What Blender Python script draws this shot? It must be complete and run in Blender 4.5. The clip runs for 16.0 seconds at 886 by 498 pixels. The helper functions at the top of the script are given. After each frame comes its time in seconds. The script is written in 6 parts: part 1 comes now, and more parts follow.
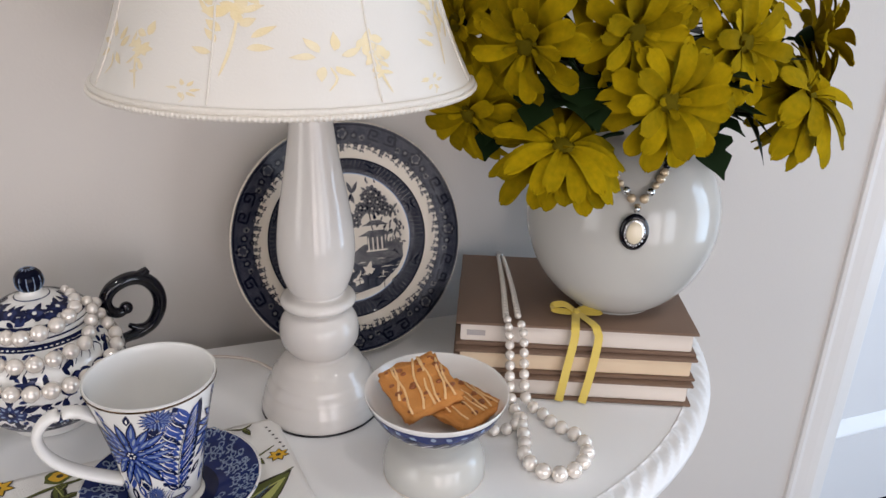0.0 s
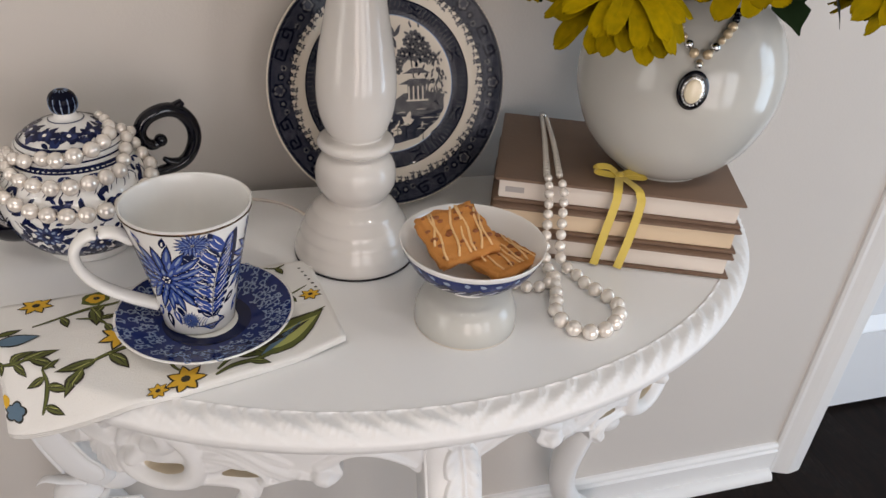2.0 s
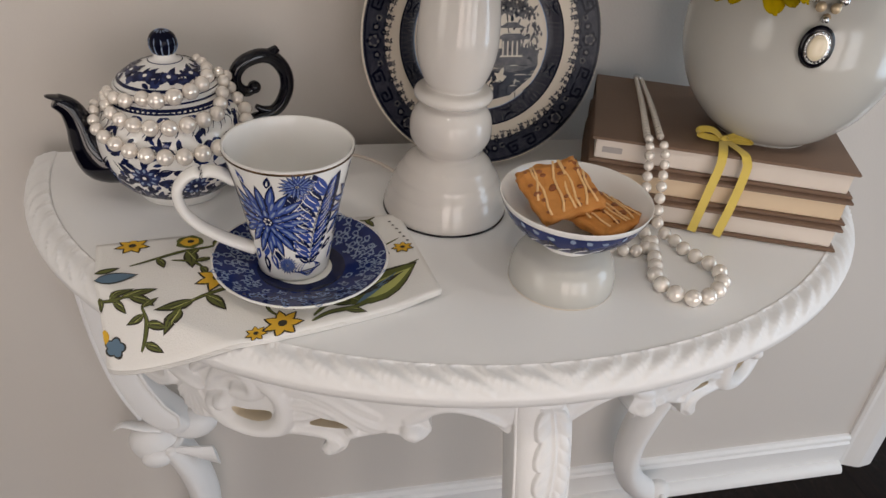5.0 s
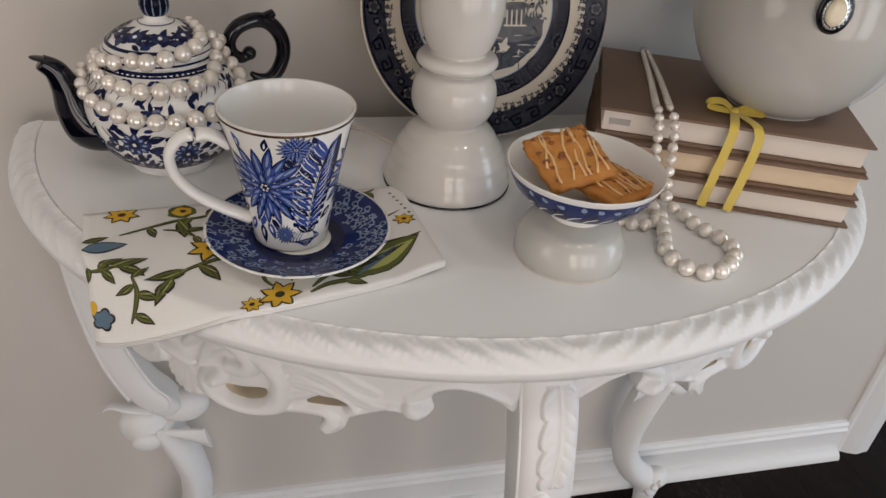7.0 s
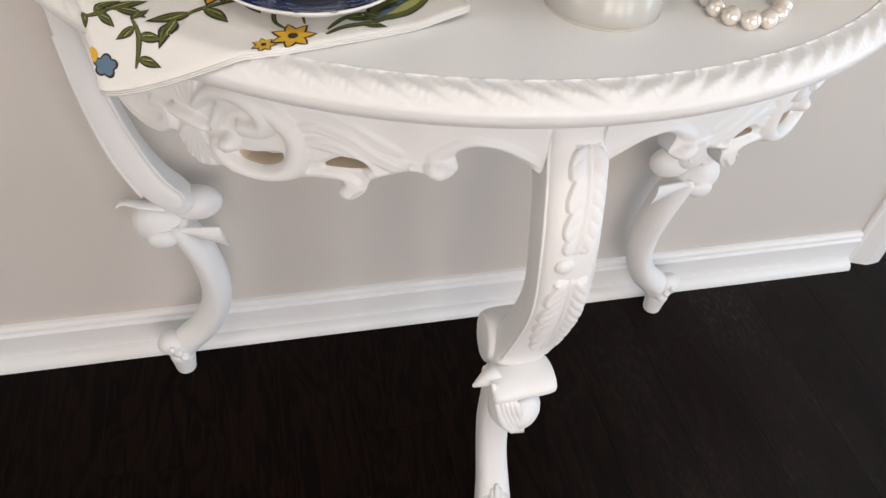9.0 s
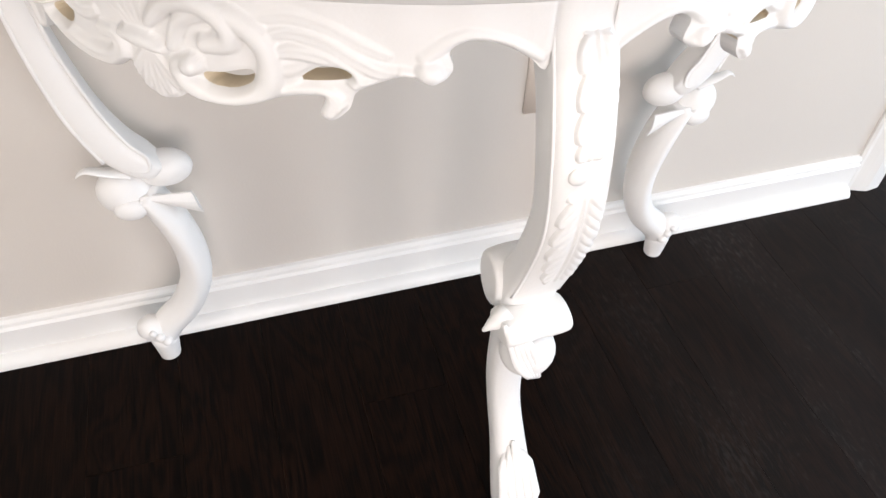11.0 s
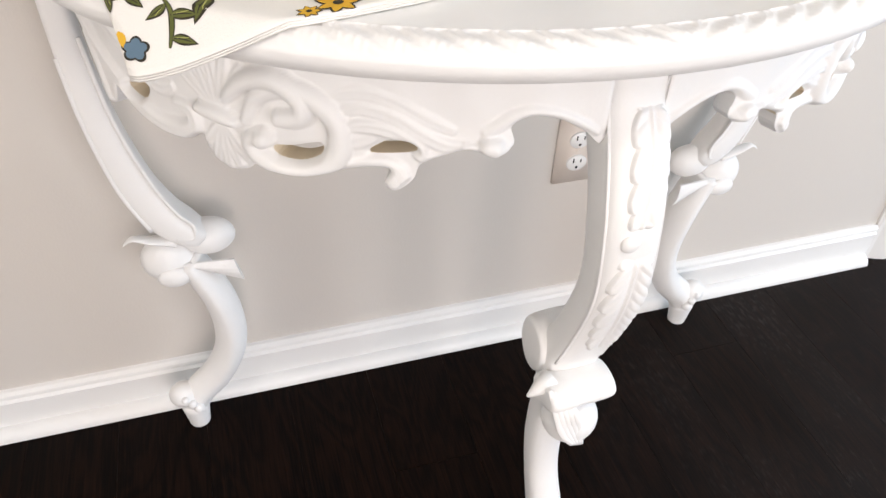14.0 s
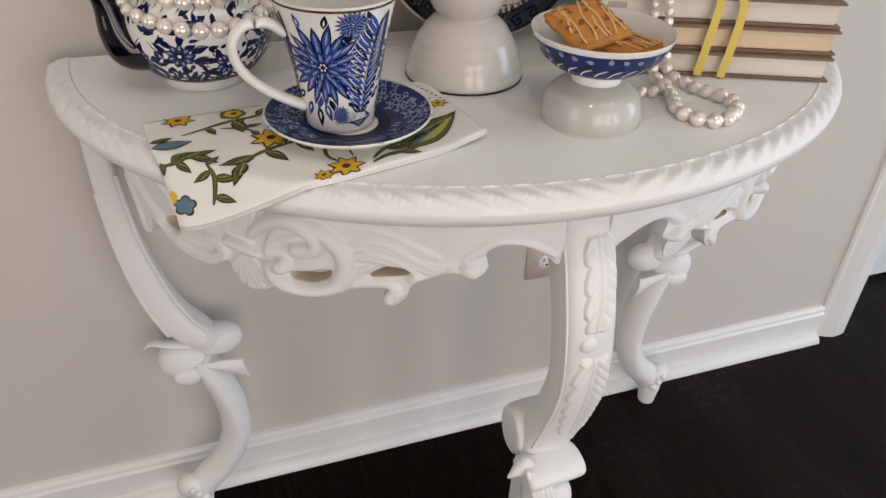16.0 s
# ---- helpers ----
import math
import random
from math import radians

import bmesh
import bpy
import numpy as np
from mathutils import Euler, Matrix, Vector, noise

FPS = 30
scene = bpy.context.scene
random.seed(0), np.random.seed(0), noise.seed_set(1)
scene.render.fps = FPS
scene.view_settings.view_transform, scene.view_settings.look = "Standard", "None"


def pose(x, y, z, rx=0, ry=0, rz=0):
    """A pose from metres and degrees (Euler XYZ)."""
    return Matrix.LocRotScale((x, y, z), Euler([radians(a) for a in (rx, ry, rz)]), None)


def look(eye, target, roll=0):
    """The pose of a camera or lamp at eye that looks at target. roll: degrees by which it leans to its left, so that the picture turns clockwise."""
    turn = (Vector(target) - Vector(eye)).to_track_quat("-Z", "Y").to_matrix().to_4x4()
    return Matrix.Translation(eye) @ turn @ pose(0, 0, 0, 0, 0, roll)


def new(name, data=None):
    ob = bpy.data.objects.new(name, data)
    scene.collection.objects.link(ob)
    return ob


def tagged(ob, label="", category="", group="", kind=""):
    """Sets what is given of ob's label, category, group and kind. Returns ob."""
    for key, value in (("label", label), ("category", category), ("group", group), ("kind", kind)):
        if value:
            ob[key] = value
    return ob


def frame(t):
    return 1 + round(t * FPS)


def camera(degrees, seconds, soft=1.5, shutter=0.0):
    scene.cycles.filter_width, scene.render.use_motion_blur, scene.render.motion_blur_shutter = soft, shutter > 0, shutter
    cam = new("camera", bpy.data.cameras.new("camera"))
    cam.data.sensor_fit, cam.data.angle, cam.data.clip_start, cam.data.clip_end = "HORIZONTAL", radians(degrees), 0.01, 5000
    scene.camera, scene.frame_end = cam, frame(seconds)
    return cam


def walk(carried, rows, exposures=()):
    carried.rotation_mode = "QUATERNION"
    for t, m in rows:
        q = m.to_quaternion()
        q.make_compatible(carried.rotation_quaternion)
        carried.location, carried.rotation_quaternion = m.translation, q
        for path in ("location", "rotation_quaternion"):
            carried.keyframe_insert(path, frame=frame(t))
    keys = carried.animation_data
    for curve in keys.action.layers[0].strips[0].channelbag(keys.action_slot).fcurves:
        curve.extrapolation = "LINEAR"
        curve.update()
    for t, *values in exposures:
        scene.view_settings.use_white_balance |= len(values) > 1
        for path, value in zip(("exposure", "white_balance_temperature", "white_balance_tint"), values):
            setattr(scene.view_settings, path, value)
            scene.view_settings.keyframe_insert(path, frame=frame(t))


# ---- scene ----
cam = camera(62.0, 16.0)
PATH = [
    (0, (-0.212, -0.856, 1.226), (0.422, 0.881, 0.464), 1.7),
    (0.5, (-0.209, -0.852, 1.223), (0.417, 0.867, 0.417), 1.7),
    (1, (-0.204, -0.856, 1.213), (0.405, 0.841, 0.348), 2.0),
    (1.5, (-0.212, -0.853, 1.199), (0.38, 0.799, 0.24), 3.4),
    (2, (-0.22, -0.848, 1.188), (0.314, 0.769, 0.14), 4.6),
    (2.5, (-0.241, -0.846, 1.183), (0.244, 0.771, 0.111), 5.3),
    (3, (-0.26, -0.845, 1.173), (0.169, 0.778, 0.086), 5.8),
    (3.5, (-0.271, -0.837, 1.17), (0.112, 0.777, 0.052), 5.8),
    (4, (-0.273, -0.835, 1.166), (0.116, 0.786, 0.061), 5.0),
    (4.5, (-0.263, -0.835, 1.16), (0.143, 0.785, 0.06), 4.7),
    (7, (-0.27, -0.821, 1.125), (0.17, 0.78, 0.01), 5.7),
    (7.5, (-0.272, -0.821, 1.109), (0.165, 0.73, -0.075), 6.1),
    (8, (-0.277, -0.827, 1.085), (0.166, 0.643, -0.197), 6.7),
    (8.5, (-0.285, -0.838, 1.069), (0.145, 0.572, -0.284), 6.7),
    (9, (-0.284, -0.843, 1.046), (0.112, 0.505, -0.377), 5.9),
    (11.5, (-0.305, -0.829, 0.949), (0.146, 0.483, -0.492), 2.4),
    (12, (-0.316, -0.826, 0.942), (0.145, 0.48, -0.5), 3.4),
    (12.5, (-0.325, -0.823, 0.931), (0.14, 0.474, -0.52), 3.4),
    (13, (-0.333, -0.824, 0.941), (0.131, 0.52, -0.466), 3.0),
    (13.5, (-0.34, -0.827, 0.957), (0.145, 0.573, -0.387), 3.0),
    (14, (-0.344, -0.833, 0.969), (0.131, 0.606, -0.336), 2.4),
    (14.5, (-0.35, -0.842, 0.991), (0.135, 0.628, -0.275), 2.6),
    (15, (-0.356, -0.857, 1.012), (0.168, 0.649, -0.194), 2.7),
    (15.5, (-0.363, -0.876, 1.034), (0.189, 0.647, -0.139), 2.4),
    (16, (-0.374, -0.901, 1.069), (0.183, 0.644, -0.073), 2.0),
]
walk(cam, [(t, look(eye, target, roll)) for t, eye, target, roll in PATH],
     exposures=[(0, -0.06, 6150, 13.0), (1, -0.06, 6300, 13.0), (2, -0.22, 6550, 12.5), (3.5, -0.42, 6700, 12.5), (4.5, -0.40, 6689, 12.4), (7, -0.50, 6661, 12.1), (7.5, -0.61, 6656, 12.1), (8, -0.61, 6650, 12.0), (8.5, -0.38, 6625, 12.0), (9, 0.02, 6600, 12.0), (11.5, 0.60, 6550, 11.5), (12.5, 0.72, 6550, 11.5), (13.5, 0.58, 6550, 11.5), (14.5, 0.27, 6588, 11.8), (15.2, -0.02, 6640, 12.1), (16, -0.25, 6700, 12.5)])

# ---- world and light ----
world = bpy.data.worlds.new("daylight")
scene.world = world
world.use_nodes = True
wn = world.node_tree.nodes
sky = wn.new("ShaderNodeTexSky")
sky.sky_type, sky.sun_disc = "NISHITA", False
sky.sun_elevation, sky.sun_rotation = radians(40), radians(200)
world.node_tree.links.new(sky.outputs[0], wn["Background"].inputs[0])
wn["Background"].inputs[1].default_value = 0.1


def area(name, m, w, h, power, colour):
    d = bpy.data.lights.new(name, "AREA")
    d.shape, d.size, d.size_y, d.energy, d.color = "RECTANGLE", w, h, power, colour
    o = new(name, d)
    o.matrix_world = m
    return o


# three tall windows behind the camera, and a cooler one in the side wall
for wx, tint in ((-0.55, (1.0, 0.87, 0.82)), (0.45, (1.0, 0.93, 0.91)), (1.45, (0.88, 0.93, 1.0))):
    area("window_light_rear", pose(wx, -3.04, 0.90, 90, 0, 0), 0.72, 1.62, 18.0, tint)
# added fill from the unseen west side, to brighten the wall by the plate
area("window_light_west", pose(-2.24, -1.35, 1.15, 0, -90, 0), 1.40, 0.86, 11, (1.0, 0.96, 0.90))
area("window_light_side", pose(2.44, -1.0, 1.05, 0, 90, 0), 1.80, 0.86, 27, (0.62, 0.81, 1.0))


# ---- materials ----
def node_mat(name, colour, rough=0.5, metal=0.0, grain=0.0, grain_scale=60, vary=0.06, vary_scale=4, coat=0.0, colour2=None, sheen=0.0, subsurface=0.0):
    m = bpy.data.materials.new(name)
    m.use_nodes = True
    n, l = m.node_tree.nodes, m.node_tree.links
    b = n["Principled BSDF"]
    b.inputs["Roughness"].default_value, b.inputs["Metallic"].default_value = rough, metal
    b.inputs["Coat Weight"].default_value = coat
    b.inputs["Coat Roughness"].default_value = 0.06
    b.inputs["Sheen Weight"].default_value = sheen
    b.inputs["Subsurface Weight"].default_value = subsurface
    b.inputs["Subsurface Scale"].default_value = 0.004
    tc = n.new("ShaderNodeTexCoord")
    big = n.new("ShaderNodeTexNoise")
    big.inputs["Scale"].default_value, big.inputs["Detail"].default_value = vary_scale, 5
    l.new(tc.outputs["Object"], big.inputs["Vector"])
    ramp = n.new("ShaderNodeMix")
    ramp.data_type = "RGBA"
    c2 = colour2 or tuple(c * (1 - vary) for c in colour)
    ramp.inputs[6].default_value = (*colour, 1)
    ramp.inputs[7].default_value = (*c2, 1)
    l.new(big.outputs["Fac"], ramp.inputs[0])
    l.new(ramp.outputs[2], b.inputs["Base Color"])
    if grain:
        fine = n.new("ShaderNodeTexNoise")
        fine.inputs["Scale"].default_value, fine.inputs["Detail"].default_value = grain_scale, 6
        l.new(tc.outputs["Object"], fine.inputs["Vector"])
        bump = n.new("ShaderNodeBump")
        bump.inputs["Strength"].default_value, bump.inputs["Distance"].default_value = grain, 0.002
        l.new(fine.outputs["Fac"], bump.inputs["Height"])
        l.new(bump.outputs[0], b.inputs["Normal"])
    return m


def floor_mat():
    """Espresso-stained boards: fine pores along the board, broad figure, dusty scatter, painted side sheen."""
    m = node_mat("dark_stained_oak", (0.008, 0.0065, 0.0055), 0.42, grain=0.0)
    n, l = m.node_tree.nodes, m.node_tree.links
    b = n["Principled BSDF"]
    tc = n.new("ShaderNodeNewGeometry")
    info = n.new("ShaderNodeObjectInfo")
    mul = n.new("ShaderNodeMath")
    mul.operation = "MULTIPLY"
    mul.inputs[1].default_value = 37.0
    l.new(info.outputs["Random"], mul.inputs[0])
    sc = n.new("ShaderNodeCombineXYZ")
    l.new(mul.outputs[0], sc.inputs[0])
    l.new(mul.outputs[0], sc.inputs[1])
    off = n.new("ShaderNodeVectorMath")
    l.new(tc.outputs["Position"], off.inputs[0])
    l.new(sc.outputs[0], off.inputs[1])

    def noise_at(scale, detail, distort=0.0):
        mp = n.new("ShaderNodeMapping")
        mp.inputs["Scale"].default_value = scale
        l.new(off.outputs[0], mp.inputs[0])
        g = n.new("ShaderNodeTexNoise")
        g.inputs["Scale"].default_value, g.inputs["Detail"].default_value, g.inputs["Distortion"].default_value = 1.0, detail, distort
        l.new(mp.outputs[0], g.inputs["Vector"])
        return g

    figure = noise_at((9, 2.2, 4), 3, 1.2)
    bands = n.new("ShaderNodeMath")
    bands.operation = "MULTIPLY"
    bands.inputs[1].default_value = 70.0
    l.new(figure.outputs["Fac"], bands.inputs[0])
    rings = n.new("ShaderNodeMath")
    rings.operation = "SINE"
    l.new(bands.outputs[0], rings.inputs[0])
    pores = noise_at((420, 14, 40), 4)
    mixed = n.new("ShaderNodeMath")
    mixed.operation = "MULTIPLY_ADD"
    mixed.inputs[1].default_value = 0.10
    l.new(rings.outputs[0], mixed.inputs[0])
    l.new(pores.outputs["Fac"], mixed.inputs[2])
    r = n.new("ShaderNodeValToRGB")
    r.color_ramp.elements[0].position, r.color_ramp.elements[0].color = 0.36, (0.0012, 0.0006, 0.0004, 1)
    r.color_ramp.elements[1].position, r.color_ramp.elements[1].color = 0.74, (0.0100, 0.0038, 0.0019, 1)
    l.new(mixed.outputs[0], r.inputs[0])
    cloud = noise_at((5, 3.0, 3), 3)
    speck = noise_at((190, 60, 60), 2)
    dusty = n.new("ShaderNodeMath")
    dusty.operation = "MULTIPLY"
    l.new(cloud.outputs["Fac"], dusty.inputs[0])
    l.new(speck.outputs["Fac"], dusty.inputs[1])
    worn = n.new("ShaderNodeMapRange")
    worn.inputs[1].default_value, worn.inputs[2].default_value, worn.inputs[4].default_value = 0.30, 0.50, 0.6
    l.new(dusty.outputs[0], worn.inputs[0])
    # dusty film; its ramp towards the door paints window sheen into the colour
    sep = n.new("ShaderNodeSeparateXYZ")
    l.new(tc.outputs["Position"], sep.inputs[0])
    sheen_ramp = n.new("ShaderNodeMapRange")
    sheen_ramp.inputs[1].default_value, sheen_ramp.inputs[2].default_value, sheen_ramp.inputs[4].default_value = 0.0, 0.55, 1.0
    l.new(sep.outputs[0], sheen_ramp.inputs[0])
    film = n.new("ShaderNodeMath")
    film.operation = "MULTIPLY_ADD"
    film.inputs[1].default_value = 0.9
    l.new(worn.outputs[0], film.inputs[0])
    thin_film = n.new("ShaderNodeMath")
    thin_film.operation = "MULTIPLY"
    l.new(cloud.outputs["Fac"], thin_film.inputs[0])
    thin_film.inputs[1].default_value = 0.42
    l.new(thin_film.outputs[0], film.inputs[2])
    dust_sheen = n.new("ShaderNodeMath")
    dust_sheen.operation = "MULTIPLY"
    dust_sheen.use_clamp = True
    l.new(film.outputs[0], dust_sheen.inputs[0])
    l.new(sheen_ramp.outputs[0], dust_sheen.inputs[1])
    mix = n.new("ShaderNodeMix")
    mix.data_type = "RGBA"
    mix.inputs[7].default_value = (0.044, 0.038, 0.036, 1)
    l.new(dust_sheen.outputs[0], mix.inputs[0])
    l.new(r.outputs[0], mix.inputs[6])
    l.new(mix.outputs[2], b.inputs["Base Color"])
    bump = n.new("ShaderNodeBump")
    bump.inputs["Strength"].default_value, bump.inputs["Distance"].default_value = 0.25, 0.001
    l.new(mixed.outputs[0], bump.inputs["Height"])
    l.new(bump.outputs[0], b.inputs["Normal"])
    rr = n.new("ShaderNodeMapRange")
    rr.inputs[3].default_value, rr.inputs[4].default_value = 0.40, 0.62
    b.inputs["Specular IOR Level"].default_value = 0.065
    l.new(cloud.outputs["Fac"], rr.inputs[0])
    l.new(rr.outputs[0], b.inputs["Roughness"])
    return m


def print_mat(name, dark, pale, cell, rough=0.07):
    """Transfer-printed glaze: fine cross-hatched lines of two inks."""
    m = node_mat(name, dark, rough)
    n, l = m.node_tree.nodes, m.node_tree.links
    b = n["Principled BSDF"]
    tc = n.new("ShaderNodeTexCoord")
    waves = []
    for turn in (45, -45):
        mp = n.new("ShaderNodeMapping")
        mp.inputs["Rotation"].default_value = (0, 0, radians(turn))
        l.new(tc.outputs["Object"], mp.inputs[0])
        w = n.new("ShaderNodeTexWave")
        w.inputs["Scale"].default_value = 0.314 / cell
        w.inputs["Distortion"].default_value = 0.6
        l.new(mp.outputs[0], w.inputs["Vector"])
        waves.append(w)
    mx = n.new("ShaderNodeMath")
    mx.operation = "MULTIPLY"
    l.new(waves[0].outputs["Fac"], mx.inputs[0])
    l.new(waves[1].outputs["Fac"], mx.inputs[1])
    blot = n.new("ShaderNodeTexNoise")
    blot.inputs["Scale"].default_value = 120
    l.new(tc.outputs["Object"], blot.inputs["Vector"])
    amount = n.new("ShaderNodeMath")
    amount.operation = "MULTIPLY"
    l.new(mx.outputs[0], amount.inputs[0])
    l.new(blot.outputs["Fac"], amount.inputs[1])
    mix = n.new("ShaderNodeMix")
    mix.data_type = "RGBA"
    mix.clamp_factor = True
    mix.inputs[6].default_value, mix.inputs[7].default_value = (*dark, 1), (*pale, 1)
    gain = n.new("ShaderNodeMath")
    gain.operation = "MULTIPLY"
    gain.inputs[1].default_value = 1.9
    l.new(amount.outputs[0], gain.inputs[0])
    l.new(gain.outputs[0], mix.inputs[0])
    l.new(mix.outputs[2], b.inputs["Base Color"])
    return m


WALL = node_mat("matt_wall_paint", (0.600, 0.560, 0.515), 0.75, grain=0.12, grain_scale=260, vary=0.03, vary_scale=1.5)
TRIM = node_mat("white_trim_paint", (0.80, 0.79, 0.77), 0.35, grain=0.05, grain_scale=90, vary=0.03)
DOOR = node_mat("white_door_paint", (0.76, 0.78, 0.80), 0.35, grain=0.05, grain_scale=90, vary=0.03)
CEIL = node_mat("ceiling_paint", (0.8, 0.79, 0.77), 0.9, grain=0.1, grain_scale=120)
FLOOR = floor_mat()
TABLE = node_mat("chalk_white_paint", (0.81, 0.80, 0.785), 0.5, grain=0.25, grain_scale=110, vary=0.05, vary_scale=14)
TABLETOP = node_mat("chalk_white_top", (0.86, 0.855, 0.84), 0.32, grain=0.04, grain_scale=60, vary=0.03, vary_scale=6)
RAW = node_mat("bare_tan_resin", (0.78, 0.68, 0.52), 0.7, grain=0.2, vary=0.2, vary_scale=30)
LAMPWHITE = node_mat("cream_glazed_ceramic", (0.68, 0.645, 0.60), 0.08, coat=0.0, grain=0.03, grain_scale=25, vary=0.05, vary_scale=18)
CELADON = node_mat("pale_grey_crackle_glaze", (0.53, 0.52, 0.48), 0.12, coat=0.0, grain=0.04, grain_scale=35, vary=0.05, vary_scale=12)
PORCELAIN = node_mat("white_porcelain", (0.80, 0.785, 0.75), 0.08, coat=0.0, grain=0.02, grain_scale=30, vary=0.03, vary_scale=20)
SAUCERBLUE = node_mat("deep_saucer_blue", (0.006, 0.013, 0.075), 0.10, vary_scale=110, colour2=(0.014, 0.030, 0.15))
TEABLUE = node_mat("dark_teapot_blue", (0.006, 0.011, 0.055), 0.12, vary_scale=150, colour2=(0.018, 0.034, 0.14))
COBALT = node_mat("cobalt_blue_glaze", (0.012, 0.030, 0.19), 0.14, vary_scale=190, colour2=(0.06, 0.11, 0.36))
NAVY = node_mat("navy_glaze", (0.003, 0.005, 0.028), 0.14, vary_scale=120, colour2=(0.008, 0.014, 0.06))
PALEBLUE = node_mat("pale_blue_glaze", (0.30, 0.38, 0.50), 0.14, vary_scale=90, colour2=(0.14, 0.2, 0.36))
INKBLUE = print_mat("slate_blue_transfer", (0.008, 0.010, 0.024), (0.14, 0.145, 0.17), 0.0019)
INKGREY = print_mat("grey_blue_transfer", (0.030, 0.031, 0.045), (0.42, 0.40, 0.38), 0.0016)
INKDARK = node_mat("near_black_transfer", (0.004, 0.005, 0.014), 0.07)
PLATEWHITE = node_mat("cream_earthenware", (0.72, 0.65, 0.55), 0.07, coat=0.0, vary=0.05, vary_scale=25)
BLACK = node_mat("glossy_black_glaze", (0.002, 0.002, 0.006), 0.07, vary=0.2)
GILT = node_mat("dull_gilt_line", (0.12, 0.07, 0.035), 0.25, metal=0.7)
PEARL = node_mat("cream_pearl", (0.88, 0.81, 0.72), 0.14, coat=0.8, vary_scale=60, colour2=(0.82, 0.76, 0.69), metal=0.4)
SILVER = node_mat("silver_metal", (0.7, 0.7, 0.7), 0.2, metal=1.0)
COVER = node_mat("brown_book_paper", (0.215, 0.135, 0.09), 0.55, grain=0.15, grain_scale=240, vary=0.1, vary_scale=15)
RIBBON = node_mat("yellow_ribbon", (0.66, 0.49, 0.07), 0.45, grain=0.2, grain_scale=500, sheen=0.3)
COOKIE = node_mat("golden_shortbread", (0.66, 0.29, 0.07), 0.85, grain=1.0, grain_scale=160, vary_scale=60, colour2=(0.45, 0.17, 0.035))
ICING = node_mat("pale_icing", (0.82, 0.52, 0.24), 0.5)
TOFFEE = node_mat("brown_toffee_bits", (0.25, 0.075, 0.018), 0.5)
PETAL = node_mat("yellow_green_petal", (0.41, 0.258, 0.001), 0.8, grain=0.1, grain_scale=90, vary_scale=7, colour2=(0.17, 0.145, 0.001), subsurface=0.0)
FLOWERHEART = node_mat("olive_flower_centre", (0.11, 0.085, 0.004), 0.8, grain=0.8, grain_scale=200)
LEAF = node_mat("dark_green_leaf", (0.005, 0.011, 0.004), 0.5, grain=0.3, grain_scale=70, vary_scale=20, colour2=(0.010, 0.021, 0.006))
SHADE = node_mat("ivory_shade_fabric", (0.86, 0.825, 0.765), 0.85, grain=0.12, grain_scale=600, vary=0.02)
sh = SHADE.node_tree
thin = sh.nodes.new("ShaderNodeBsdfTranslucent")
thin.inputs["Color"].default_value = (0.86, 0.82, 0.74, 1)
blend = sh.nodes.new("ShaderNodeMixShader")
blend.inputs[0].default_value = 0.22
sh.links.new(sh.nodes["Principled BSDF"].outputs[0], blend.inputs[1])
sh.links.new(thin.outputs[0], blend.inputs[2])
sh.links.new(blend.outputs[0], sh.nodes["Material Output"].inputs["Surface"])
SHADEPRINT = node_mat("pale_gold_print", (0.74, 0.58, 0.27), 0.85, grain=0.12, grain_scale=600, vary_scale=55, colour2=(0.83, 0.76, 0.60))
BRAID = node_mat("cream_braid", (0.76, 0.71, 0.63), 0.6, grain=0.6, grain_scale=400)
LINEN = node_mat("white_cotton", (0.82, 0.80, 0.76), 0.85, grain=0.3, grain_scale=700, vary=0.03)
P_GREEN = node_mat("olive_green_print", (0.14, 0.15, 0.03), 0.85, grain=0.3, grain_scale=700, vary_scale=90, colour2=(0.07, 0.085, 0.02))
P_BROWN = node_mat("dark_brown_print", (0.03, 0.025, 0.015), 0.85, grain=0.3, grain_scale=700)
P_YELLOW = node_mat("golden_yellow_print", (0.72, 0.42, 0.03), 0.85, grain=0.3, grain_scale=700)
P_BLUE = node_mat("dusty_blue_print", (0.11, 0.18, 0.25), 0.85, grain=0.3, grain_scale=700)
P_LIME = node_mat("pale_lime_print", (0.42, 0.43, 0.13), 0.85, grain=0.3, grain_scale=700)
OUTLET = node_mat("ivory_plastic", (0.72, 0.64, 0.57), 0.35)
SOCKET = node_mat("white_plastic", (0.8, 0.79, 0.77), 0.3)
CAMEO = node_mat("ivory_cabochon", (0.75, 0.66, 0.48), 0.2, coat=0.5)
for ink, gloss in ((SAUCERBLUE, 0.25), (COBALT, 0.25), (NAVY, 0.25), (INKBLUE, 0.10), (INKGREY, 0.10), (INKDARK, 0.10), (PLATEWHITE, 0.12)):
    ink.node_tree.nodes["Principled BSDF"].inputs["Specular IOR Level"].default_value = gloss
def vary_by_piece(m, low, high):
    """Let each piece of a kind be a little lighter or darker than the next."""
    n, l = m.node_tree.nodes, m.node_tree.links
    base = n["Principled BSDF"].inputs["Base Color"]
    info = n.new("ShaderNodeObjectInfo")
    span = n.new("ShaderNodeMapRange")
    span.inputs["To Min"].default_value, span.inputs["To Max"].default_value = low, high
    hsv = n.new("ShaderNodeHueSaturation")
    l.new(info.outputs["Random"], span.inputs["Value"])
    l.new(span.outputs["Result"], hsv.inputs["Value"])
    l.new(base.links[0].from_socket, hsv.inputs["Color"])
    l.new(hsv.outputs["Color"], base)


vary_by_piece(PETAL, 0.62, 1.12)
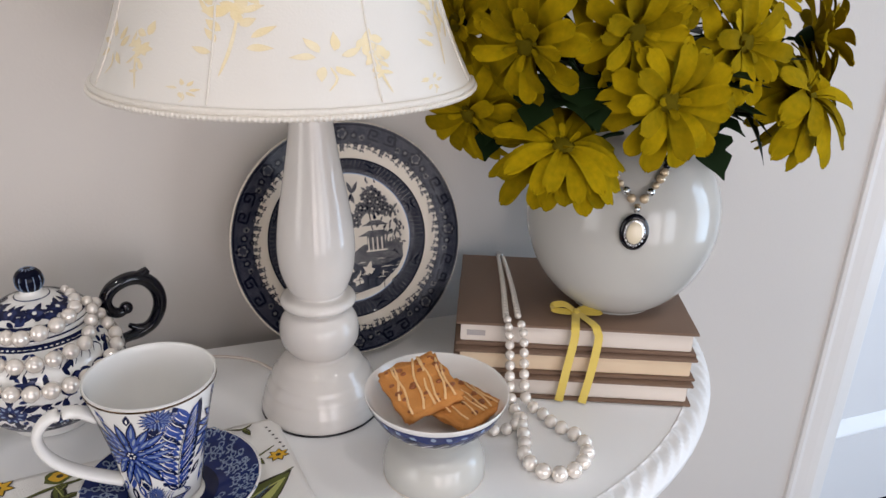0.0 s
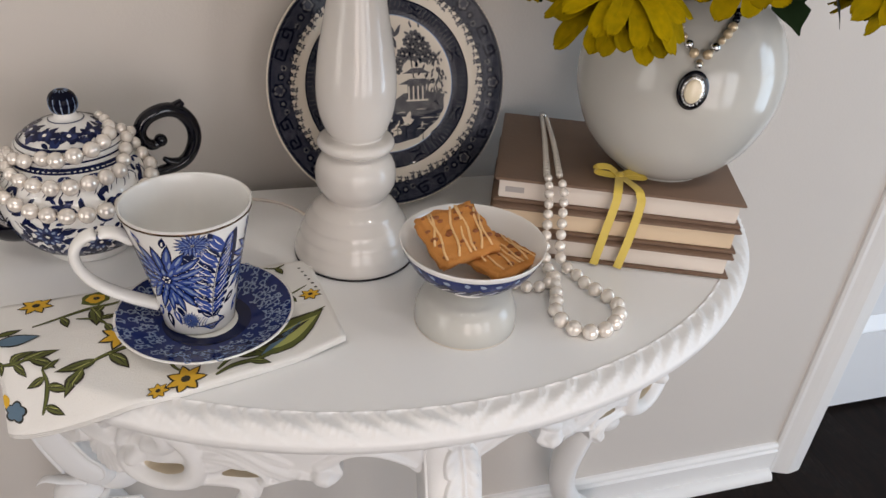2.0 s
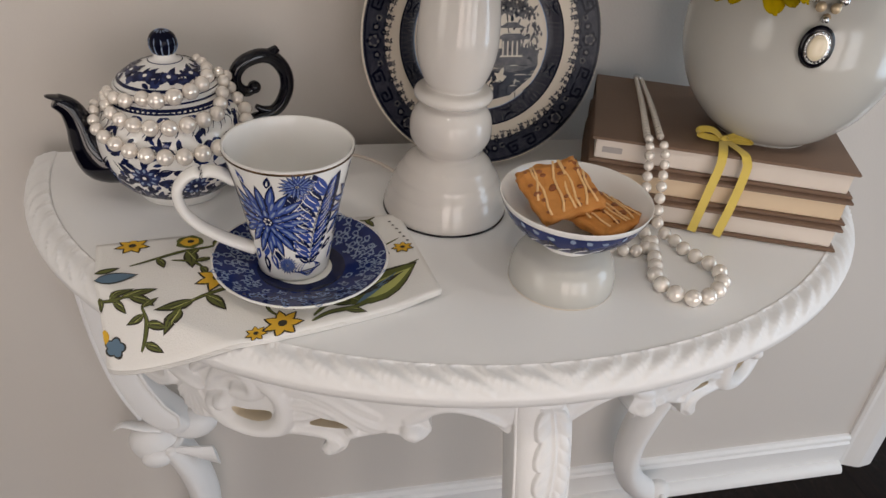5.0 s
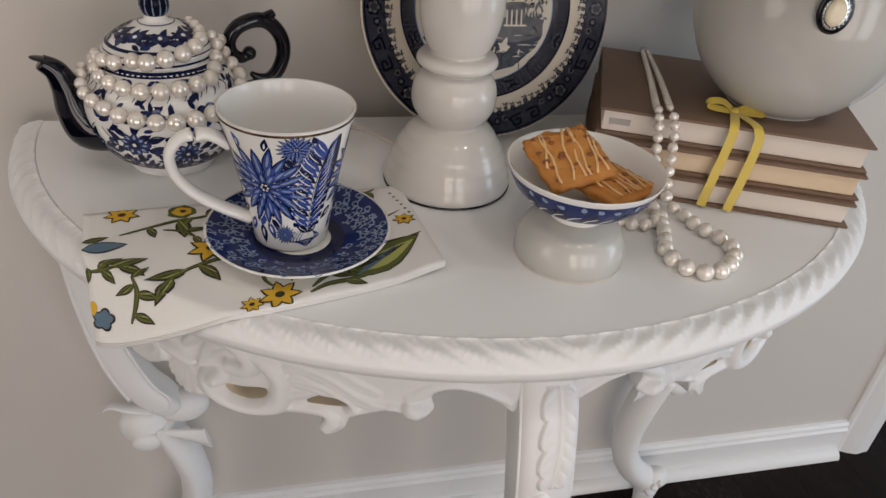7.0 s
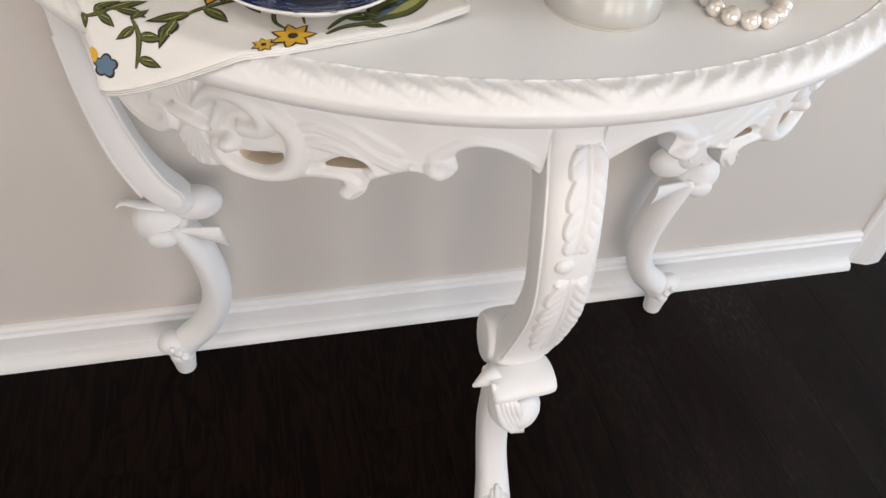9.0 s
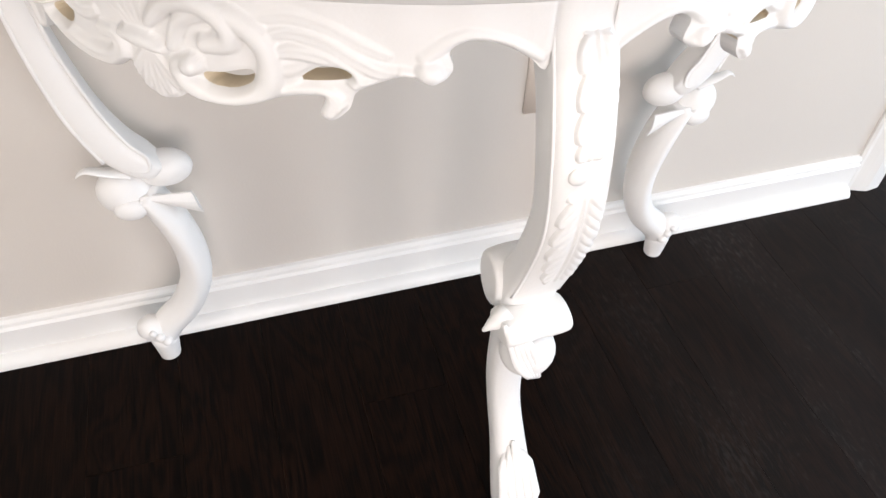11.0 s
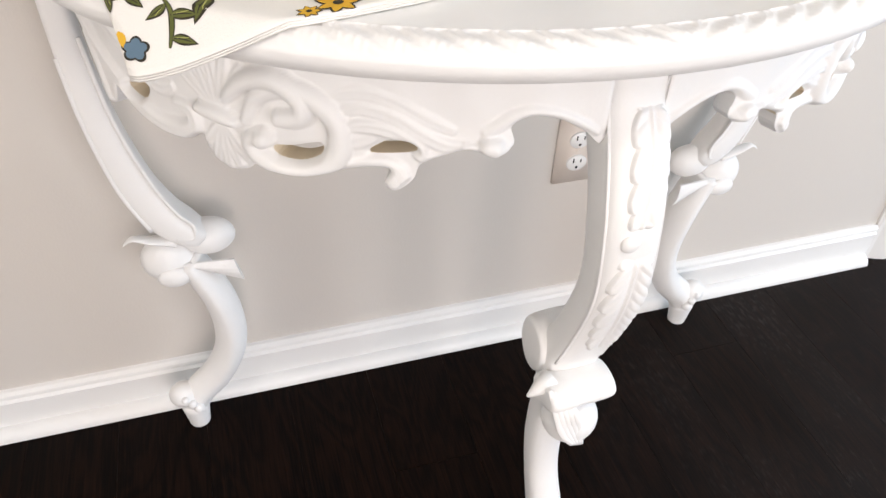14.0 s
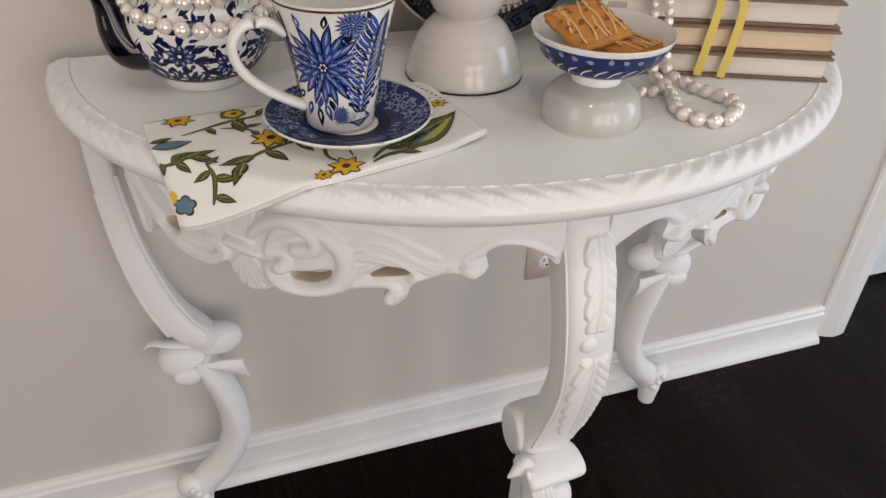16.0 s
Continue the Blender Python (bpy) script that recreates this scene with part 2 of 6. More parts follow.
for soft_stuff in (PETAL, LEAF, FLOWERHEART):
    soft_stuff.node_tree.nodes["Principled BSDF"].inputs["Specular IOR Level"].default_value = 0.03


def page_mat(name, colour):
    m = node_mat(name, colour, 0.8, vary=0.05)
    n, l = m.node_tree.nodes, m.node_tree.links
    tc = n.new("ShaderNodeTexCoord")
    mp = n.new("ShaderNodeMapping")
    mp.inputs["Scale"].default_value = (6, 6, 2200)
    l.new(tc.outputs["Object"], mp.inputs[0])
    g = n.new("ShaderNodeTexNoise")
    g.inputs["Scale"].default_value = 1
    l.new(mp.outputs[0], g.inputs["Vector"])
    bump = n.new("ShaderNodeBump")
    bump.inputs["Strength"].default_value, bump.inputs["Distance"].default_value = 0.4, 0.001
    l.new(g.outputs["Fac"], bump.inputs["Height"])
    l.new(bump.outputs[0], n["Principled BSDF"].inputs["Normal"])
    return m


PAGES = page_mat("white_pages", (0.76, 0.68, 0.60))
PAGES2 = page_mat("cream_pages", (0.74, 0.58, 0.40))


# ---- mesh helpers ----
def part(name, bm, mat, parent=None, label="", smooth=True, keep=False):
    me = bpy.data.meshes.new(name)
    bmesh.ops.recalc_face_normals(bm, faces=bm.faces) if not keep else None
    for f in bm.faces:
        f.smooth = smooth
    bm.to_mesh(me)
    bm.free()
    for m in (mat if isinstance(mat, (list, tuple)) else (mat,)):
        me.materials.append(m)
    o = new(name, me)
    if parent:
        o.parent = parent
    if label:
        tagged(o, label)
    return o


def thing(name, x, y, z, label, category, group="", kind="", rz=0):
    o = new(name)
    o.empty_display_size = 0.02
    o.matrix_world = pose(x, y, z, 0, 0, rz)
    return tagged(o, label, category, group, kind)


def box(x0, y0, z0, x1, y1, z1, bevel=0.0, seg=2, bm=None):
    bm = bm or bmesh.new()
    r = bmesh.ops.create_cube(bm, size=1, matrix=Matrix.Translation(((x0 + x1) / 2, (y0 + y1) / 2, (z0 + z1) / 2)) @ Matrix.Diagonal((x1 - x0, y1 - y0, z1 - z0, 1)))
    if bevel:
        es = list({e for v in r["verts"] for e in v.link_edges})
        bmesh.ops.bevel(bm, geom=es, offset=bevel, segments=seg, affect="EDGES")
    return bm


def smooth_profile(pts, n=8):
    """Catmull-Rom through a short profile."""
    out = []
    for i in range(len(pts) - 1):
        p0, p1, p2, p3 = (Vector(pts[max(0, min(len(pts) - 1, k))]) for k in (i - 1, i, i + 1, i + 2))
        for j in range(n):
            t = j / n
            out.append(0.5 * ((2 * p1) + (p2 - p0) * t + (2 * p0 - 5 * p1 + 4 * p2 - p3) * t * t + (3 * p1 - p0 - 3 * p2 + p3) * t ** 3))
    out.append(Vector(pts[-1]))
    return out


def lathe(profile, seg=72, bm=None, wobble=0.0):
    """Turns (radius, height) pairs round the z axis; a radius of 0 closes the end."""
    bm = bm or bmesh.new()
    rows = []
    for k, (r, z) in enumerate(profile):
        if r < 1e-5:
            rows.append([bm.verts.new((0, 0, z))])
        else:
            w = 1 + wobble * noise.noise((k * 0.7, 3.1, 0))
            rows.append([bm.verts.new((r * w * math.cos(2 * math.pi * i / seg), r * w * math.sin(2 * math.pi * i / seg), z)) for i in range(seg)])
    for a, b in zip(rows, rows[1:]):
        for i in range(seg):
            j = (i + 1) % seg
            q = [a[i % len(a)], a[j % len(a)], b[j % len(b)], b[i % len(b)]]
            q = list(dict.fromkeys(q))
            if len(q) > 2:
                bm.faces.new(q)
    return bm


def tube(points, radii, seg=10, bm=None, flat=1.0, up=Vector((0, 0, 1)), caps=True):
    """A tapered tube along points; flat squashes it along up."""
    bm = bm or bmesh.new()
    pts = [Vector(p) for p in points]
    rows = []
    last = None
    for i, p in enumerate(pts):
        d = (pts[min(i + 1, len(pts) - 1)] - pts[max(i - 1, 0)]).normalized()
        side = d.cross(up)
        if side.length < 0.05:
            side = last or d.orthogonal()
        side.normalize()
        last = side
        n = side.cross(d).normalized()
        r = radii[i] if isinstance(radii, (list, tuple)) else radii
        rows.append([bm.verts.new(p + side * (r * math.cos(2 * math.pi * k / seg)) + n * (r * flat * math.sin(2 * math.pi * k / seg))) for k in range(seg)])
    for a, b in zip(rows, rows[1:]):
        for k in range(seg):
            bm.faces.new((a[k], a[(k + 1) % seg], b[(k + 1) % seg], b[k]))
    if caps:
        bm.faces.new(rows[0])
        bm.faces.new(list(reversed(rows[-1])))
    return bm


def ball(centre, r, bm=None, seg=16, rings=10, scale=(1, 1, 1), turn=None):
    bm = bm or bmesh.new()
    m = Matrix.Translation(centre) @ (turn or Matrix()) @ Matrix.Diagonal((r * scale[0], r * scale[1], r * scale[2], 1))
    bmesh.ops.create_uvsphere(bm, u_segments=seg, v_segments=rings, radius=1, matrix=m)
    return bm


def extrude_outline(outline, z0, z1, bm=None, to=None):
    """A flat outline, a ring of (x, y), as a slab from z0 to z1; to maps its points."""
    bm = bm or bmesh.new()
    to = to or (lambda p: p)
    lo = [bm.verts.new(to(Vector((x, y, z0)))) for x, y in outline]
    hi = [bm.verts.new(to(Vector((x, y, z1)))) for x, y in outline]
    n = len(outline)
    for i in range(n):
        bm.faces.new((lo[i], lo[(i + 1) % n], hi[(i + 1) % n], hi[i]))
    bm.faces.new(hi)
    bm.faces.new(list(reversed(lo)))
    return bm


# ---- the room ----
def slab(name, x0, y0, z0, x1, y1, z1, mat, bevel=0.0):
    return tagged(part(name, box(x0, y0, z0, x1, y1, z1, bevel), mat, smooth=False), kind="structure")


XW, XE, YS, H, DX0, DX1, DZ = -2.2, 2.4, -3.0, 2.5, 0.905, 1.70, 2.05
north = thing("wall_north", 0, 0, 0, "warm off-white painted wall behind the table", "wall", kind="structure")
part("wall_panel", box(XW, 0, 0, DX0, 0.13, H), WALL, north, smooth=False)
part("wall_panel", box(DX1, 0, 0, XE, 0.13, H), WALL, north, smooth=False)
part("wall_panel", box(DX0, 0, DZ, DX1, 0.13, H), WALL, north, smooth=False)
south = thing("wall_south", 0, 0, 0, "off-white painted wall with a wide window", "wall", kind="structure")
for x0, x1 in ((XW, -0.92), (-0.18, 0.08), (0.82, 1.08), (1.82, XE)):
    part("wall_panel", box(x0, YS - 0.12, 0, x1, YS, H), WALL, south, smooth=False)
for x0 in (-0.92, 0.08, 1.08):
    for z0, z1 in ((0, 0.08), (1.72, H)):
        part("wall_panel", box(x0, YS - 0.12, z0, x0 + 0.74, YS, z1), WALL, south, smooth=False)
# unseen wall; its opening is added only to hold the west fill lamp
west = thing("wall_west", 0, 0, 0, "off-white painted wall with a window", "wall", kind="structure")
for y0, z0, y1, z1 in ((YS - 0.12, 0, -1.80, H), (-0.90, 0, 0.13, H), (-1.80, 0, -0.90, 0.43), (-1.80, 1.87, -0.90, H)):
    part("wall_panel", box(XW - 0.12, y0, z0, XW, y1, z1), WALL, west, smooth=False)
# frame made up round the fill lamp's opening
w5 = thing("west_fill_opening", XW, -1.35, 1.15, "white framed window", "window", kind="structure")
for y0, z0, y1, z1 in ((-0.52, -0.79, 0.52, -0.721), (-0.52, 0.721, 0.52, 0.79), (-0.52, -0.72, -0.451, 0.72), (0.451, -0.72, 0.52, 0.72), (-0.45, -0.02, 0.45, 0.02)):
    part("window_frame", box(0.0005, y0, z0, 0.02, y1, z1, 0.003), TRIM, w5, smooth=False)
east = thing("wall_east", 0, 0, 0, "off-white painted wall with a window", "wall", kind="structure")
for y0, z0, y1, z1 in ((YS - 0.12, 0, -1.45, H), (-0.55, 0, 0.13, H), (-1.45, 0, -0.55, 0.13), (-1.45, 1.97, -0.55, H)):
    part("wall_panel", box(XE, y0, z0, XE + 0.12, y1, z1), WALL, east, smooth=False)
for nm, wx in (("window_1", -0.55), ("window_3", 0.45), ("window_4", 1.45)):
    w1 = thing(nm, wx, YS, 0.90, "tall white framed window reaching almost to the floor", "window", kind="structure")
    for x0, z0, x1, z1 in ((-0.42, -0.85, 0.42, -0.791), (-0.42, 0.791, 0.42, 0.85), (-0.42, -0.79, -0.371, 0.79), (0.371, -0.79, 0.42, 0.79), (-0.37, -0.28, 0.37, -0.255), (-0.37, 0.255, 0.37, 0.28), (-0.012, -0.79, 0.012, -0.281), (-0.012, -0.2545, 0.012, 0.2545), (-0.012, 0.281, 0.012, 0.79)):
        part("window_frame", box(x0, 0.0005, z0, x1, 0.02, z1, 0.003), TRIM, w1, smooth=False)
w2 = thing("window_2", XE, -1.0, 1.05, "tall white framed window in the side wall", "window", kind="structure")
for y0, z0, y1, z1 in ((-0.52, -0.99, 0.52, -0.921), (-0.52, 0.921, 0.52, 0.99), (-0.52, -0.92, -0.451, 0.92), (0.451, -0.92, 0.52, 0.92), (-0.45, -0.02, 0.45, 0.02)):
    part("window_frame", box(-0.02, y0, z0, -0.0005, y1, z1, 0.003), TRIM, w2, smooth=False)
tagged(slab("ceiling", XW - 0.12, YS - 0.12, H, XE + 0.12, 0.13, H + 0.1, CEIL), "flat white ceiling", "ceiling")
floor = tagged(slab("floor", XW - 0.12, YS - 0.12, -0.08, XE + 0.12, 0.3, -0.004, FLOOR), "dark espresso-stained oak plank floor", "floor")

# skirting: board, cap moulding, quarter-round
for nm, bx0, bx1 in (("baseboard_1", XW, 0.826), ("baseboard_2", DX1 + 0.08, XE)):
    bb = thing(nm, 0, 0, 0, "white painted baseboard with a moulded cap and shoe", "baseboard", kind="structure")
    prof = [(0, 0), (-0.012, 0), (-0.012, 0.062), (-0.0145, 0.064), (-0.0145, 0.069), (-0.010, 0.073), (-0.0115, 0.077), (-0.0105, 0.081), (-0.006, 0.085), (0, 0.086)]
    bm = bmesh.new()
    a = [bm.verts.new((bx0, y, z)) for y, z in prof]
    b = [bm.verts.new((bx1, y, z)) for y, z in prof]
    for i in range(len(prof)):
        bm.faces.new((a[i], a[(i + 1) % len(prof)], b[(i + 1) % len(prof)], b[i]))
    bm.faces.new(a), bm.faces.new(b[::-1])
    part("board", bm, TRIM, bb, smooth=False)
    prof = [(-0.012, 0)] + [(-0.012 - 0.019 * math.cos(radians(k * 11.25)), 0.019 * math.sin(radians(k * 11.25))) for k in range(9)]
    bm = bmesh.new()
    a = [bm.verts.new((bx0, y, z)) for y, z in prof]
    b = [bm.verts.new((bx1 - 0.004, y, z)) for y, z in prof]
    for i in range(len(prof)):
        bm.faces.new((a[i], a[(i + 1) % len(prof)], b[(i + 1) % len(prof)], b[i]))
    bm.faces.new(a), bm.faces.new(b[::-1])
    part("shoe_moulding", bm, TRIM, bb, smooth=False)

# door, set back in its frame
frame_1 = thing("door_frame", DX0, 0, 0, "white painted door casing and jamb", "door frame", kind="structure")
def casing_piece(x0, side):
    """Moulded casing standing on the floor: a broad slope outside, a flat with an eased edge inside."""
    prof = [(0, 0.0005), (0, -0.015), (0.005, -0.018), (0.030, -0.0215), (0.036, -0.0215), (0.050, -0.0165), (0.066, -0.0095), (0.073, -0.0085), (0.078, -0.005), (0.078, 0.0005)]
    bm = bmesh.new()
    lo = [bm.verts.new((x0 - side * x, y, 0)) for x, y in prof]
    hi = [bm.verts.new((x0 - side * x, y, DZ + 0.07)) for x, y in prof]
    for i in range(len(prof)):
        k = (i + 1) % len(prof)
        bm.faces.new((lo[i], lo[k], hi[k], hi[i]))
    bm.faces.new(lo), bm.faces.new(hi[::-1])
    return bm
part("casing", casing_piece(0.0, 1), TRIM, frame_1, smooth=False)
part("casing", casing_piece(DX1 - DX0, -1), TRIM, frame_1, smooth=False)
part("casing", box(0.002, -0.016, DZ, DX1 - DX0 - 0.002, 0, DZ + 0.068, 0.002), TRIM, frame_1, smooth=False)
part("jamb", box(0.0, 0.0005, 0, 0.012, 0.125, DZ, 0.001), TRIM, frame_1, smooth=False)
part("jamb", box(DX1 - DX0 - 0.012, 0.0005, 0, DX1 - DX0, 0.125, DZ, 0.001), TRIM, frame_1, smooth=False)
door = thing("door_1", DX0 + 0.012, 0.125, 0.012, "closed white panelled interior door", "door", kind="structure")
DW, DH = DX1 - DX0 - 0.026, DZ - 0.02
part("stile", box(0, 0, 0, 0.098, 0.035, DH, 0.002), DOOR, door, smooth=False)
part("stile", box(DW - 0.098, 0, 0, DW, 0.035, DH, 0.002), DOOR, door, smooth=False)
for z0, z1 in ((0, 0.222), (0.85, 1.0), (DH - 0.12, DH)):
    part("rail", box(0.0985, 0, z0, DW - 0.0985, 0.035, z1, 0.002), DOOR, door, smooth=False)
for z0, z1 in ((0.223, 0.849), (1.001, DH - 0.121)):
    a, b = 0.099, DW - 0.099
    part("panel", box(a, 0.020, z0, b, 0.030, z1), DOOR, door, smooth=False)
    # sloped sticking round the sunk panel
    e = 0.030
    outer = [(a, z0), (b, z0), (b, z1), (a, z1)]
    inner = [(a + e, z0 + e), (b - e, z0 + e), (b - e, z1 - e), (a + e, z1 - e)]
    for k in range(4):
        m = (k + 1) % 4
        bm = bmesh.new()
        q = [bm.verts.new((x, y, z)) for (x, z), y in ((outer[k], 0.0015), (outer[m], 0.0015), (inner[m], 0.0185), (inner[k], 0.0185), (outer[k], 0.0195), (outer[m], 0.0195), (inner[m], 0.0195), (inner[k], 0.0195))]
        for f in ((0, 1, 2, 3), (7, 6, 5, 4), (0, 4, 5, 1), (1, 5, 6, 2), (2, 6, 7, 3), (3, 7, 4, 0)):
            bm.faces.new([q[i] for i in f])
        part("panel_moulding", bm, DOOR, door, smooth=False)

# electrical outlet
outlet = thing("wall_outlet", 0.135, 0, 0.367, "ivory duplex electrical outlet on the wall", "outlet")
part("cover_plate", box(-0.035, -0.005, -0.057, 0.035, 0, 0.057, 0.002), OUTLET, outlet)
for dz in (-0.02, 0.02):
    bm = lathe([(0.0165, 0), (0.0165, 0.0025), (0.0155, 0.0035), (0, 0.0035)], 32)
    bm.transform(pose(0, -0.005, dz, 90, 0, 0) @ Matrix.Diagonal((1, 0.82, 1, 1)))
    o = part("receptacle", bm, SOCKET, outlet)
    for dx, hh in ((-0.006, 0.008), (0.006, 0.006)):
        part("slot", box(dx - 0.001, -0.0088, dz + 0.001, dx + 0.001, -0.0083, dz + 0.001 + hh), BLACK, o, smooth=False)
    part("slot", ball((0, -0.0083, dz - 0.007), 0.0025, scale=(1, 0.2, 1)), BLACK, o)
part("screw", ball((0, -0.005, 0), 0.003, scale=(1, 0.4, 1)), OUTLET, outlet)

# ---- the half-round table ----
TOP, CX, CY, RA, RB = 0.77, -0.055, -0.038, 0.472, 0.421


def rim_point(deg, inset, z):
    """A point on the table's half-oval, inset metres in from its edge; 0 degrees is the front."""
    a = radians(deg)
    ex, ey = RB * math.sin(a), -RA * math.cos(a)
    n = Vector((ex, ey, 0)).normalized()
    return Vector((CX + RA * math.sin(a) - n.x * inset, CY - RB * math.cos(a) - n.y * inset, z))


def limb(points, wide, deep, axis, seg=20, power=0.7, bm=None):
    """A carved limb: rounded-square section, wide across the path and deep along axis."""
    bm = bm or bmesh.new()
    pts = [Vector(p) for p in points]
    axis = Vector(axis)
    rows = []
    for i, p in enumerate(pts):
        d = (pts[min(i + 1, len(pts) - 1)] - pts[max(i - 1, 0)]).normalized()
        s = d.cross(axis).normalized()
        row = []
        for k in range(seg):
            a = 2 * math.pi * k / seg
            c, sn = math.cos(a), math.sin(a)
            row.append(bm.verts.new(p + s * (wide[i] * math.copysign(abs(c) ** power, c)) + axis * (deep[i] * math.copysign(abs(sn) ** power, sn))))
        rows.append(row)
    for a, b in zip(rows, rows[1:]):
        for k in range(seg):
            bm.faces.new((a[k], a[(k + 1) % seg], b[(k + 1) % seg], b[k]))
    bm.faces.new(rows[0])
    bm.faces.new(rows[-1][::-1])
    return bm


def limb_path(rows, n=7):
    """Smooths rows of (x, y, z, wide, deep)."""
    p = smooth_profile([Vector(r[:3]) for r in rows], n)
    w = smooth_profile([Vector((r[3], r[4], 0)) for r in rows], n)
    return p, [v.x for v in w], [v.y for v in w]


table = thing("demilune_table", CX, CY, 0, "white chalk-painted half-round table with carved apron and three cabriole legs", "table")
table.matrix_world = Matrix()

# top board
outline = [tuple(rim_point(d, 0.026, 0).xy) for d in np.linspace(-90, 90, 121)]
outline[0], outline[-1] = (outline[0][0], CY), (outline[-1][0], CY)
part("tabletop", extrude_outline(outline, TOP - 0.03, TOP), TABLETOP, table, smooth=False)

# carved edge: slanting leaves in real relief
bm = bmesh.new()
NU, NV = 1100, 18
prof = smooth_profile([(0.0262, 0.7655), (0.0255, 0.7705), (0.021, 0.7695), (0.010, 0.768), (0.001, 0.760), (0.0, 0.752), (0.004, 0.745), (0.010, 0.7405), (0.020, 0.739)], 4)
rows = []
for i in range(NU + 1):
    deg = -90 + 180 * i / NU
    s = deg / 180 * 1.40
    side = -1 if s < 0 else 1
    row = []
    for j, q in enumerate(prof):
        v = j / (len(prof) - 1)
        ph = abs(s) / 0.0265 + 1.7 * v - 0.50 * math.sin((v - 0.10) * 10) + 0.10 * noise.noise((s * 30, v * 2, 0))
        f = ph - math.floor(ph)
        # each leaf: a rib, a thinner rib behind it, a hollow between the leaves
        rib = math.exp(-((f - 0.36) / 0.11) ** 2) + 0.65 * math.exp(-((f - 0.63) / 0.075) ** 2) - 0.55 * math.exp(-((f - 0.90) / 0.10) ** 2)
        tip = 0.455 + 0.045 * math.sin(2 * math.pi * f - 0.6)
        env = max(0.0, math.sin(math.pi * max(0, min(1, (v - 0.17) / (tip - 0.17))))) ** 0.4
        rail = math.exp(-((v - 0.15) / 0.022) ** 2) + 0.6 * math.exp(-((v - 0.53) / 0.03) ** 2)
        fade = 0.82 + 0.18 * noise.noise((s * 22, 1.7, 4))
        h = 0.0034 * fade * env * rib + 0.0010 * rail + 0.0003 * noise.noise((s * 70, v * 7, 5))
        p = rim_point(deg, q.x - h * 0.9, q.y + h * 0.5)
        row.append(bm.verts.new(p))
    rows.append(row)
for a, b in zip(rows, rows[1:]):
    for j in range(len(prof) - 1):
        bm.faces.new((a[j], a[j + 1], b[j + 1], b[j]))
part("carved_edge", bm, TABLE, table)

# apron: pierced outline wrapped round the oval
IN = 0.052
half = [(-3.0, 0.745), (-3.0, 0.668), (-5.2, 0.676), (-8.0, 0.688), (-11.0, 0.692), (-13.0, 0.684), (-12.6, 0.668), (-14.6, 0.657), (-17.2, 0.664), (-21.8, 0.651), (-22.9, 0.634),
        (-24.8, 0.622), (-26.0, 0.628), (-25.4, 0.643), (-29.2, 0.640), (-34.5, 0.627), (-38.7, 0.625), (-40.9, 0.628), (-42.5, 0.619), (-45.2, 0.614), (-47.6, 0.624),
        (-48.6, 0.640), (-51.0, 0.630), (-56.0, 0.629), (-61.9, 0.638), (-66.0, 0.650), (-67.5, 0.628), (-69.5, 0.615), (-71.5, 0.620), (-72.0, 0.645), (-76.0, 0.672), (-86.0, 0.70), (-86.0, 0.745)]
holes = [[(-38.6, 0.648), (-36.2, 0.652), (-32.9, 0.659), (-32.9, 0.649), (-35.2, 0.640), (-38.0, 0.640)],
         [(-27.7, 0.657), (-25.4, 0.669), (-23.2, 0.668), (-22.5, 0.661), (-25.4, 0.657)],
         [(-62.0, 0.655), (-59.0, 0.668), (-57.0, 0.664), (-58.5, 0.650)]]


def dense(ring, n=4):
    pts = [Vector(p) for p in ring]
    out = []
    for i in range(len(pts)):
        p0, p1, p2, p3 = (pts[(i + k) % len(pts)] for k in (-1, 0, 1, 2))
        for j in range(n):
            t = j / n
            out.append(0.5 * ((2 * p1) + (p2 - p0) * t + (2 * p0 - 5 * p1 + 4 * p2 - p3) * t * t + (3 * p1 - p0 - 3 * p2 + p3) * t ** 3))
    return out


def apron_half(sign):
    bm = bmesh.new()
    K = 0.008
    rings = [dense(half, 1)[:1] + dense(half, 4)[4:-4]] + [dense(h, 4) for h in holes]
    edges = []
    for ring in rings:
        vs = [bm.verts.new((p.x * K * sign, p.y, 0)) for p in ring]
        edges += [bm.edges.new((vs[i], vs[(i + 1) % len(vs)])) for i in range(len(vs))]
    bmesh.ops.triangle_fill(bm, edges=edges, use_beauty=True)
    for d in np.arange(-86, 0, 2.0):
        bmesh.ops.bisect_plane(bm, geom=bm.verts[:] + bm.edges[:] + bm.faces[:], plane_co=(d * K * sign, 0, 0), plane_no=(1, 0, 0))
    for f in bm.faces:
        f.material_index = 0
    ext = bmesh.ops.extrude_face_region(bm, geom=bm.faces[:])
    for v in (g for g in ext["geom"] if isinstance(g, bmesh.types.BMVert)):
        v.co.z = -1
    inside = [Vector((sum(p.x for p in h) / len(h) * K * sign, sum(p.y for p in h) / len(h))) for h in ([Vector(q) for q in hh] for hh in holes)]
    bm.normal_update()
    for f in bm.faces:
        c = f.calc_center_median()
        if abs(f.normal.z) < 0.5 and any((c.xy - q).length < 0.036 and abs(c.y - q.y) < 0.016 for q in inside):
            f.material_index = 1
    for v in bm.verts:
        v.co = rim_point(v.co.x / K, IN - 0.001 if v.co.z > -0.5 else IN + 0.016, v.co.y)
    return bm


for sign in (1, -1):
    part("apron", apron_half(sign), [TABLE, RAW], table, smooth=False)


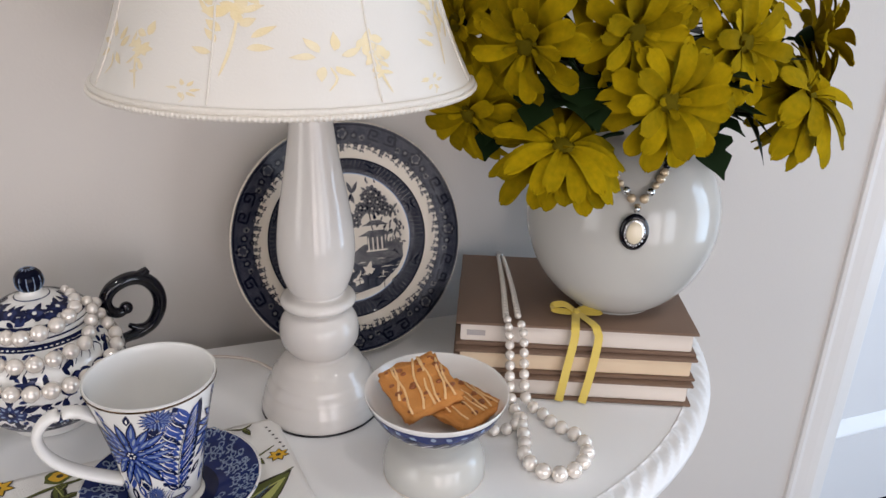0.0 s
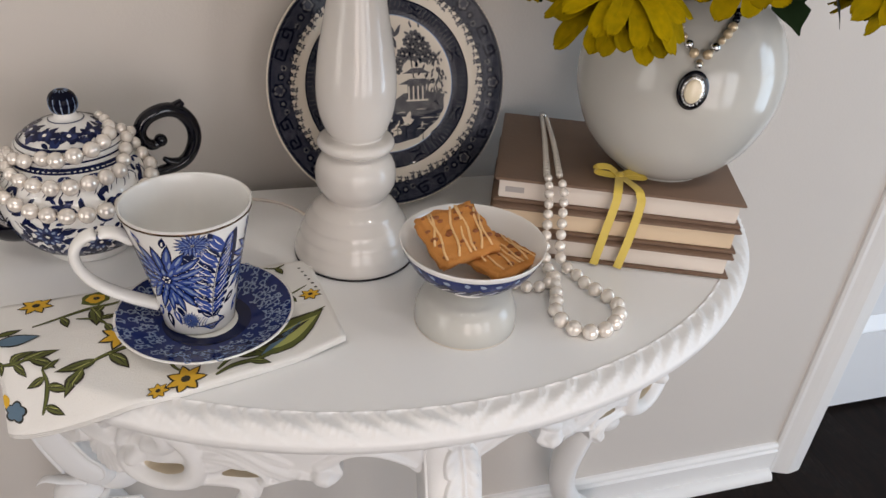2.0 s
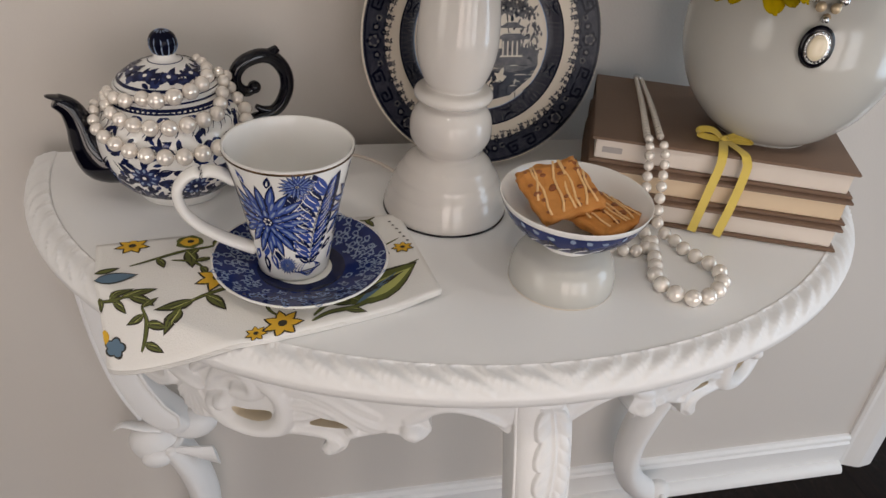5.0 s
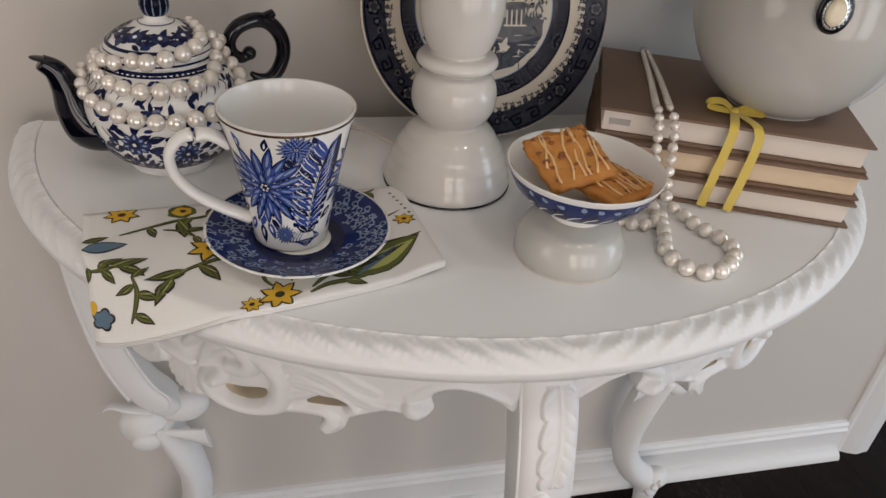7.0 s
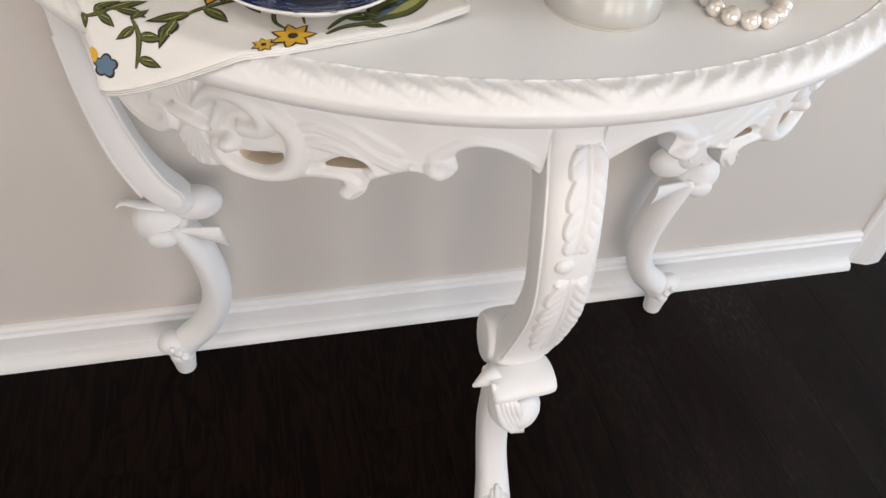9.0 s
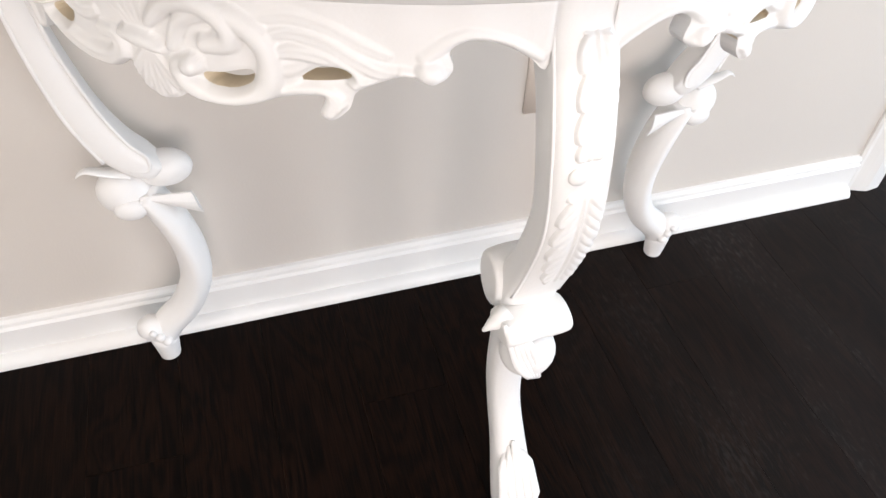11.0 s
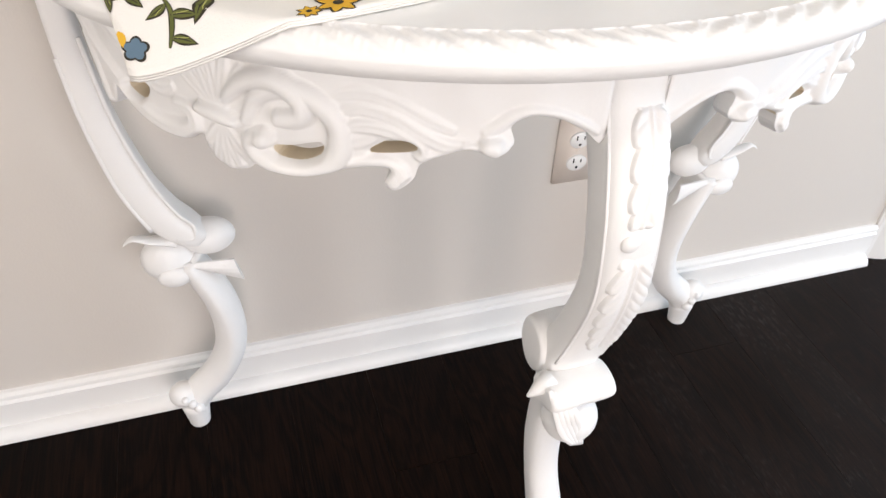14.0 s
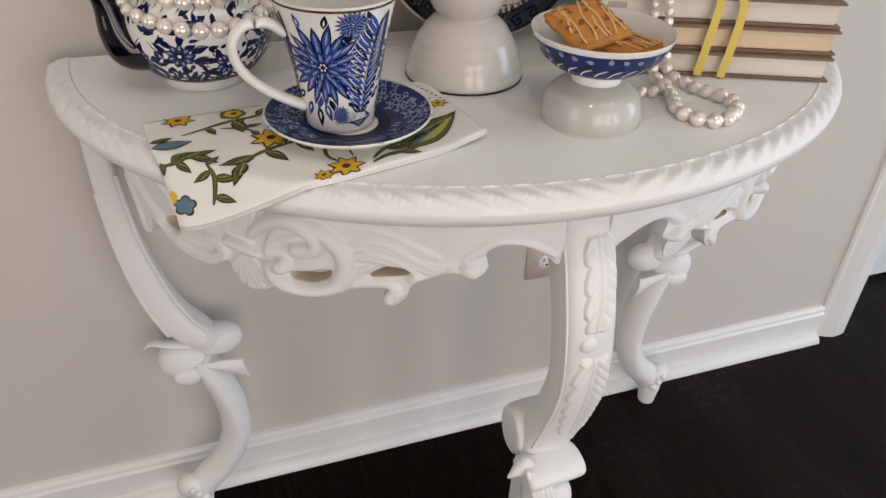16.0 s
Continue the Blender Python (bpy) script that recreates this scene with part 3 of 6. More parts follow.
def carved_relief(sign):
    """One half of the apron's carving as a single modelled surface that dies out at the pierced outline."""
    K = 0.0082
    deg, zz = np.arange(-85.6, -3.0, 0.2), np.arange(0.613, 0.7445, 0.0014)
    A, Z = np.meshgrid(deg, zz, indexing="ij")
    X = A * K
    h = np.full(A.shape, 0.0022) + 0.0006 * np.sin(A * 0.9 + Z * 60)

    def away(ring, closed):
        """Distance from the grid to a line, and the place along it."""
        best, along, bx, bz = np.full(A.shape, 9.0), np.zeros(A.shape), X.copy(), Z.copy()
        m = len(ring)
        for i in range(m if closed else m - 1):
            p, q = ring[i], ring[(i + 1) % m]
            px, qx = p.x * K, q.x * K
            dx, dz = qx - px, q.y - p.y
            t = np.clip(((X - px) * dx + (Z - p.y) * dz) / (dx * dx + dz * dz + 1e-12), 0, 1)
            ex, ez = px + t * dx, p.y + t * dz
            d = np.hypot(X - ex, Z - ez)
            near = d < best
            best = np.where(near, d, best)
            along = np.where(near, (i + t) / (m - 1), along)
            bx, bz = np.where(near, ex, bx), np.where(near, ez, bz)
        return best, along, bx, bz

    def inside(ring):
        c = np.zeros(A.shape, bool)
        for p, q in zip(ring, ring[1:] + ring[:1]):
            cross = ((p.y > Z) != (q.y > Z)) & (A < (q.x - p.x) * (Z - p.y) / (q.y - p.y + 1e-12) + p.x)
            c ^= cross
        return c

    def swell(pts, r0, r1, tall, mid=None, groove=0.0):
        """A rounded strand; groove sinks a vein along it."""
        nonlocal h
        d, t, _, _ = away(smooth_profile([Vector(p) for p in pts], 6), False)
        w = r0 + (r1 - r0) * t + ((mid - (r0 + r1) / 2) * np.sin(np.pi * t) if mid else 0)
        k = np.clip(1 - (d / w) ** 2, 0, 1)
        h = np.maximum(h, tall * np.sqrt(k) * (0.55 + 0.45 * w / w.max()) * (1 - groove * np.exp(-(d / (0.3 * w)) ** 2)))

    # bow of leaves where the scrolls meet
    for t, z in ((-51.5, 0.706), (-49.8, 0.716), (-47.6, 0.722), (-45.4, 0.723), (-43.2, 0.719), (-41.4, 0.709)):
        swell([(-45.2, 0.664), ((t - 45) / 2, (z + 0.664) / 2 + 0.003), (t, z)], 0.003, 0.006, 0.0060, 0.0075, 0.25)
    for t, z in ((-48.0, 0.632), (-46.6, 0.621), (-45.0, 0.617), (-43.4, 0.622), (-42.2, 0.631)):
        swell([(-45.0, 0.660), ((t - 45) / 2, (z + 0.660) / 2), (t, z)], 0.003, 0.006, 0.0060, 0.0072, 0.25)
    # acanthus flowing towards the leg
    for pts, tall in (([(-31.0, 0.702), (-28.0, 0.706), (-24.6, 0.700), (-21.6, 0.688), (-19.0, 0.680)], 0.0050),
                      ([(-30.4, 0.690), (-27.8, 0.694), (-24.8, 0.689), (-22.0, 0.676), (-19.4, 0.667), (-17.0, 0.667)], 0.0072),
                      ([(-30.2, 0.676), (-28.0, 0.680), (-25.2, 0.678), (-22.8, 0.667), (-21.4, 0.656), (-18.8, 0.660)], 0.0088),
                      ([(-30.6, 0.662), (-28.8, 0.666), (-26.8, 0.671)], 0.0064)):
        swell(pts, 0.0050, 0.0050, tall, 0.0088, 0.18)
    for k in range(5):
        swell([(-32.0 + 0.8 * k, 0.637 + k * 0.0022), (-28.5 + 0.5 * k, 0.646 + 0.001 * k), (-26.1 + 0.45 * k, 0.641 + 0.001 * k), (-25.1 + 0.35 * k, 0.626 + 0.003 * k)], 0.003, 0.0046, 0.0062 + 0.0008 * (k % 2), 0.0058, 0.2)
    # great C-scroll, the band that curls into it, its end ball
    swell([(-41.5, 0.668), (-39.8, 0.690), (-36.5, 0.702), (-33.2, 0.697), (-30.8, 0.679), (-30.9, 0.652), (-33.3, 0.636), (-37.0, 0.630), (-40.2, 0.635), (-41.4, 0.648), (-40.2, 0.655)], 0.006, 0.0085, 0.0115, 0.0120)
    swell([(-43.6, 0.684), (-41.0, 0.702), (-37.4, 0.708), (-34.6, 0.696), (-34.7, 0.681), (-37.2, 0.676)], 0.006, 0.0085, 0.0130, 0.0110)
    swell([(-39.6, 0.655), (-39.2, 0.656)], 0.0098, 0.0098, 0.0150)
    # arch beside the leg with its rolled end
    swell([(-4.0, 0.675), (-6.0, 0.684), (-8.5, 0.692), (-11.2, 0.696), (-13.4, 0.690), (-15.4, 0.680)], 0.004, 0.007, 0.0060, 0.0065)
    swell([(-15.2, 0.668), (-14.6, 0.667)], 0.0100, 0.0100, 0.0115)
    swell([(-17.6, 0.668), (-15.6, 0.663), (-13.6, 0.664)], 0.005, 0.007, 0.0085)
    # knot, and the long scrolls towards the side leg
    swell([(-42.8, 0.664), (-45.0, 0.667), (-47.8, 0.668)], 0.006, 0.006, 0.0125, 0.0085)
    swell([(-76.0, 0.725), (-68.0, 0.714), (-61.0, 0.694), (-55.0, 0.672), (-52.0, 0.676)], 0.004, 0.006, 0.0070, 0.0105, 0.25)
    swell([(-80.0, 0.712), (-72.0, 0.690), (-66.0, 0.668), (-60.5, 0.648), (-55.5, 0.637), (-51.5, 0.638), (-49.2, 0.648), (-49.4, 0.661), (-51.5, 0.662)], 0.005, 0.007, 0.0100, 0.0110, 0.15)
    swell([(-74.0, 0.674), (-71.2, 0.652), (-70.0, 0.630), (-69.2, 0.619)], 0.005, 0.005, 0.0070, 0.0075, 0.2)

    rings = [dense(half, 1)[:1] + dense(half, 4)[4:-4]] + [dense(q, 4) for q in holes]
    keep = inside(rings[0])
    rim, bx, bz = np.full(A.shape, 9.0), X.copy(), Z.copy()
    for ring in rings:
        d, _, ex, ez = away(ring, True)
        bx, bz, rim = np.where(d < rim, ex, bx), np.where(d < rim, ez, bz), np.minimum(rim, d)
    for ring in rings[1:]:
        keep &= ~inside(ring)
    # points just outside are drawn onto the outline, so that it stays clean
    A, Z = np.where(keep, A, bx / K), np.where(keep, Z, bz)
    rim = np.where(keep, np.where(Z > 0.735, 9.0, rim), 0.0)
    h = 0.0008 + (h - 0.0008) * np.sqrt(np.clip(rim / 0.0045, 0, 1))
    a = np.radians(A * sign)
    nx, ny = RB * np.sin(a), -RA * np.cos(a)
    ln = np.hypot(nx, ny)
    inset = IN - h
    P = np.stack([CX + RA * np.sin(a) - nx / ln * inset, CY - RB * np.cos(a) - ny / ln * inset, Z], -1).reshape(-1, 3)
    nz = Z.shape[1]
    bm = bmesh.new()
    made = {}
    for i in range(A.shape[0] - 1):
        for j in range(nz - 1):
            if keep[i:i + 2, j:j + 2].any():
                q = [made.get(k) or made.setdefault(k, bm.verts.new(P[k])) for k in (i * nz + j, (i + 1) * nz + j, (i + 1) * nz + j + 1, i * nz + j + 1)]
                bm.faces.new(q)
    return bm


for sign in (1, -1):
    part("carved_relief", carved_relief(sign), TABLE, table)

# front leg
LX = -0.047
LEG = [(LX - 0.003, -0.377, 0.742, 0.030, 0.032), (LX - 0.003, -0.382, 0.69, 0.028, 0.029), (LX - 0.003, -0.402, 0.645, 0.027, 0.0275), (LX - 0.002, -0.417, 0.59, 0.025, 0.0275), (LX + 0.004, -0.415, 0.515, 0.0225, 0.0280),
       (LX + 0.004, -0.394, 0.44, 0.0215, 0.0290), (LX, -0.376, 0.39, 0.023, 0.031), (LX, -0.366, 0.355, 0.022, 0.033)]
leg_path, leg_wide, leg_deep = limb_path(LEG)
leg = part("front_leg", limb(leg_path, leg_wide, leg_deep, (1, 0, 0), 40, 0.55), TABLE, table)
bm = limb(*limb_path([(LX - 0.004, -0.378, 0.355, 0.020, 0.028), (LX - 0.007, -0.372, 0.29, 0.021, 0.0225), (LX - 0.007, -0.368, 0.22, 0.020, 0.0205), (LX - 0.004, -0.374, 0.16, 0.019, 0.020), (LX, -0.392, 0.10, 0.020, 0.022), (LX, -0.418, 0.05, 0.022, 0.026), (LX, -0.436, 0.014, 0.022, 0.028), (LX, -0.438, 0.0, 0.018, 0.022)]), (1, 0, 0))
part("shank", bm, TABLE, leg)
# acanthus foot, knee scrolls
for k, dx in enumerate((-0.018, -0.009, 0, 0.009, 0.018)):
    part("foot_leaf", tube([(LX + dx * 0.5, -0.410, 0.115 - abs(dx)), (LX + dx, -0.428, 0.085), (LX + dx * 1.25, -0.452, 0.045), (LX + dx * 0.9, -0.460, 0.012)], [0.003, 0.006, 0.007, 0.005], 10, None, 0.8, Vector((0, -1, 0.3))), TABLE, leg)
bm = lathe(smooth_profile([(0.0, -0.050), (0.012, -0.050), (0.021, -0.046), (0.0225, -0.02), (0.0215, 0.0), (0.0225, 0.02), (0.021, 0.046), (0.012, 0.050), (0, 0.050)], 4), 28)
bm.transform(pose(LX - 0.004, -0.405, 0.360, 0, 90, 4) @ Matrix.Diagonal((0.70, 1.15, 0.76, 1)))
part("knee_roll", bm, TABLE, leg)
part("knee_ball", ball((LX - 0.004, -0.408, 0.312), 0.031, seg=24, rings=16, scale=(1.0, 0.95, 1.0)), TABLE, leg)
for k in range(5):
    part("knee_leaf", tube(smooth_profile([(LX - 0.040 + k * 0.004, -0.418, 0.378 - 0.003 * k), (LX - 0.034 + k * 0.005, -0.430 - 0.001 * k, 0.350), (LX - 0.026 + k * 0.005, -0.4365 + 0.0006 * k, 0.322), (LX - 0.012 + k * 0.0035, -0.4375 + 0.0008 * k, 0.300 - 0.002 * k)], 4), [0.0022 + 0.0022 * math.sin(math.pi * i / 12) for i in range(13)], 8, None, 0.45, Vector((0, -1, 0))), TABLE, leg)
bm = lathe(smooth_profile([(0.0, -0.036), (0.016, -0.036), (0.024, -0.031), (0.026, 0.0), (0.024, 0.031), (0.016, 0.036), (0, 0.036)], 4), 28)
bm.transform(pose(LX - 0.001, -0.356, 0.380, 0, 90, 0) @ Matrix.Diagonal((1.45, 1.15, 1, 1)))
part("back_scroll", bm, TABLE, leg)
bm = tube([(LX - 0.03, -0.40, 0.372), (LX - 0.046, -0.405, 0.367), (LX - 0.059, -0.408, 0.362)], [0.012, 0.008, 0.0015], 10)
part("knee_point", bm, TABLE, leg)


def tangent(i):
    return (leg_path[min(i + 2, len(leg_path) - 1)] - leg_path[max(i - 2, 0)]).normalized()


def leg_face(z, dx=0.0):
    """The leg's front surface at a height, dx from its middle, and the way it faces."""
    for i in range(len(leg_path) - 1):
        z0, z1 = leg_path[i].z, leg_path[i + 1].z
        if z1 <= z <= z0:
            t = (z0 - z) / (z0 - z1)
            p, d = leg_path[i].lerp(leg_path[i + 1], t), tangent(i).lerp(tangent(i + 1), t).normalized()
            w = leg_wide[i] + (leg_wide[i + 1] - leg_wide[i]) * t
            q = min(0.999, abs(dx) / leg_deep[i])
            n = Vector((0, d.z, -d.y))
            return p + Vector((dx, 0, 0)) + n * (w * (1 - q ** (2 / 0.55)) ** 0.275), n
    return leg_path[-1], Vector((0, -1, 0))


def relief(z0, z1, shape, nz=150, nu=46, half=0.0245):
    """A carved patch lying on the leg's face; shape(u, v) gives its height in metres."""
    bm = bmesh.new()
    grid = []
    for i in range(nz + 1):
        v = i / nz
        row = []
        for j in range(nu + 1):
            u = 2 * j / nu - 1
            p, n = leg_face(z0 + (z1 - z0) * v, u * half)
            row.append(bm.verts.new(p + n * (shape(u, v) - 0.0012)))
        grid.append(row)
    for a, b in zip(grid, grid[1:]):
        for j in range(nu):
            bm.faces.new((a[j], a[j + 1], b[j + 1], b[j]))
    return bm


def step(a, b, x):
    t = max(0.0, min(1.0, (x - a) / (b - a)))
    return t * t * (3 - 2 * t)


def lobed(u, v, n, width, sway, tall):
    """A leaf with n lobes down each side, veins bending down to the lobes."""
    c = sway * math.sin(v * 5)
    d = abs(u - c)
    f = n * v - 0.5 * d * n * 0.35
    saw = f - math.floor(f)
    edge = width * (0.5 + 0.5 * math.sin(math.pi * min(1, v * 1.02)) ** 0.5) * (0.70 + 0.30 * math.sqrt(max(0.0, 1 - (2 * saw - 1) ** 2)))
    inside = step(0.0, 0.14, edge - d) * step(0, 0.10, v) * step(0, 0.06, 1 - v)
    vein = abs(math.sin(math.pi * f * 2)) ** 0.7
    hollow = 0.55 + 0.45 * step(0.0, 0.5, d)
    rib = 0.5 * step(0.10, 0.0, d)
    return inside * tall * (hollow + 0.30 * vein * step(0.08, 0.3, d) + rib)


# carved leaves down the front of the leg: a small leaf, a bud, a long frond
part("carved_leaf", relief(0.688, 0.592, lambda u, v: lobed(u - 0.22 + 0.1 * math.sin(6 * v), v, 4, 0.86, 0.18, 0.0042)), TABLE, leg)
part("carved_frond", relief(0.572, 0.425, lambda u, v: lobed(u - 0.16, v, 6, 1.05, -0.08, 0.0042)), TABLE, leg)
p, n = leg_face(0.583, -0.006)
part("carved_bud", ball(p, 0.009, scale=(1, 0.55, 1)), TABLE, leg)
for side in (1, -1):
    q = [leg_face(z, side * 0.0255)[0] for z in np.linspace(0.690, 0.395, 30)]
    part("edge_bead", tube(q, 0.0018, 8, None, 0.8, Vector((0, -1, 0))), TABLE, leg)


def side_leg(sign):
    X = lambda x: CX + sign * (x - CX)
    L = part("side_leg", limb(*limb_path([
        (X(-0.496), -0.058, 0.742, 0.014, 0.018), (X(-0.496), -0.058, 0.66, 0.015, 0.018), (X(-0.494), -0.058, 0.60, 0.016, 0.018), (X(-0.488), -0.058, 0.535, 0.018, 0.019), (X(-0.473), -0.059, 0.46, 0.021, 0.020),
        (X(-0.452), -0.060, 0.408, 0.022, 0.023), (X(-0.430), -0.061, 0.381, 0.020, 0.024), (X(-0.414), -0.062, 0.368, 0.014, 0.020), (X(-0.408), -0.062, 0.362, 0.006, 0.010)]), (0, 1, 0), 32, 0.62), TABLE, table)
    part("moulded_ridge", tube(smooth_profile([(X(-0.508), -0.073, 0.62), (X(-0.503), -0.074, 0.54), (X(-0.489), -0.076, 0.455), (X(-0.466), -0.080, 0.394)], 6), 0.0026, 8, None, 0.8, Vector((0, -1, 0))), TABLE, L)
    part("moulded_ridge", tube(smooth_profile([(X(-0.482), -0.073, 0.64), (X(-0.474), -0.074, 0.55), (X(-0.455), -0.077, 0.470), (X(-0.434), -0.080, 0.418), (X(-0.418), -0.082, 0.396), (X(-0.420), -0.083, 0.376), (X(-0.440), -0.083, 0.380)], 6), 0.0026, 8, None, 0.8, Vector((0, -1, 0))), TABLE, L)
    part("scroll_ball", ball((X(-0.405), -0.058, 0.359), 0.0275, seg=28, rings=18, scale=(1.25, 0.8, 0.92)), TABLE, L)
    part("scroll_ball", ball((X(-0.458), -0.062, 0.336), 0.033, seg=28, rings=18, scale=(1.0, 0.8, 0.98)), TABLE, L)
    part("scroll_eye", ball((X(-0.453), -0.086, 0.322), 0.017, seg=24, rings=14, scale=(1.2, 0.55, 0.9)), TABLE, L)
    part("leaf_tip", tube(smooth_profile([(X(-0.445), -0.070, 0.368), (X(-0.470), -0.076, 0.378), (X(-0.490), -0.078, 0.386), (X(-0.502), -0.078, 0.378)], 4), [0.014 - 0.0010 * i for i in range(13)], 10, None, 0.35, Vector((0, 0, 1))), TABLE, L)
    # flap of a leaf turned out under the roll
    bm = bmesh.new()
    grid = []
    for i in range(11):
        t = i / 10
        a0, a1 = Vector((X(-0.440), -0.084, 0.338)).lerp(Vector((X(-0.378), -0.090, 0.338)), t), Vector((X(-0.440), -0.082, 0.334)).lerp(Vector((X(-0.370), -0.092, 0.304)), t)
        row = [a0.lerp(a1, k / 5) + Vector((0, -0.004 * math.sin(math.pi * k / 5), 0)) for k in range(6)] + [a1.lerp(a0, k / 5) + Vector((0, 0.007 * math.sin(math.pi * (0.15 + 0.7 * k / 5)), 0.0)) for k in range(6)]
        grid.append([bm.verts.new(q) for q in row])
    for a, b in zip(grid, grid[1:]):
        for k in range(12):
            bm.faces.new((a[k], a[(k + 1) % 12], b[(k + 1) % 12], b[k]))
    bm.faces.new(grid[-1])
    part("leaf_flap", bm, TABLE, L, smooth=False)
    # blade-like shank with a sharp front edge
    part("shank", limb(*limb_path([
        (X(-0.436), -0.062, 0.335, 0.018, 0.030), (X(-0.411), -0.064, 0.27, 0.021, 0.032), (X(-0.402), -0.063, 0.21, 0.022, 0.030), (X(-0.408), -0.062, 0.155, 0.022, 0.028), (X(-0.432), -0.060, 0.105, 0.023, 0.025),
        (X(-0.464), -0.059, 0.07, 0.024, 0.023), (X(-0.478), -0.060, 0.04, 0.020, 0.019)]), (0, 1, 0), 24, 1.12), TABLE, L)
    bm = lathe(smooth_profile([(0.0, 0.0), (0.014, 0.0), (0.0165, 0.01), (0.019, 0.03), (0.0205, 0.042), (0.015, 0.05), (0, 0.052)], 4), 24)
    bm.transform(pose(X(-0.477), -0.061, 0))
    part("foot", bm, TABLE, L)
    part("foot_scroll", ball((X(-0.488), -0.064, 0.072), 0.022, seg=20, rings=12, scale=(1, 0.9, 0.95)), TABLE, L)
    for k in range(3):
        part("foot_curl", ball((X(-0.470 - 0.008 * k), -0.083, 0.056 + 0.011 * k), 0.008 - 0.0012 * k, seg=14, rings=8), TABLE, L)


side_leg(1)
side_leg(-1)

# ---- table lamp ----
lamp = thing("table_lamp", -0.100, -0.187, TOP, "cream ceramic table lamp with a yellow floral fabric shade", "lamp")
base = [(0, 0.0), (0.056, 0.0), (0.0622, 0.003), (0.0628, 0.007), (0.0610, 0.014), (0.0600, 0.018), (0.0570, 0.026), (0.0560, 0.030), (0.0520, 0.038), (0.0505, 0.042), (0.0450, 0.050), (0.0425, 0.054), (0.0350, 0.061), (0.0305, 0.0635),
        (0.0300, 0.066), (0.0340, 0.071), (0.0390, 0.080), (0.0402, 0.090), (0.0385, 0.102), (0.0330, 0.111), (0.0285, 0.1145), (0.0275, 0.1165), (0.0330, 0.1180), (0.0372, 0.1215), (0.0376, 0.1255), (0.0345, 0.1295), (0.0268, 0.1310),
        (0.0262, 0.1330), (0.0300, 0.1390), (0.0355, 0.155), (0.0378, 0.172), (0.0375, 0.190), (0.0352, 0.212), (0.0310, 0.236), (0.0262, 0.262), (0.0220, 0.288), (0.0190, 0.312), (0.0172, 0.340), (0.0165, 0.365), (0.0150, 0.375), (0, 0.376)]
part("base", lathe(smooth_profile(base, 3), 72), LAMPWHITE, lamp)
# thin black ring that stands in for the shade where base meets table
part("foot_ring", lathe([(0.0600, -0.0), (0.0632, 0.0002), (0.0632, 0.0022), (0.0600, 0.0022)], 72), BLACK, lamp)
part("socket_stem", lathe([(0, 0.37), (0.007, 0.37), (0.007, 0.43), (0.014, 0.435), (0.014, 0.47), (0, 0.472)], 24), SILVER, lamp)
SHP = smooth_profile([(0.166, 0.343), (0.1545, 0.366), (0.140, 0.400), (0.124, 0.450), (0.106, 0.520), (0.092, 0.585)], 8)


def shade_point(a, v):
    """Bell shade with eight soft gores; v from 0 at its lower edge to 1 at the top."""
    k = v * (len(SHP) - 1)
    i = min(int(k), len(SHP) - 2)
    p = SHP[i].lerp(SHP[i + 1], k - i)
    g = 1 - 0.012 * (1 - abs(math.cos(4 * a)) ** 0.5) * min(1, v * 4)
    return Vector((p.x * g * 0.98 * math.cos(a) - 0.018, p.x * g * 0.98 * math.sin(a) - 0.004, p.y))


bm = bmesh.new()
for off in (0.0, -0.0022):
    rows = []
    for j in range(31):
        rows.append([bm.verts.new(shade_point(2 * math.pi * i / 128, j / 30) * 1.0 + Vector((off * math.cos(2 * math.pi * i / 128), off * math.sin(2 * math.pi * i / 128), 0))) for i in range(128)])
    for a, b in zip(rows, rows[1:]):
        for i in range(128):
            bm.faces.new((a[i], a[(i + 1) % 128], b[(i + 1) % 128], b[i]))
shade = part("shade", bm, SHADE, lamp)
bm = bmesh.new()
for i in range(260):
    a = 2 * math.pi * i / 260
    p = shade_point(a, 0.012)
    ball((p.x + 0.001 * math.cos(a), p.y + 0.001 * math.sin(a), p.z - 0.001), 0.0022, bm, 6, 5)
tagged(part("beaded_braid", bm, BRAID, shade, "cream beaded braid round the lower edge"), kind="stuff")
bm = bmesh.new()
for v, r in ((0.05, 0.0028), (0.0, 0.002)):
    tube([shade_point(2 * math.pi * i / 96, v) * 1.0 for i in range(97)], r, 8, bm, 1, caps=False)
part("piping", bm, BRAID, shade)

# ---- plate, leaning on the wall ----
plate = thing("dinner_plate", -0.037, -0.088, TOP + 0.003, "blue and cream willow-pattern dinner plate leaning on the wall", "plate")
plate.matrix_world = pose(-0.041, -0.088, TOP + 0.004, 90 - 15, 0, 2)
PR = 0.133
pprof = smooth_profile([(0, 0.010), (0.070, 0.010), (0.083, 0.0115), (0.090, 0.016), (0.100, 0.019), (0.120, 0.0225), (0.133, 0.0255), (0.135, 0.0245), (0.134, 0.022), (0.120, 0.0185), (0.095, 0.011), (0.084, 0.004), (0.080, 0.0), (0.076, 0.0), (0.074, 0.004), (0, 0.005)], 3)
bm = lathe(pprof, 96)
bm.transform(Matrix.Translation((0, PR, 0)))
part("plate_body", bm, PLATEWHITE, plate)

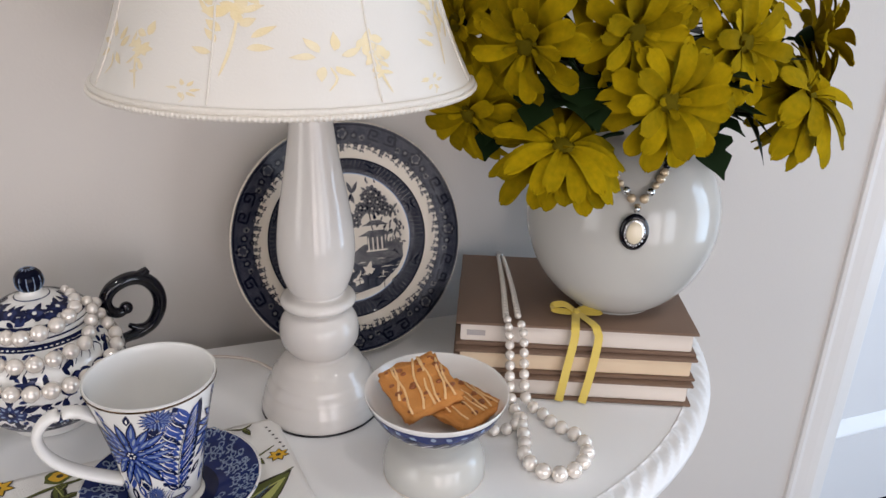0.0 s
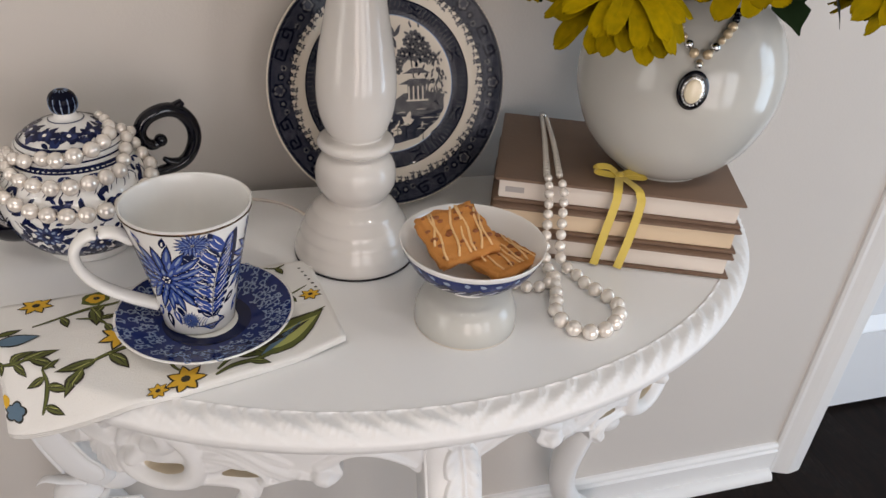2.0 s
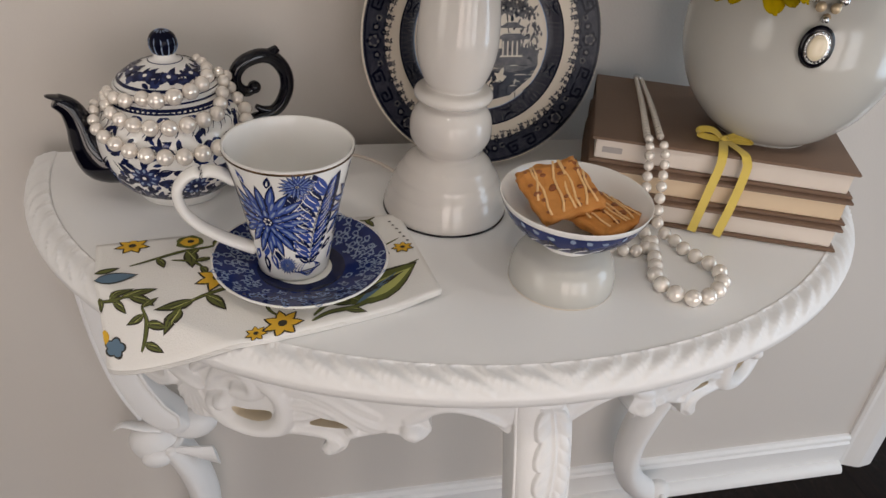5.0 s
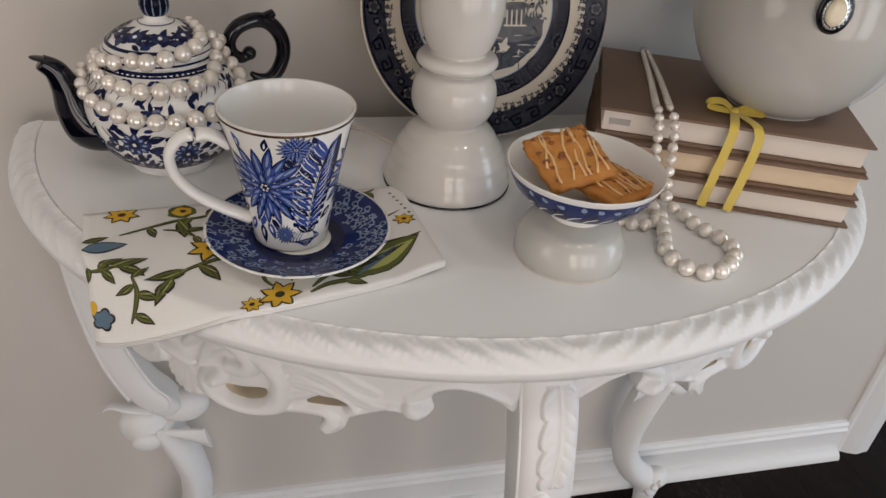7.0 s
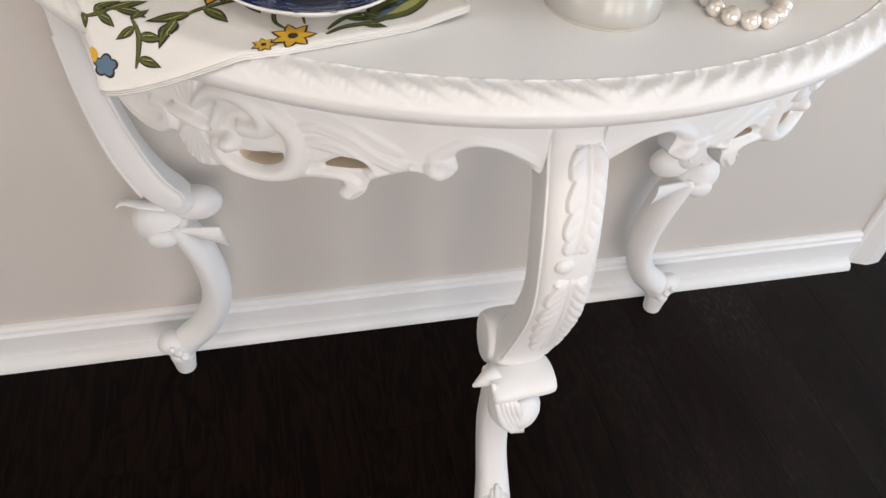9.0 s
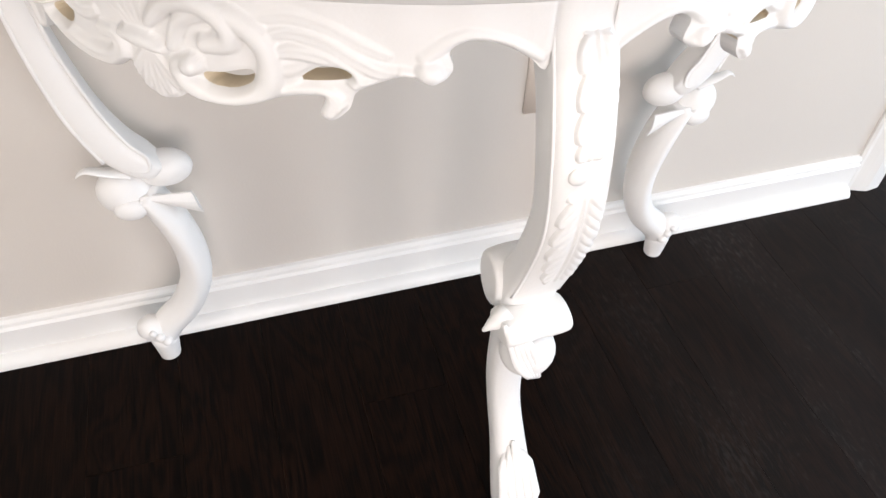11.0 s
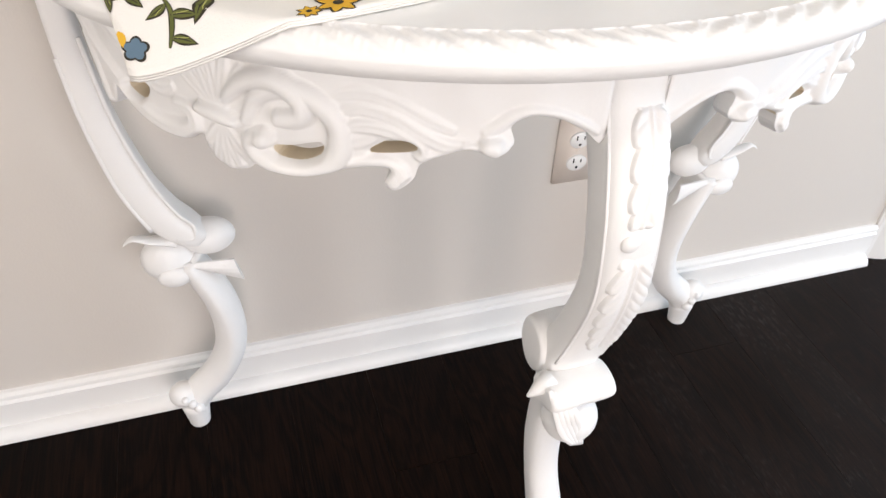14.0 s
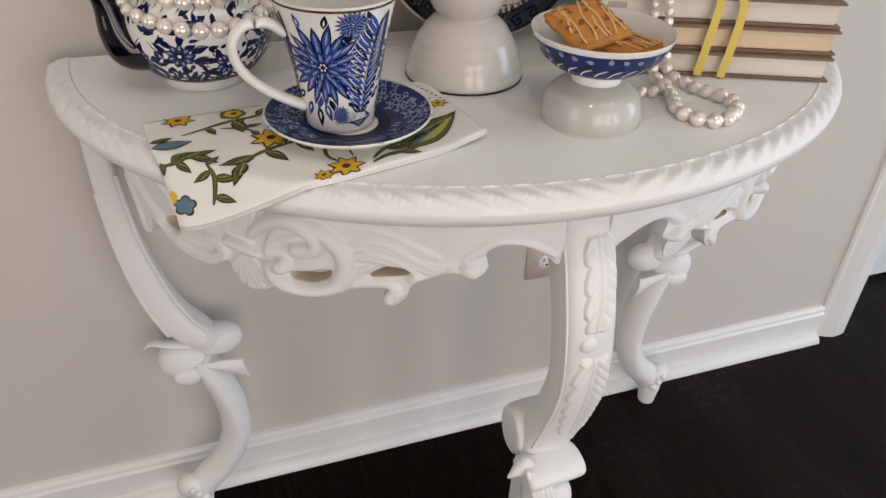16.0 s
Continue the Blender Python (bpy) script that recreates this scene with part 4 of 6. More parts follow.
# ---- teapot ----
tp = thing("teapot", -0.364, -0.128, TOP, "blue and white floral teapot with black spout and handle", "teapot")
TEA = smooth_profile([(0, 0.0), (0.037, 0.0), (0.039, 0.003), (0.0395, 0.009), (0.050, 0.014), (0.062, 0.027), (0.0705, 0.044), (0.0745, 0.062), (0.0725, 0.078), (0.065, 0.093), (0.055, 0.103), (0.0495, 0.107), (0.0480, 0.109), (0.0480, 0.112), (0.044, 0.1135), (0, 0.1135)], 4)
part("body", lathe(TEA, 72), PORCELAIN, tp)
LID = smooth_profile([(0, 0.114), (0.0460, 0.1135), (0.0475, 0.116), (0.045, 0.120), (0.034, 0.128), (0.020, 0.134), (0.011, 0.138), (0.0085, 0.143), (0, 0.143)], 4)
lid = part("lid", lathe(LID, 64), PORCELAIN, tp)
bm = lathe(smooth_profile([(0, 0.139), (0.006, 0.1395), (0.0105, 0.144), (0.0128, 0.151), (0.0115, 0.158), (0.007, 0.1625), (0, 0.164)], 4), 32)
part("knob", bm, INKDARK, lid)
bm = bmesh.new()
for i in range(12):
    a = 2 * math.pi * i / 12
    tube([(0.0128 * math.sin(radians(t)) * math.cos(a), 0.0128 * math.sin(radians(t)) * math.sin(a), 0.1513 + 0.0127 * math.cos(radians(t))) for t in range(16, 150, 13)], 0.0006, 6, bm)
part("knob_ribs", bm, PALEBLUE, lid)
TU = Vector((math.cos(radians(19)), math.sin(radians(19)), 0))


def pot_path(rows, n=6):
    """Rows of (out along the pot's long axis, height)."""
    return smooth_profile([TU * r + Vector((0, 0, z)) for r, z in rows], n)


sp = pot_path(((-0.056, 0.046), (-0.070, 0.048), (-0.079, 0.064), (-0.0825, 0.084), (-0.088, 0.100), (-0.0985, 0.1095)))
wide = smooth_profile([Vector((r, 0)) for r in (0.026, 0.0225, 0.0165, 0.0125, 0.0100, 0.0070)], 6)
spout = part("spout", tube(sp, [w.x for w in wide], 20, None, 1.0, TU.cross(Vector((0, 0, 1)))), BLACK, tp, "glossy black spout")
part("spout_mouth", ball(TU * -0.0945 + Vector((0, 0, 0.1112)), 0.0105, None, 20, 10, (1.2, 0.72, 0.20), Matrix.Rotation(radians(19), 4, "Z") @ Matrix.Rotation(radians(16), 4, "Y")), BLACK, spout)
hp = pot_path(((0.082, 0.097), (0.074, 0.094), (0.065, 0.101), (0.064, 0.113), (0.073, 0.124), (0.090, 0.129), (0.105, 0.124), (0.1155, 0.109), (0.1165, 0.091), (0.108, 0.074), (0.094, 0.066), (0.080, 0.064), (0.068, 0.062)))
part("handle", tube(hp, [0.0050 + 0.0024 * math.sin(math.pi * i / (len(hp) - 1)) for i in range(len(hp))], 14, None, 1.0, TU.cross(Vector((0, 0, 1)))), BLACK, tp, "glossy black scrolled handle")
part("handle_curl", ball(TU * 0.0825 + Vector((0, 0, 0.0975)), 0.0068, None, 16, 10), BLACK, tp)
part("handle_thorn", tube(pot_path(((0.094, 0.127), (0.104, 0.132), (0.109, 0.135))), [0.0065 - 0.00025 * i for i in range(13)], 12), BLACK, tp)
part("handle_thorn", tube(pot_path(((0.100, 0.069), (0.090, 0.072), (0.083, 0.077))), [0.006 - 0.0003 * i for i in range(13)], 12), BLACK, tp)

# ---- napkin ----
nap = thing("napkin", -0.27, -0.30, TOP, "folded white cotton napkin printed with vines and flowers", "napkin")
nap.matrix_world = Matrix()
NC = [Vector((-0.428, -0.240)), Vector((-0.152, -0.208)), Vector((-0.136, -0.346)), Vector((-0.423, -0.374))]


def edge_drop(p):
    """How far a cloth lying at p has gone past the table's edge."""
    q = Vector(((p.x - CX) / RA, (p.y - CY) / RB))
    return (q.length - 0.985) * 0.44


def napkin_point(u, v, lift=0.0):
    a = NC[0].lerp(NC[1], u)
    b = NC[3].lerp(NC[2], u)
    p = a.lerp(b, v)
    p = p + Vector((0.005 * math.sin(math.pi * v) * (1 - u) ** 2, -0.026 * math.sin(math.pi * u ** 0.75) * v * v))
    d = edge_drop(p)
    z = TOP + 0.0058 + 0.0012 * noise.noise((u * 4, v * 3, 1)) + 0.006 * max(0, u - 0.86) / 0.14 * v
    if d > 0:
        over = min(d, 0.07)
        z -= 0.80 * over ** 1.1 * 1.15
        p = p - Vector((p.x - CX, p.y - CY)).normalized() * over * 0.38
    return Vector((p.x, p.y, z + lift))


for lay in range(3):
    bm = bmesh.new()
    top, bot = [], []
    for i in range(49):
        for lst, o in ((top, -0.0018 * lay), (bot, -0.0018 * lay - 0.0012)):
            lst.append([bm.verts.new(napkin_point(i / 48, j / 28, o)) for j in range(29)])
    for i in range(48):
        for j in range(28):
            bm.faces.new((top[i][j], top[i + 1][j], top[i + 1][j + 1], top[i][j + 1]))
            bm.faces.new((bot[i][j], bot[i][j + 1], bot[i + 1][j + 1], bot[i + 1][j]))
    ring = [(i, 0) for i in range(48)] + [(48, j) for j in range(28)] + [(i, 28) for i in range(48, 0, -1)] + [(0, j) for j in range(28, 0, -1)]
    for a, b in zip(ring, ring[1:] + ring[:1]):
        bm.faces.new((top[a[0]][a[1]], top[b[0]][b[1]], bot[b[0]][b[1]], bot[a[0]][a[1]]))
    part("cloth_fold", bm, LINEN, nap)

# ---- saucer and mug ----
saucer = thing("saucer", -0.251, -0.300, TOP + 0.0075, "deep blue patterned saucer under the mug", "saucer")
SAU = smooth_profile([(0, 0.004), (0.030, 0.004), (0.040, 0.0055), (0.055, 0.0105), (0.070, 0.0165), (0.0742, 0.0178), (0.0742, 0.0162), (0.066, 0.0105), (0.045, 0.002), (0.040, 0.0), (0.036, 0.0), (0.034, 0.002), (0, 0.002)], 4)
part("saucer_body", lathe(SAU, 80), PORCELAIN, saucer)
mug = thing("mug", -0.257, -0.292, TOP + 0.0117, "tall flared white mug with cobalt blue floral print", "mug")
MH = 0.1125
MUGO = [(0.0275, 0.0), (0.0298, 0.0025), (0.0305, 0.006), (0.0330, 0.022), (0.0385, 0.055), (0.0448, 0.085), (0.0517, MH)]
part("mug_body", lathe(smooth_profile([(0, 0.003), (0.020, 0.003)] + MUGO + [(0.0516, MH + 0.0008), (0.0497, MH + 0.0004), (0.0430, 0.085), (0.0365, 0.055), (0.031, 0.022), (0.027, 0.010), (0, 0.009)], 5), 80), PORCELAIN, mug)
part("rim_line", lathe([(0.0516, MH - 0.0014), (0.0521, MH - 0.0010), (0.0521, MH + 0.0006), (0.0507, MH + 0.0012)], 80), GILT, mug, "dark gilt line round the rim")
hd = Vector((math.cos(radians(188)), math.sin(radians(188)), 0))
hp = smooth_profile([hd * 0.044 + Vector((0, 0, 0.086)), hd * 0.058 + Vector((0, 0, 0.095)), hd * 0.076 + Vector((0, 0, 0.095)), hd * 0.087 + Vector((0, 0, 0.083)), hd * 0.086 + Vector((0, 0, 0.066)), hd * 0.075 + Vector((0, 0, 0.049)), hd * 0.055 + Vector((0, 0, 0.033)), hd * 0.033 + Vector((0, 0, 0.020))], 6)
part("handle", tube(hp, [0.0080 - 0.0012 * math.sin(math.pi * i / (len(hp) - 1)) for i in range(len(hp))], 14, None, 0.62, hd.cross(Vector((0, 0, 1))).cross(Vector((0, 0, 1)))), PORCELAIN, mug)

# ---- footed bowl with biscuits ----
bowl_base = thing("upturned_cup", -0.021, -0.326, TOP, "pale grey upturned cup used as a stand", "cup")
part("cup_body", lathe(smooth_profile([(0.0455, 0.0), (0.0472, 0.001), (0.0478, 0.007), (0.0466, 0.018), (0.0420, 0.029), (0.0330, 0.0365), (0.0240, 0.0395), (0.0, 0.040)], 5), 64), CELADON, bowl_base)
part("unglazed_edge", lathe([(0.0450, 0.0002), (0.0474, 0.0002), (0.0478, 0.0010), (0.0476, 0.0018)], 64), PLATEWHITE, bowl_base)
bowl = thing("small_bowl", -0.0205, -0.326, TOP + 0.0402, "small blue and white porcelain bowl holding biscuits", "bowl")
BOWLO = [(0.0235, 0.0), (0.0238, 0.008), (0.034, 0.0115), (0.0475, 0.0190), (0.0575, 0.0310), (0.0645, 0.0455)]
BOWLI = [(0.0634, 0.0463), (0.0550, 0.0325), (0.045, 0.0225), (0.032, 0.0160), (0.0, 0.0140)]
part("bowl_body", lathe(smooth_profile([(0, 0.002), (0.019, 0.002), (0.0195, 0)] + BOWLO + BOWLI, 4), 72), PORCELAIN, bowl)


def biscuit(m, seed):
    t = thing("biscuit", 0, 0, 0, "square golden biscuit with icing drizzle and toffee bits", "biscuit", "biscuits in the bowl")
    t.matrix_world = m
    rnd = random.Random(seed)
    bm = box(-0.030, -0.030, -0.0065, 0.030, 0.030, 0.0060, 0.0040, 3)
    bmesh.ops.subdivide_edges(bm, edges=[e for e in bm.edges if e.calc_length() > 0.02], cuts=12, use_grid_fill=True)
    for v in bm.verts:
        v.co += v.co.normalized() * 0.0042 * noise.noise(v.co * 75 + Vector((seed, 0, 0))) + Vector((0, 0, 0.0016 * noise.noise(v.co * 210)))
    part("biscuit_body", bm, COOKIE, t)
    for k in range(9):
        x = -0.038 + 0.0082 * k + 0.002 * math.sin(k * 5.1)
        pts = [Vector((x + (0.014 + 0.006 * math.sin(k * 2.3)) * s / 6 + 0.0016 * math.sin(s * 1.3 + k * 2), -0.027 + 0.054 * s / 6, 0.0066)) for s in range(7)]
        pts = [p for p in pts if abs(p.x) < 0.0275]
        if len(pts) > 2:
            part("icing_line", tube(pts, 0.0011, 6, None, 0.6), ICING, t)
    for k in range(26):
        part("toffee_bit", ball((rnd.uniform(-0.025, 0.025), rnd.uniform(-0.025, 0.025), 0.0058), rnd.uniform(0.0015, 0.0032), None, 8, 6, (1.3, 0.9, 0.5)), TOFFEE, t)


biscuit(pose(0.000, -0.334, TOP + 0.073, 0, 6, 30), 3)
biscuit(pose(-0.034, -0.321, TOP + 0.090, 16, -8, 12), 5)

# ---- books ----
BA = -22.6
bx, by = Vector((math.cos(radians(BA)), math.sin(radians(BA)))), Vector((-math.sin(radians(BA)), math.cos(radians(BA))))


def book(z, th, dx, dy, da, pages):
    c = Vector((0.198, -0.162)) + bx * dx + by * dy
    b = thing("book", c.x, c.y, z, "brown paper-covered hardback book in a stack", "book", "stacked books", rz=BA + da)
    L, W, c0 = 0.130, 0.095, 0.0028
    part("cover_board", box(-L, -W, 0, L, W, c0, 0.0009), COVER, b, smooth=False)
    part("cover_board", box(-L, -W, th - c0, L, W, th, 0.0009), COVER, b, smooth=False)
    part("spine", box(-L, W - 0.003, c0 + 0.0001, L, W, th - c0 - 0.0001, 0.0008), COVER, b, smooth=False)
    part("page_block", box(-L + 0.005, -W + 0.005, c0 + 0.0002, L - 0.005, W - 0.004, th - c0 - 0.0002, 0.001), pages, b, smooth=False)
    return b


book(TOP + 0.0005, 0.0262, 0.001, -0.016, 0.0, PAGES)
book(TOP + 0.0270, 0.0262, 0.003, -0.008, 0.5, PAGES2)
top_book = book(TOP + 0.0535, 0.0275, 0.004, 0.001, -0.4, PAGES)
BT = TOP + 0.081

# ---- vase ----
vase = thing("round_vase", 0.240, -0.193, BT, "round pale grey glazed ceramic vase of flowers", "vase")
VASE = smooth_profile([(0, 0.0), (0.044, 0.0), (0.050, 0.003), (0.068, 0.016), (0.090, 0.042), (0.1045, 0.076), (0.1085, 0.106), (0.104, 0.138), (0.088, 0.170), (0.062, 0.192), (0.045, 0.200), (0.042, 0.205), (0.0425, 0.212), (0.039, 0.213), (0.038, 0.205), (0.05, 0.19), (0.0, 0.186)], 5)
VASE = [Vector((p.x * 0.965, p.y)) for p in VASE]
part("vase_body", lathe(VASE, 80), CELADON, vase)
part("rim", lathe([(0.0385, 0.211), (0.0402, 0.2142), (0.0420, 0.2138), (0.0424, 0.2115)], 64), CELADON, vase)

# ---- printed and painted decoration, as thin shapes laid on each surface ----
def stamp(bm, poly, to, lift):
    """Lays a star-shaped outline on a surface; to maps (u, v, lift) to a place."""
    c = Vector((sum(p[0] for p in poly) / len(poly), sum(p[1] for p in poly) / len(poly)))
    out = [bm.verts.new(to(p[0], p[1], lift)) for p in poly]
    mid = [bm.verts.new(to(c.x + (p[0] - c.x) * 0.5, c.y + (p[1] - c.y) * 0.5, lift)) for p in poly]
    hub = bm.verts.new(to(c.x, c.y, lift))
    n = len(poly)
    for i in range(n):
        j = (i + 1) % n
        bm.faces.new((out[i], out[j], mid[j], mid[i]))
        bm.faces.new((mid[i], mid[j], hub))


def stroke(bm, pts, w, to, lift, taper=True, n=5):
    q = smooth_profile([Vector(p) for p in pts], n)
    m = len(q)
    L, R = [], []
    for i, p in enumerate(q):
        d = q[min(i + 1, m - 1)] - q[max(i - 1, 0)]
        if d.length < 1e-9:
            d = Vector((1, 0))
        d.normalize()
        k = w * ((0.35 + 0.65 * math.sin(math.pi * i / (m - 1))) if taper else 1) / 2
        L.append(bm.verts.new(to(p.x - d.y * k, p.y + d.x * k, lift)))
        R.append(bm.verts.new(to(p.x + d.y * k, p.y - d.x * k, lift)))
    for i in range(m - 1):
        bm.faces.new((L[i], R[i], R[i + 1], L[i + 1]))


def leaf(x, y, ang, ln, wd, n=6, bend=0.0):
    """A pointed leaf from its foot at (x, y)."""
    a = radians(ang)
    c, s = math.cos(a), math.sin(a)
    pts = []
    for k in range(2 * n):
        t = k / n if k <= n else 2 - k / n
        side = 1 if k <= n else -1
        w = wd / 2 * math.sin(math.pi * t ** 0.8) * side
        l = ln * t
        b = bend * ln * t * t
        pts.append((x + l * c - (w + b) * s, y + l * s + (w + b) * c))
    return pts


def disc(x, y, r, n=12, wob=0.0, seed=0):
    return [(x + r * (1 + wob * math.sin(k * 2.4 + seed)) * math.cos(2 * math.pi * k / n), y + r * (1 + wob * math.sin(k * 2.4 + seed)) * math.sin(2 * math.pi * k / n)) for k in range(n)]


def bloom(x, y, r, n=9, rot=0.0):
    """A scalloped flower outline."""
    return [(x + r * (0.72 + 0.28 * abs(math.cos(n * k * math.pi / (n * 6)))) * math.cos(rot + 2 * math.pi * k / (n * 6)), y + r * (0.72 + 0.28 * abs(math.cos(n * k * math.pi / (n * 6)))) * math.sin(rot + 2 * math.pi * k / (n * 6))) for k in range(n * 6)]


class Print:
    """Collects shapes by colour and links each colour as one part."""

    def __init__(self, to):
        self.to, self.b = to, {}

    def bm(self, mat):
        return self.b.setdefault(mat.name, (bmesh.new(), mat))[0]

    def shape(self, mat, poly, lift):
        stamp(self.bm(mat), poly, self.to, lift)

    def line(self, mat, pts, w, lift, taper=True):
        stroke(self.bm(mat), pts, w, self.to, lift, taper)

    def done(self, parent, name="floral_print"):
        for bm, mat in self.b.values():
            tagged(part(name, bm, mat, parent, keep=True), kind="stuff")


def on_lathe(profile, ref):
    """Maps (arc in metres at radius ref, height) on a turned surface."""
    pr = sorted([(p[1], p[0]) for p in profile])

    def to(u, v, lift):
        r = pr[-1][1]
        for (z0, r0), (z1, r1) in zip(pr, pr[1:]):
            if z0 <= v <= z1:
                r = r0 + (r1 - r0) * (v - z0) / max(1e-9, z1 - z0)
                break
        else:
            r = pr[0][1] if v < pr[0][0] else pr[-1][1]
        a = u / ref
        return Vector(((r + lift) * math.cos(a), (r + lift) * math.sin(a), v))
    return to


# mug: large flowers, feathered leaves, small sprigs
MR = 0.042
P = Print(on_lathe([tuple(p) for p in smooth_profile(MUGO, 6)], MR))


def mug_flower(u, v, r, rot=0):
    """A peony: serrated petals in rings, each dark-edged with white veins."""
    for n, start, ln, wd in ((19, 0.34, 0.68, 0.21), (14, 0.20, 0.54, 0.19), (9, 0.05, 0.40, 0.17)):
        for k in range(n):
            a = rot + 360 / n * (k + start)
            c, w = math.cos(radians(a)), math.sin(radians(a))
            x, y, q = u + start * r * c, v + start * r * w, r * (ln + 0.06 * math.sin(k * 2.7))
            up = 0.0002 * (1 - start)
            P.shape(PORCELAIN, leaf(x, y, a, q * 1.03, r * wd * 1.18), 0.00025 + up)
            P.shape(NAVY, leaf(x, y, a, q, r * wd), 0.00032 + up)
            P.shape(COBALT, leaf(x + 0.08 * q * c, y + 0.08 * q * w, a, q * 0.80, r * wd * 0.70), 0.00038 + up)
            P.line(PALEBLUE, [(x + 0.30 * q * c, y + 0.30 * q * w), (x + 0.5 * q * c, y + 0.5 * q * w), (x + 0.72 * q * c, y + 0.72 * q * w)], r * 0.05, 0.00044 + up)
    P.shape(NAVY, disc(u, v, r * 0.13, 12), 0.0007)
    for k in range(6):
        P.shape(PORCELAIN, disc(u + 0.075 * r * math.cos(k * 1.05), v + 0.075 * r * math.sin(k * 1.05), r * 0.026, 6), 0.00078)


def mug_feather(u, v, h, lean):
    """A tall paisley leaf: a fringe of dark pointed tips round fine slanting strokes."""
    def mid(t):
        return u + lean * h * t * t, v + h * t
    for side in (-1, 1):
        for k in range(15):
            t = 0.02 + 0.92 * k / 15
            x, y = mid(t)
            reach = h * (0.36 * math.sin(math.pi * (0.12 + 0.8 * t)) ** 0.8) * (1.1 if side < 0 else 0.85)
            a = 90 - side * (58 - 22 * t)
            P.shape(PALEBLUE, leaf(x, y, a, reach * 1.04, h * 0.078, bend=0.15 * side), 0.00028)
            P.shape(COBALT if k % 3 else NAVY, leaf(x, y, a, reach, h * 0.074, bend=0.15 * side), 0.00036)
            c, w = math.cos(radians(a)), math.sin(radians(a))
            P.line(PORCELAIN, [(x + 0.2 * reach * c, y + 0.2 * reach * w), (x + 0.5 * reach * c, y + 0.5 * reach * w), (x + 0.72 * reach * c - side * 0.06 * reach * w, y + 0.72 * reach * w + side * 0.06 * reach * c)], h * 0.009, 0.0005)
            P.shape(NAVY, leaf(x + 0.80 * reach * c, y + 0.80 * reach * w, a + 20 * side, reach * 0.36, h * 0.05), 0.00045)
    P.line(NAVY, [mid(t / 6) for t in range(7)], 0.0020, 0.0006)
    P.line(PORCELAIN, [mid(0.1 + t / 8) for t in range(6)], 0.0006, 0.0007)
    for k in range(4):
        P.line(NAVY if k % 2 else COBALT, [(u - 0.003 - 0.003 * k, v + 0.004), (u - 0.009 - 0.003 * k, v - 0.006), (u - 0.001, v - 0.012 + 0.002 * k), (u + 0.008 + 0.002 * k, v - 0.005), (u + 0.005, v + 0.002)], 0.0013, 0.0004)


for k in range(3):
    o = MR * radians(242 + 120 * k)
    mug_flower(o, 0.064, 0.037, 15)
    mug_feather(o + 0.036, 0.018, 0.084, 0.16)
    mug_flower(o + 0.024, 0.101, 0.0125, 40)
    mug_flower(o + 0.013, 0.019, 0.010, 10)
    P.line(NAVY, [(o - 0.004, 0.036), (o - 0.001, 0.024), (o + 0.004, 0.014)], 0.0018, 0.0003)
    P.shape(COBALT, leaf(o - 0.005, 0.040, 250, 0.018, 0.008), 0.0003)
    P.shape(NAVY, leaf(o + 0.002, 0.034, 300, 0.014, 0.006), 0.0003)
    P.shape(COBALT, leaf(o + 0.046, 0.088, 120, 0.018, 0.009), 0.0003)
    for q, (du, dv, a, l) in enumerate(((-0.018, 0.030, 240, 0.018), (-0.010, 0.026, 270, 0.020), (-0.002, 0.030, 285, 0.018), (-0.026, 0.038, 215, 0.016), (0.020, 0.040, 320, 0.014), (0.004, 0.098, 80, 0.012), (-0.014, 0.097, 110, 0.012))):
        P.shape(NAVY if q % 2 else COBALT, leaf(o + du, dv, a, l, l * 0.42), 0.0003)
        P.shape(PORCELAIN, leaf(o + du + 0.2 * l * math.cos(radians(a)), dv + 0.2 * l * math.sin(radians(a)), a, l * 0.45, l * 0.12), 0.0005)
P.done(mug)
part("foot_band", lathe([(0.0290, 0.0012), (0.0302, 0.0015), (0.0304, 0.003)], 64), PORCELAIN, mug)

# saucer: dark blue ground with pale vine
sau_top = [tuple(p) for p in smooth_profile([(0.0, 0.004), (0.030, 0.004), (0.040, 0.0055), (0.055, 0.0105), (0.070, 0.0165), (0.0742, 0.0178)], 6)]


def flat_map(table):
    def to(u, v, lift):
        r = math.hypot(u, v)
        z = table[-1][1]
        for (r0, z0), (r1, z1) in zip(table, table[1:]):
            if r0 <= r <= r1:
                z = z0 + (z1 - z0) * (r - r0) / max(1e-9, r1 - r0)
                break
        return Vector((u, v, z + lift))
    return to


P = Print(flat_map(sau_top))


def ring_band(P, mat, r0, r1, lift, n=96, rows=4):
    bm = P.bm(mat)
    g = [[bm.verts.new(P.to((r0 + (r1 - r0) * j / rows) * math.cos(2 * math.pi * i / n), (r0 + (r1 - r0) * j / rows) * math.sin(2 * math.pi * i / n), lift)) for j in range(rows + 1)] for i in range(n)]
    for i in range(n):
        for j in range(rows):
            bm.faces.new((g[i][j], g[(i + 1) % n][j], g[(i + 1) % n][j + 1], g[i][j + 1]))


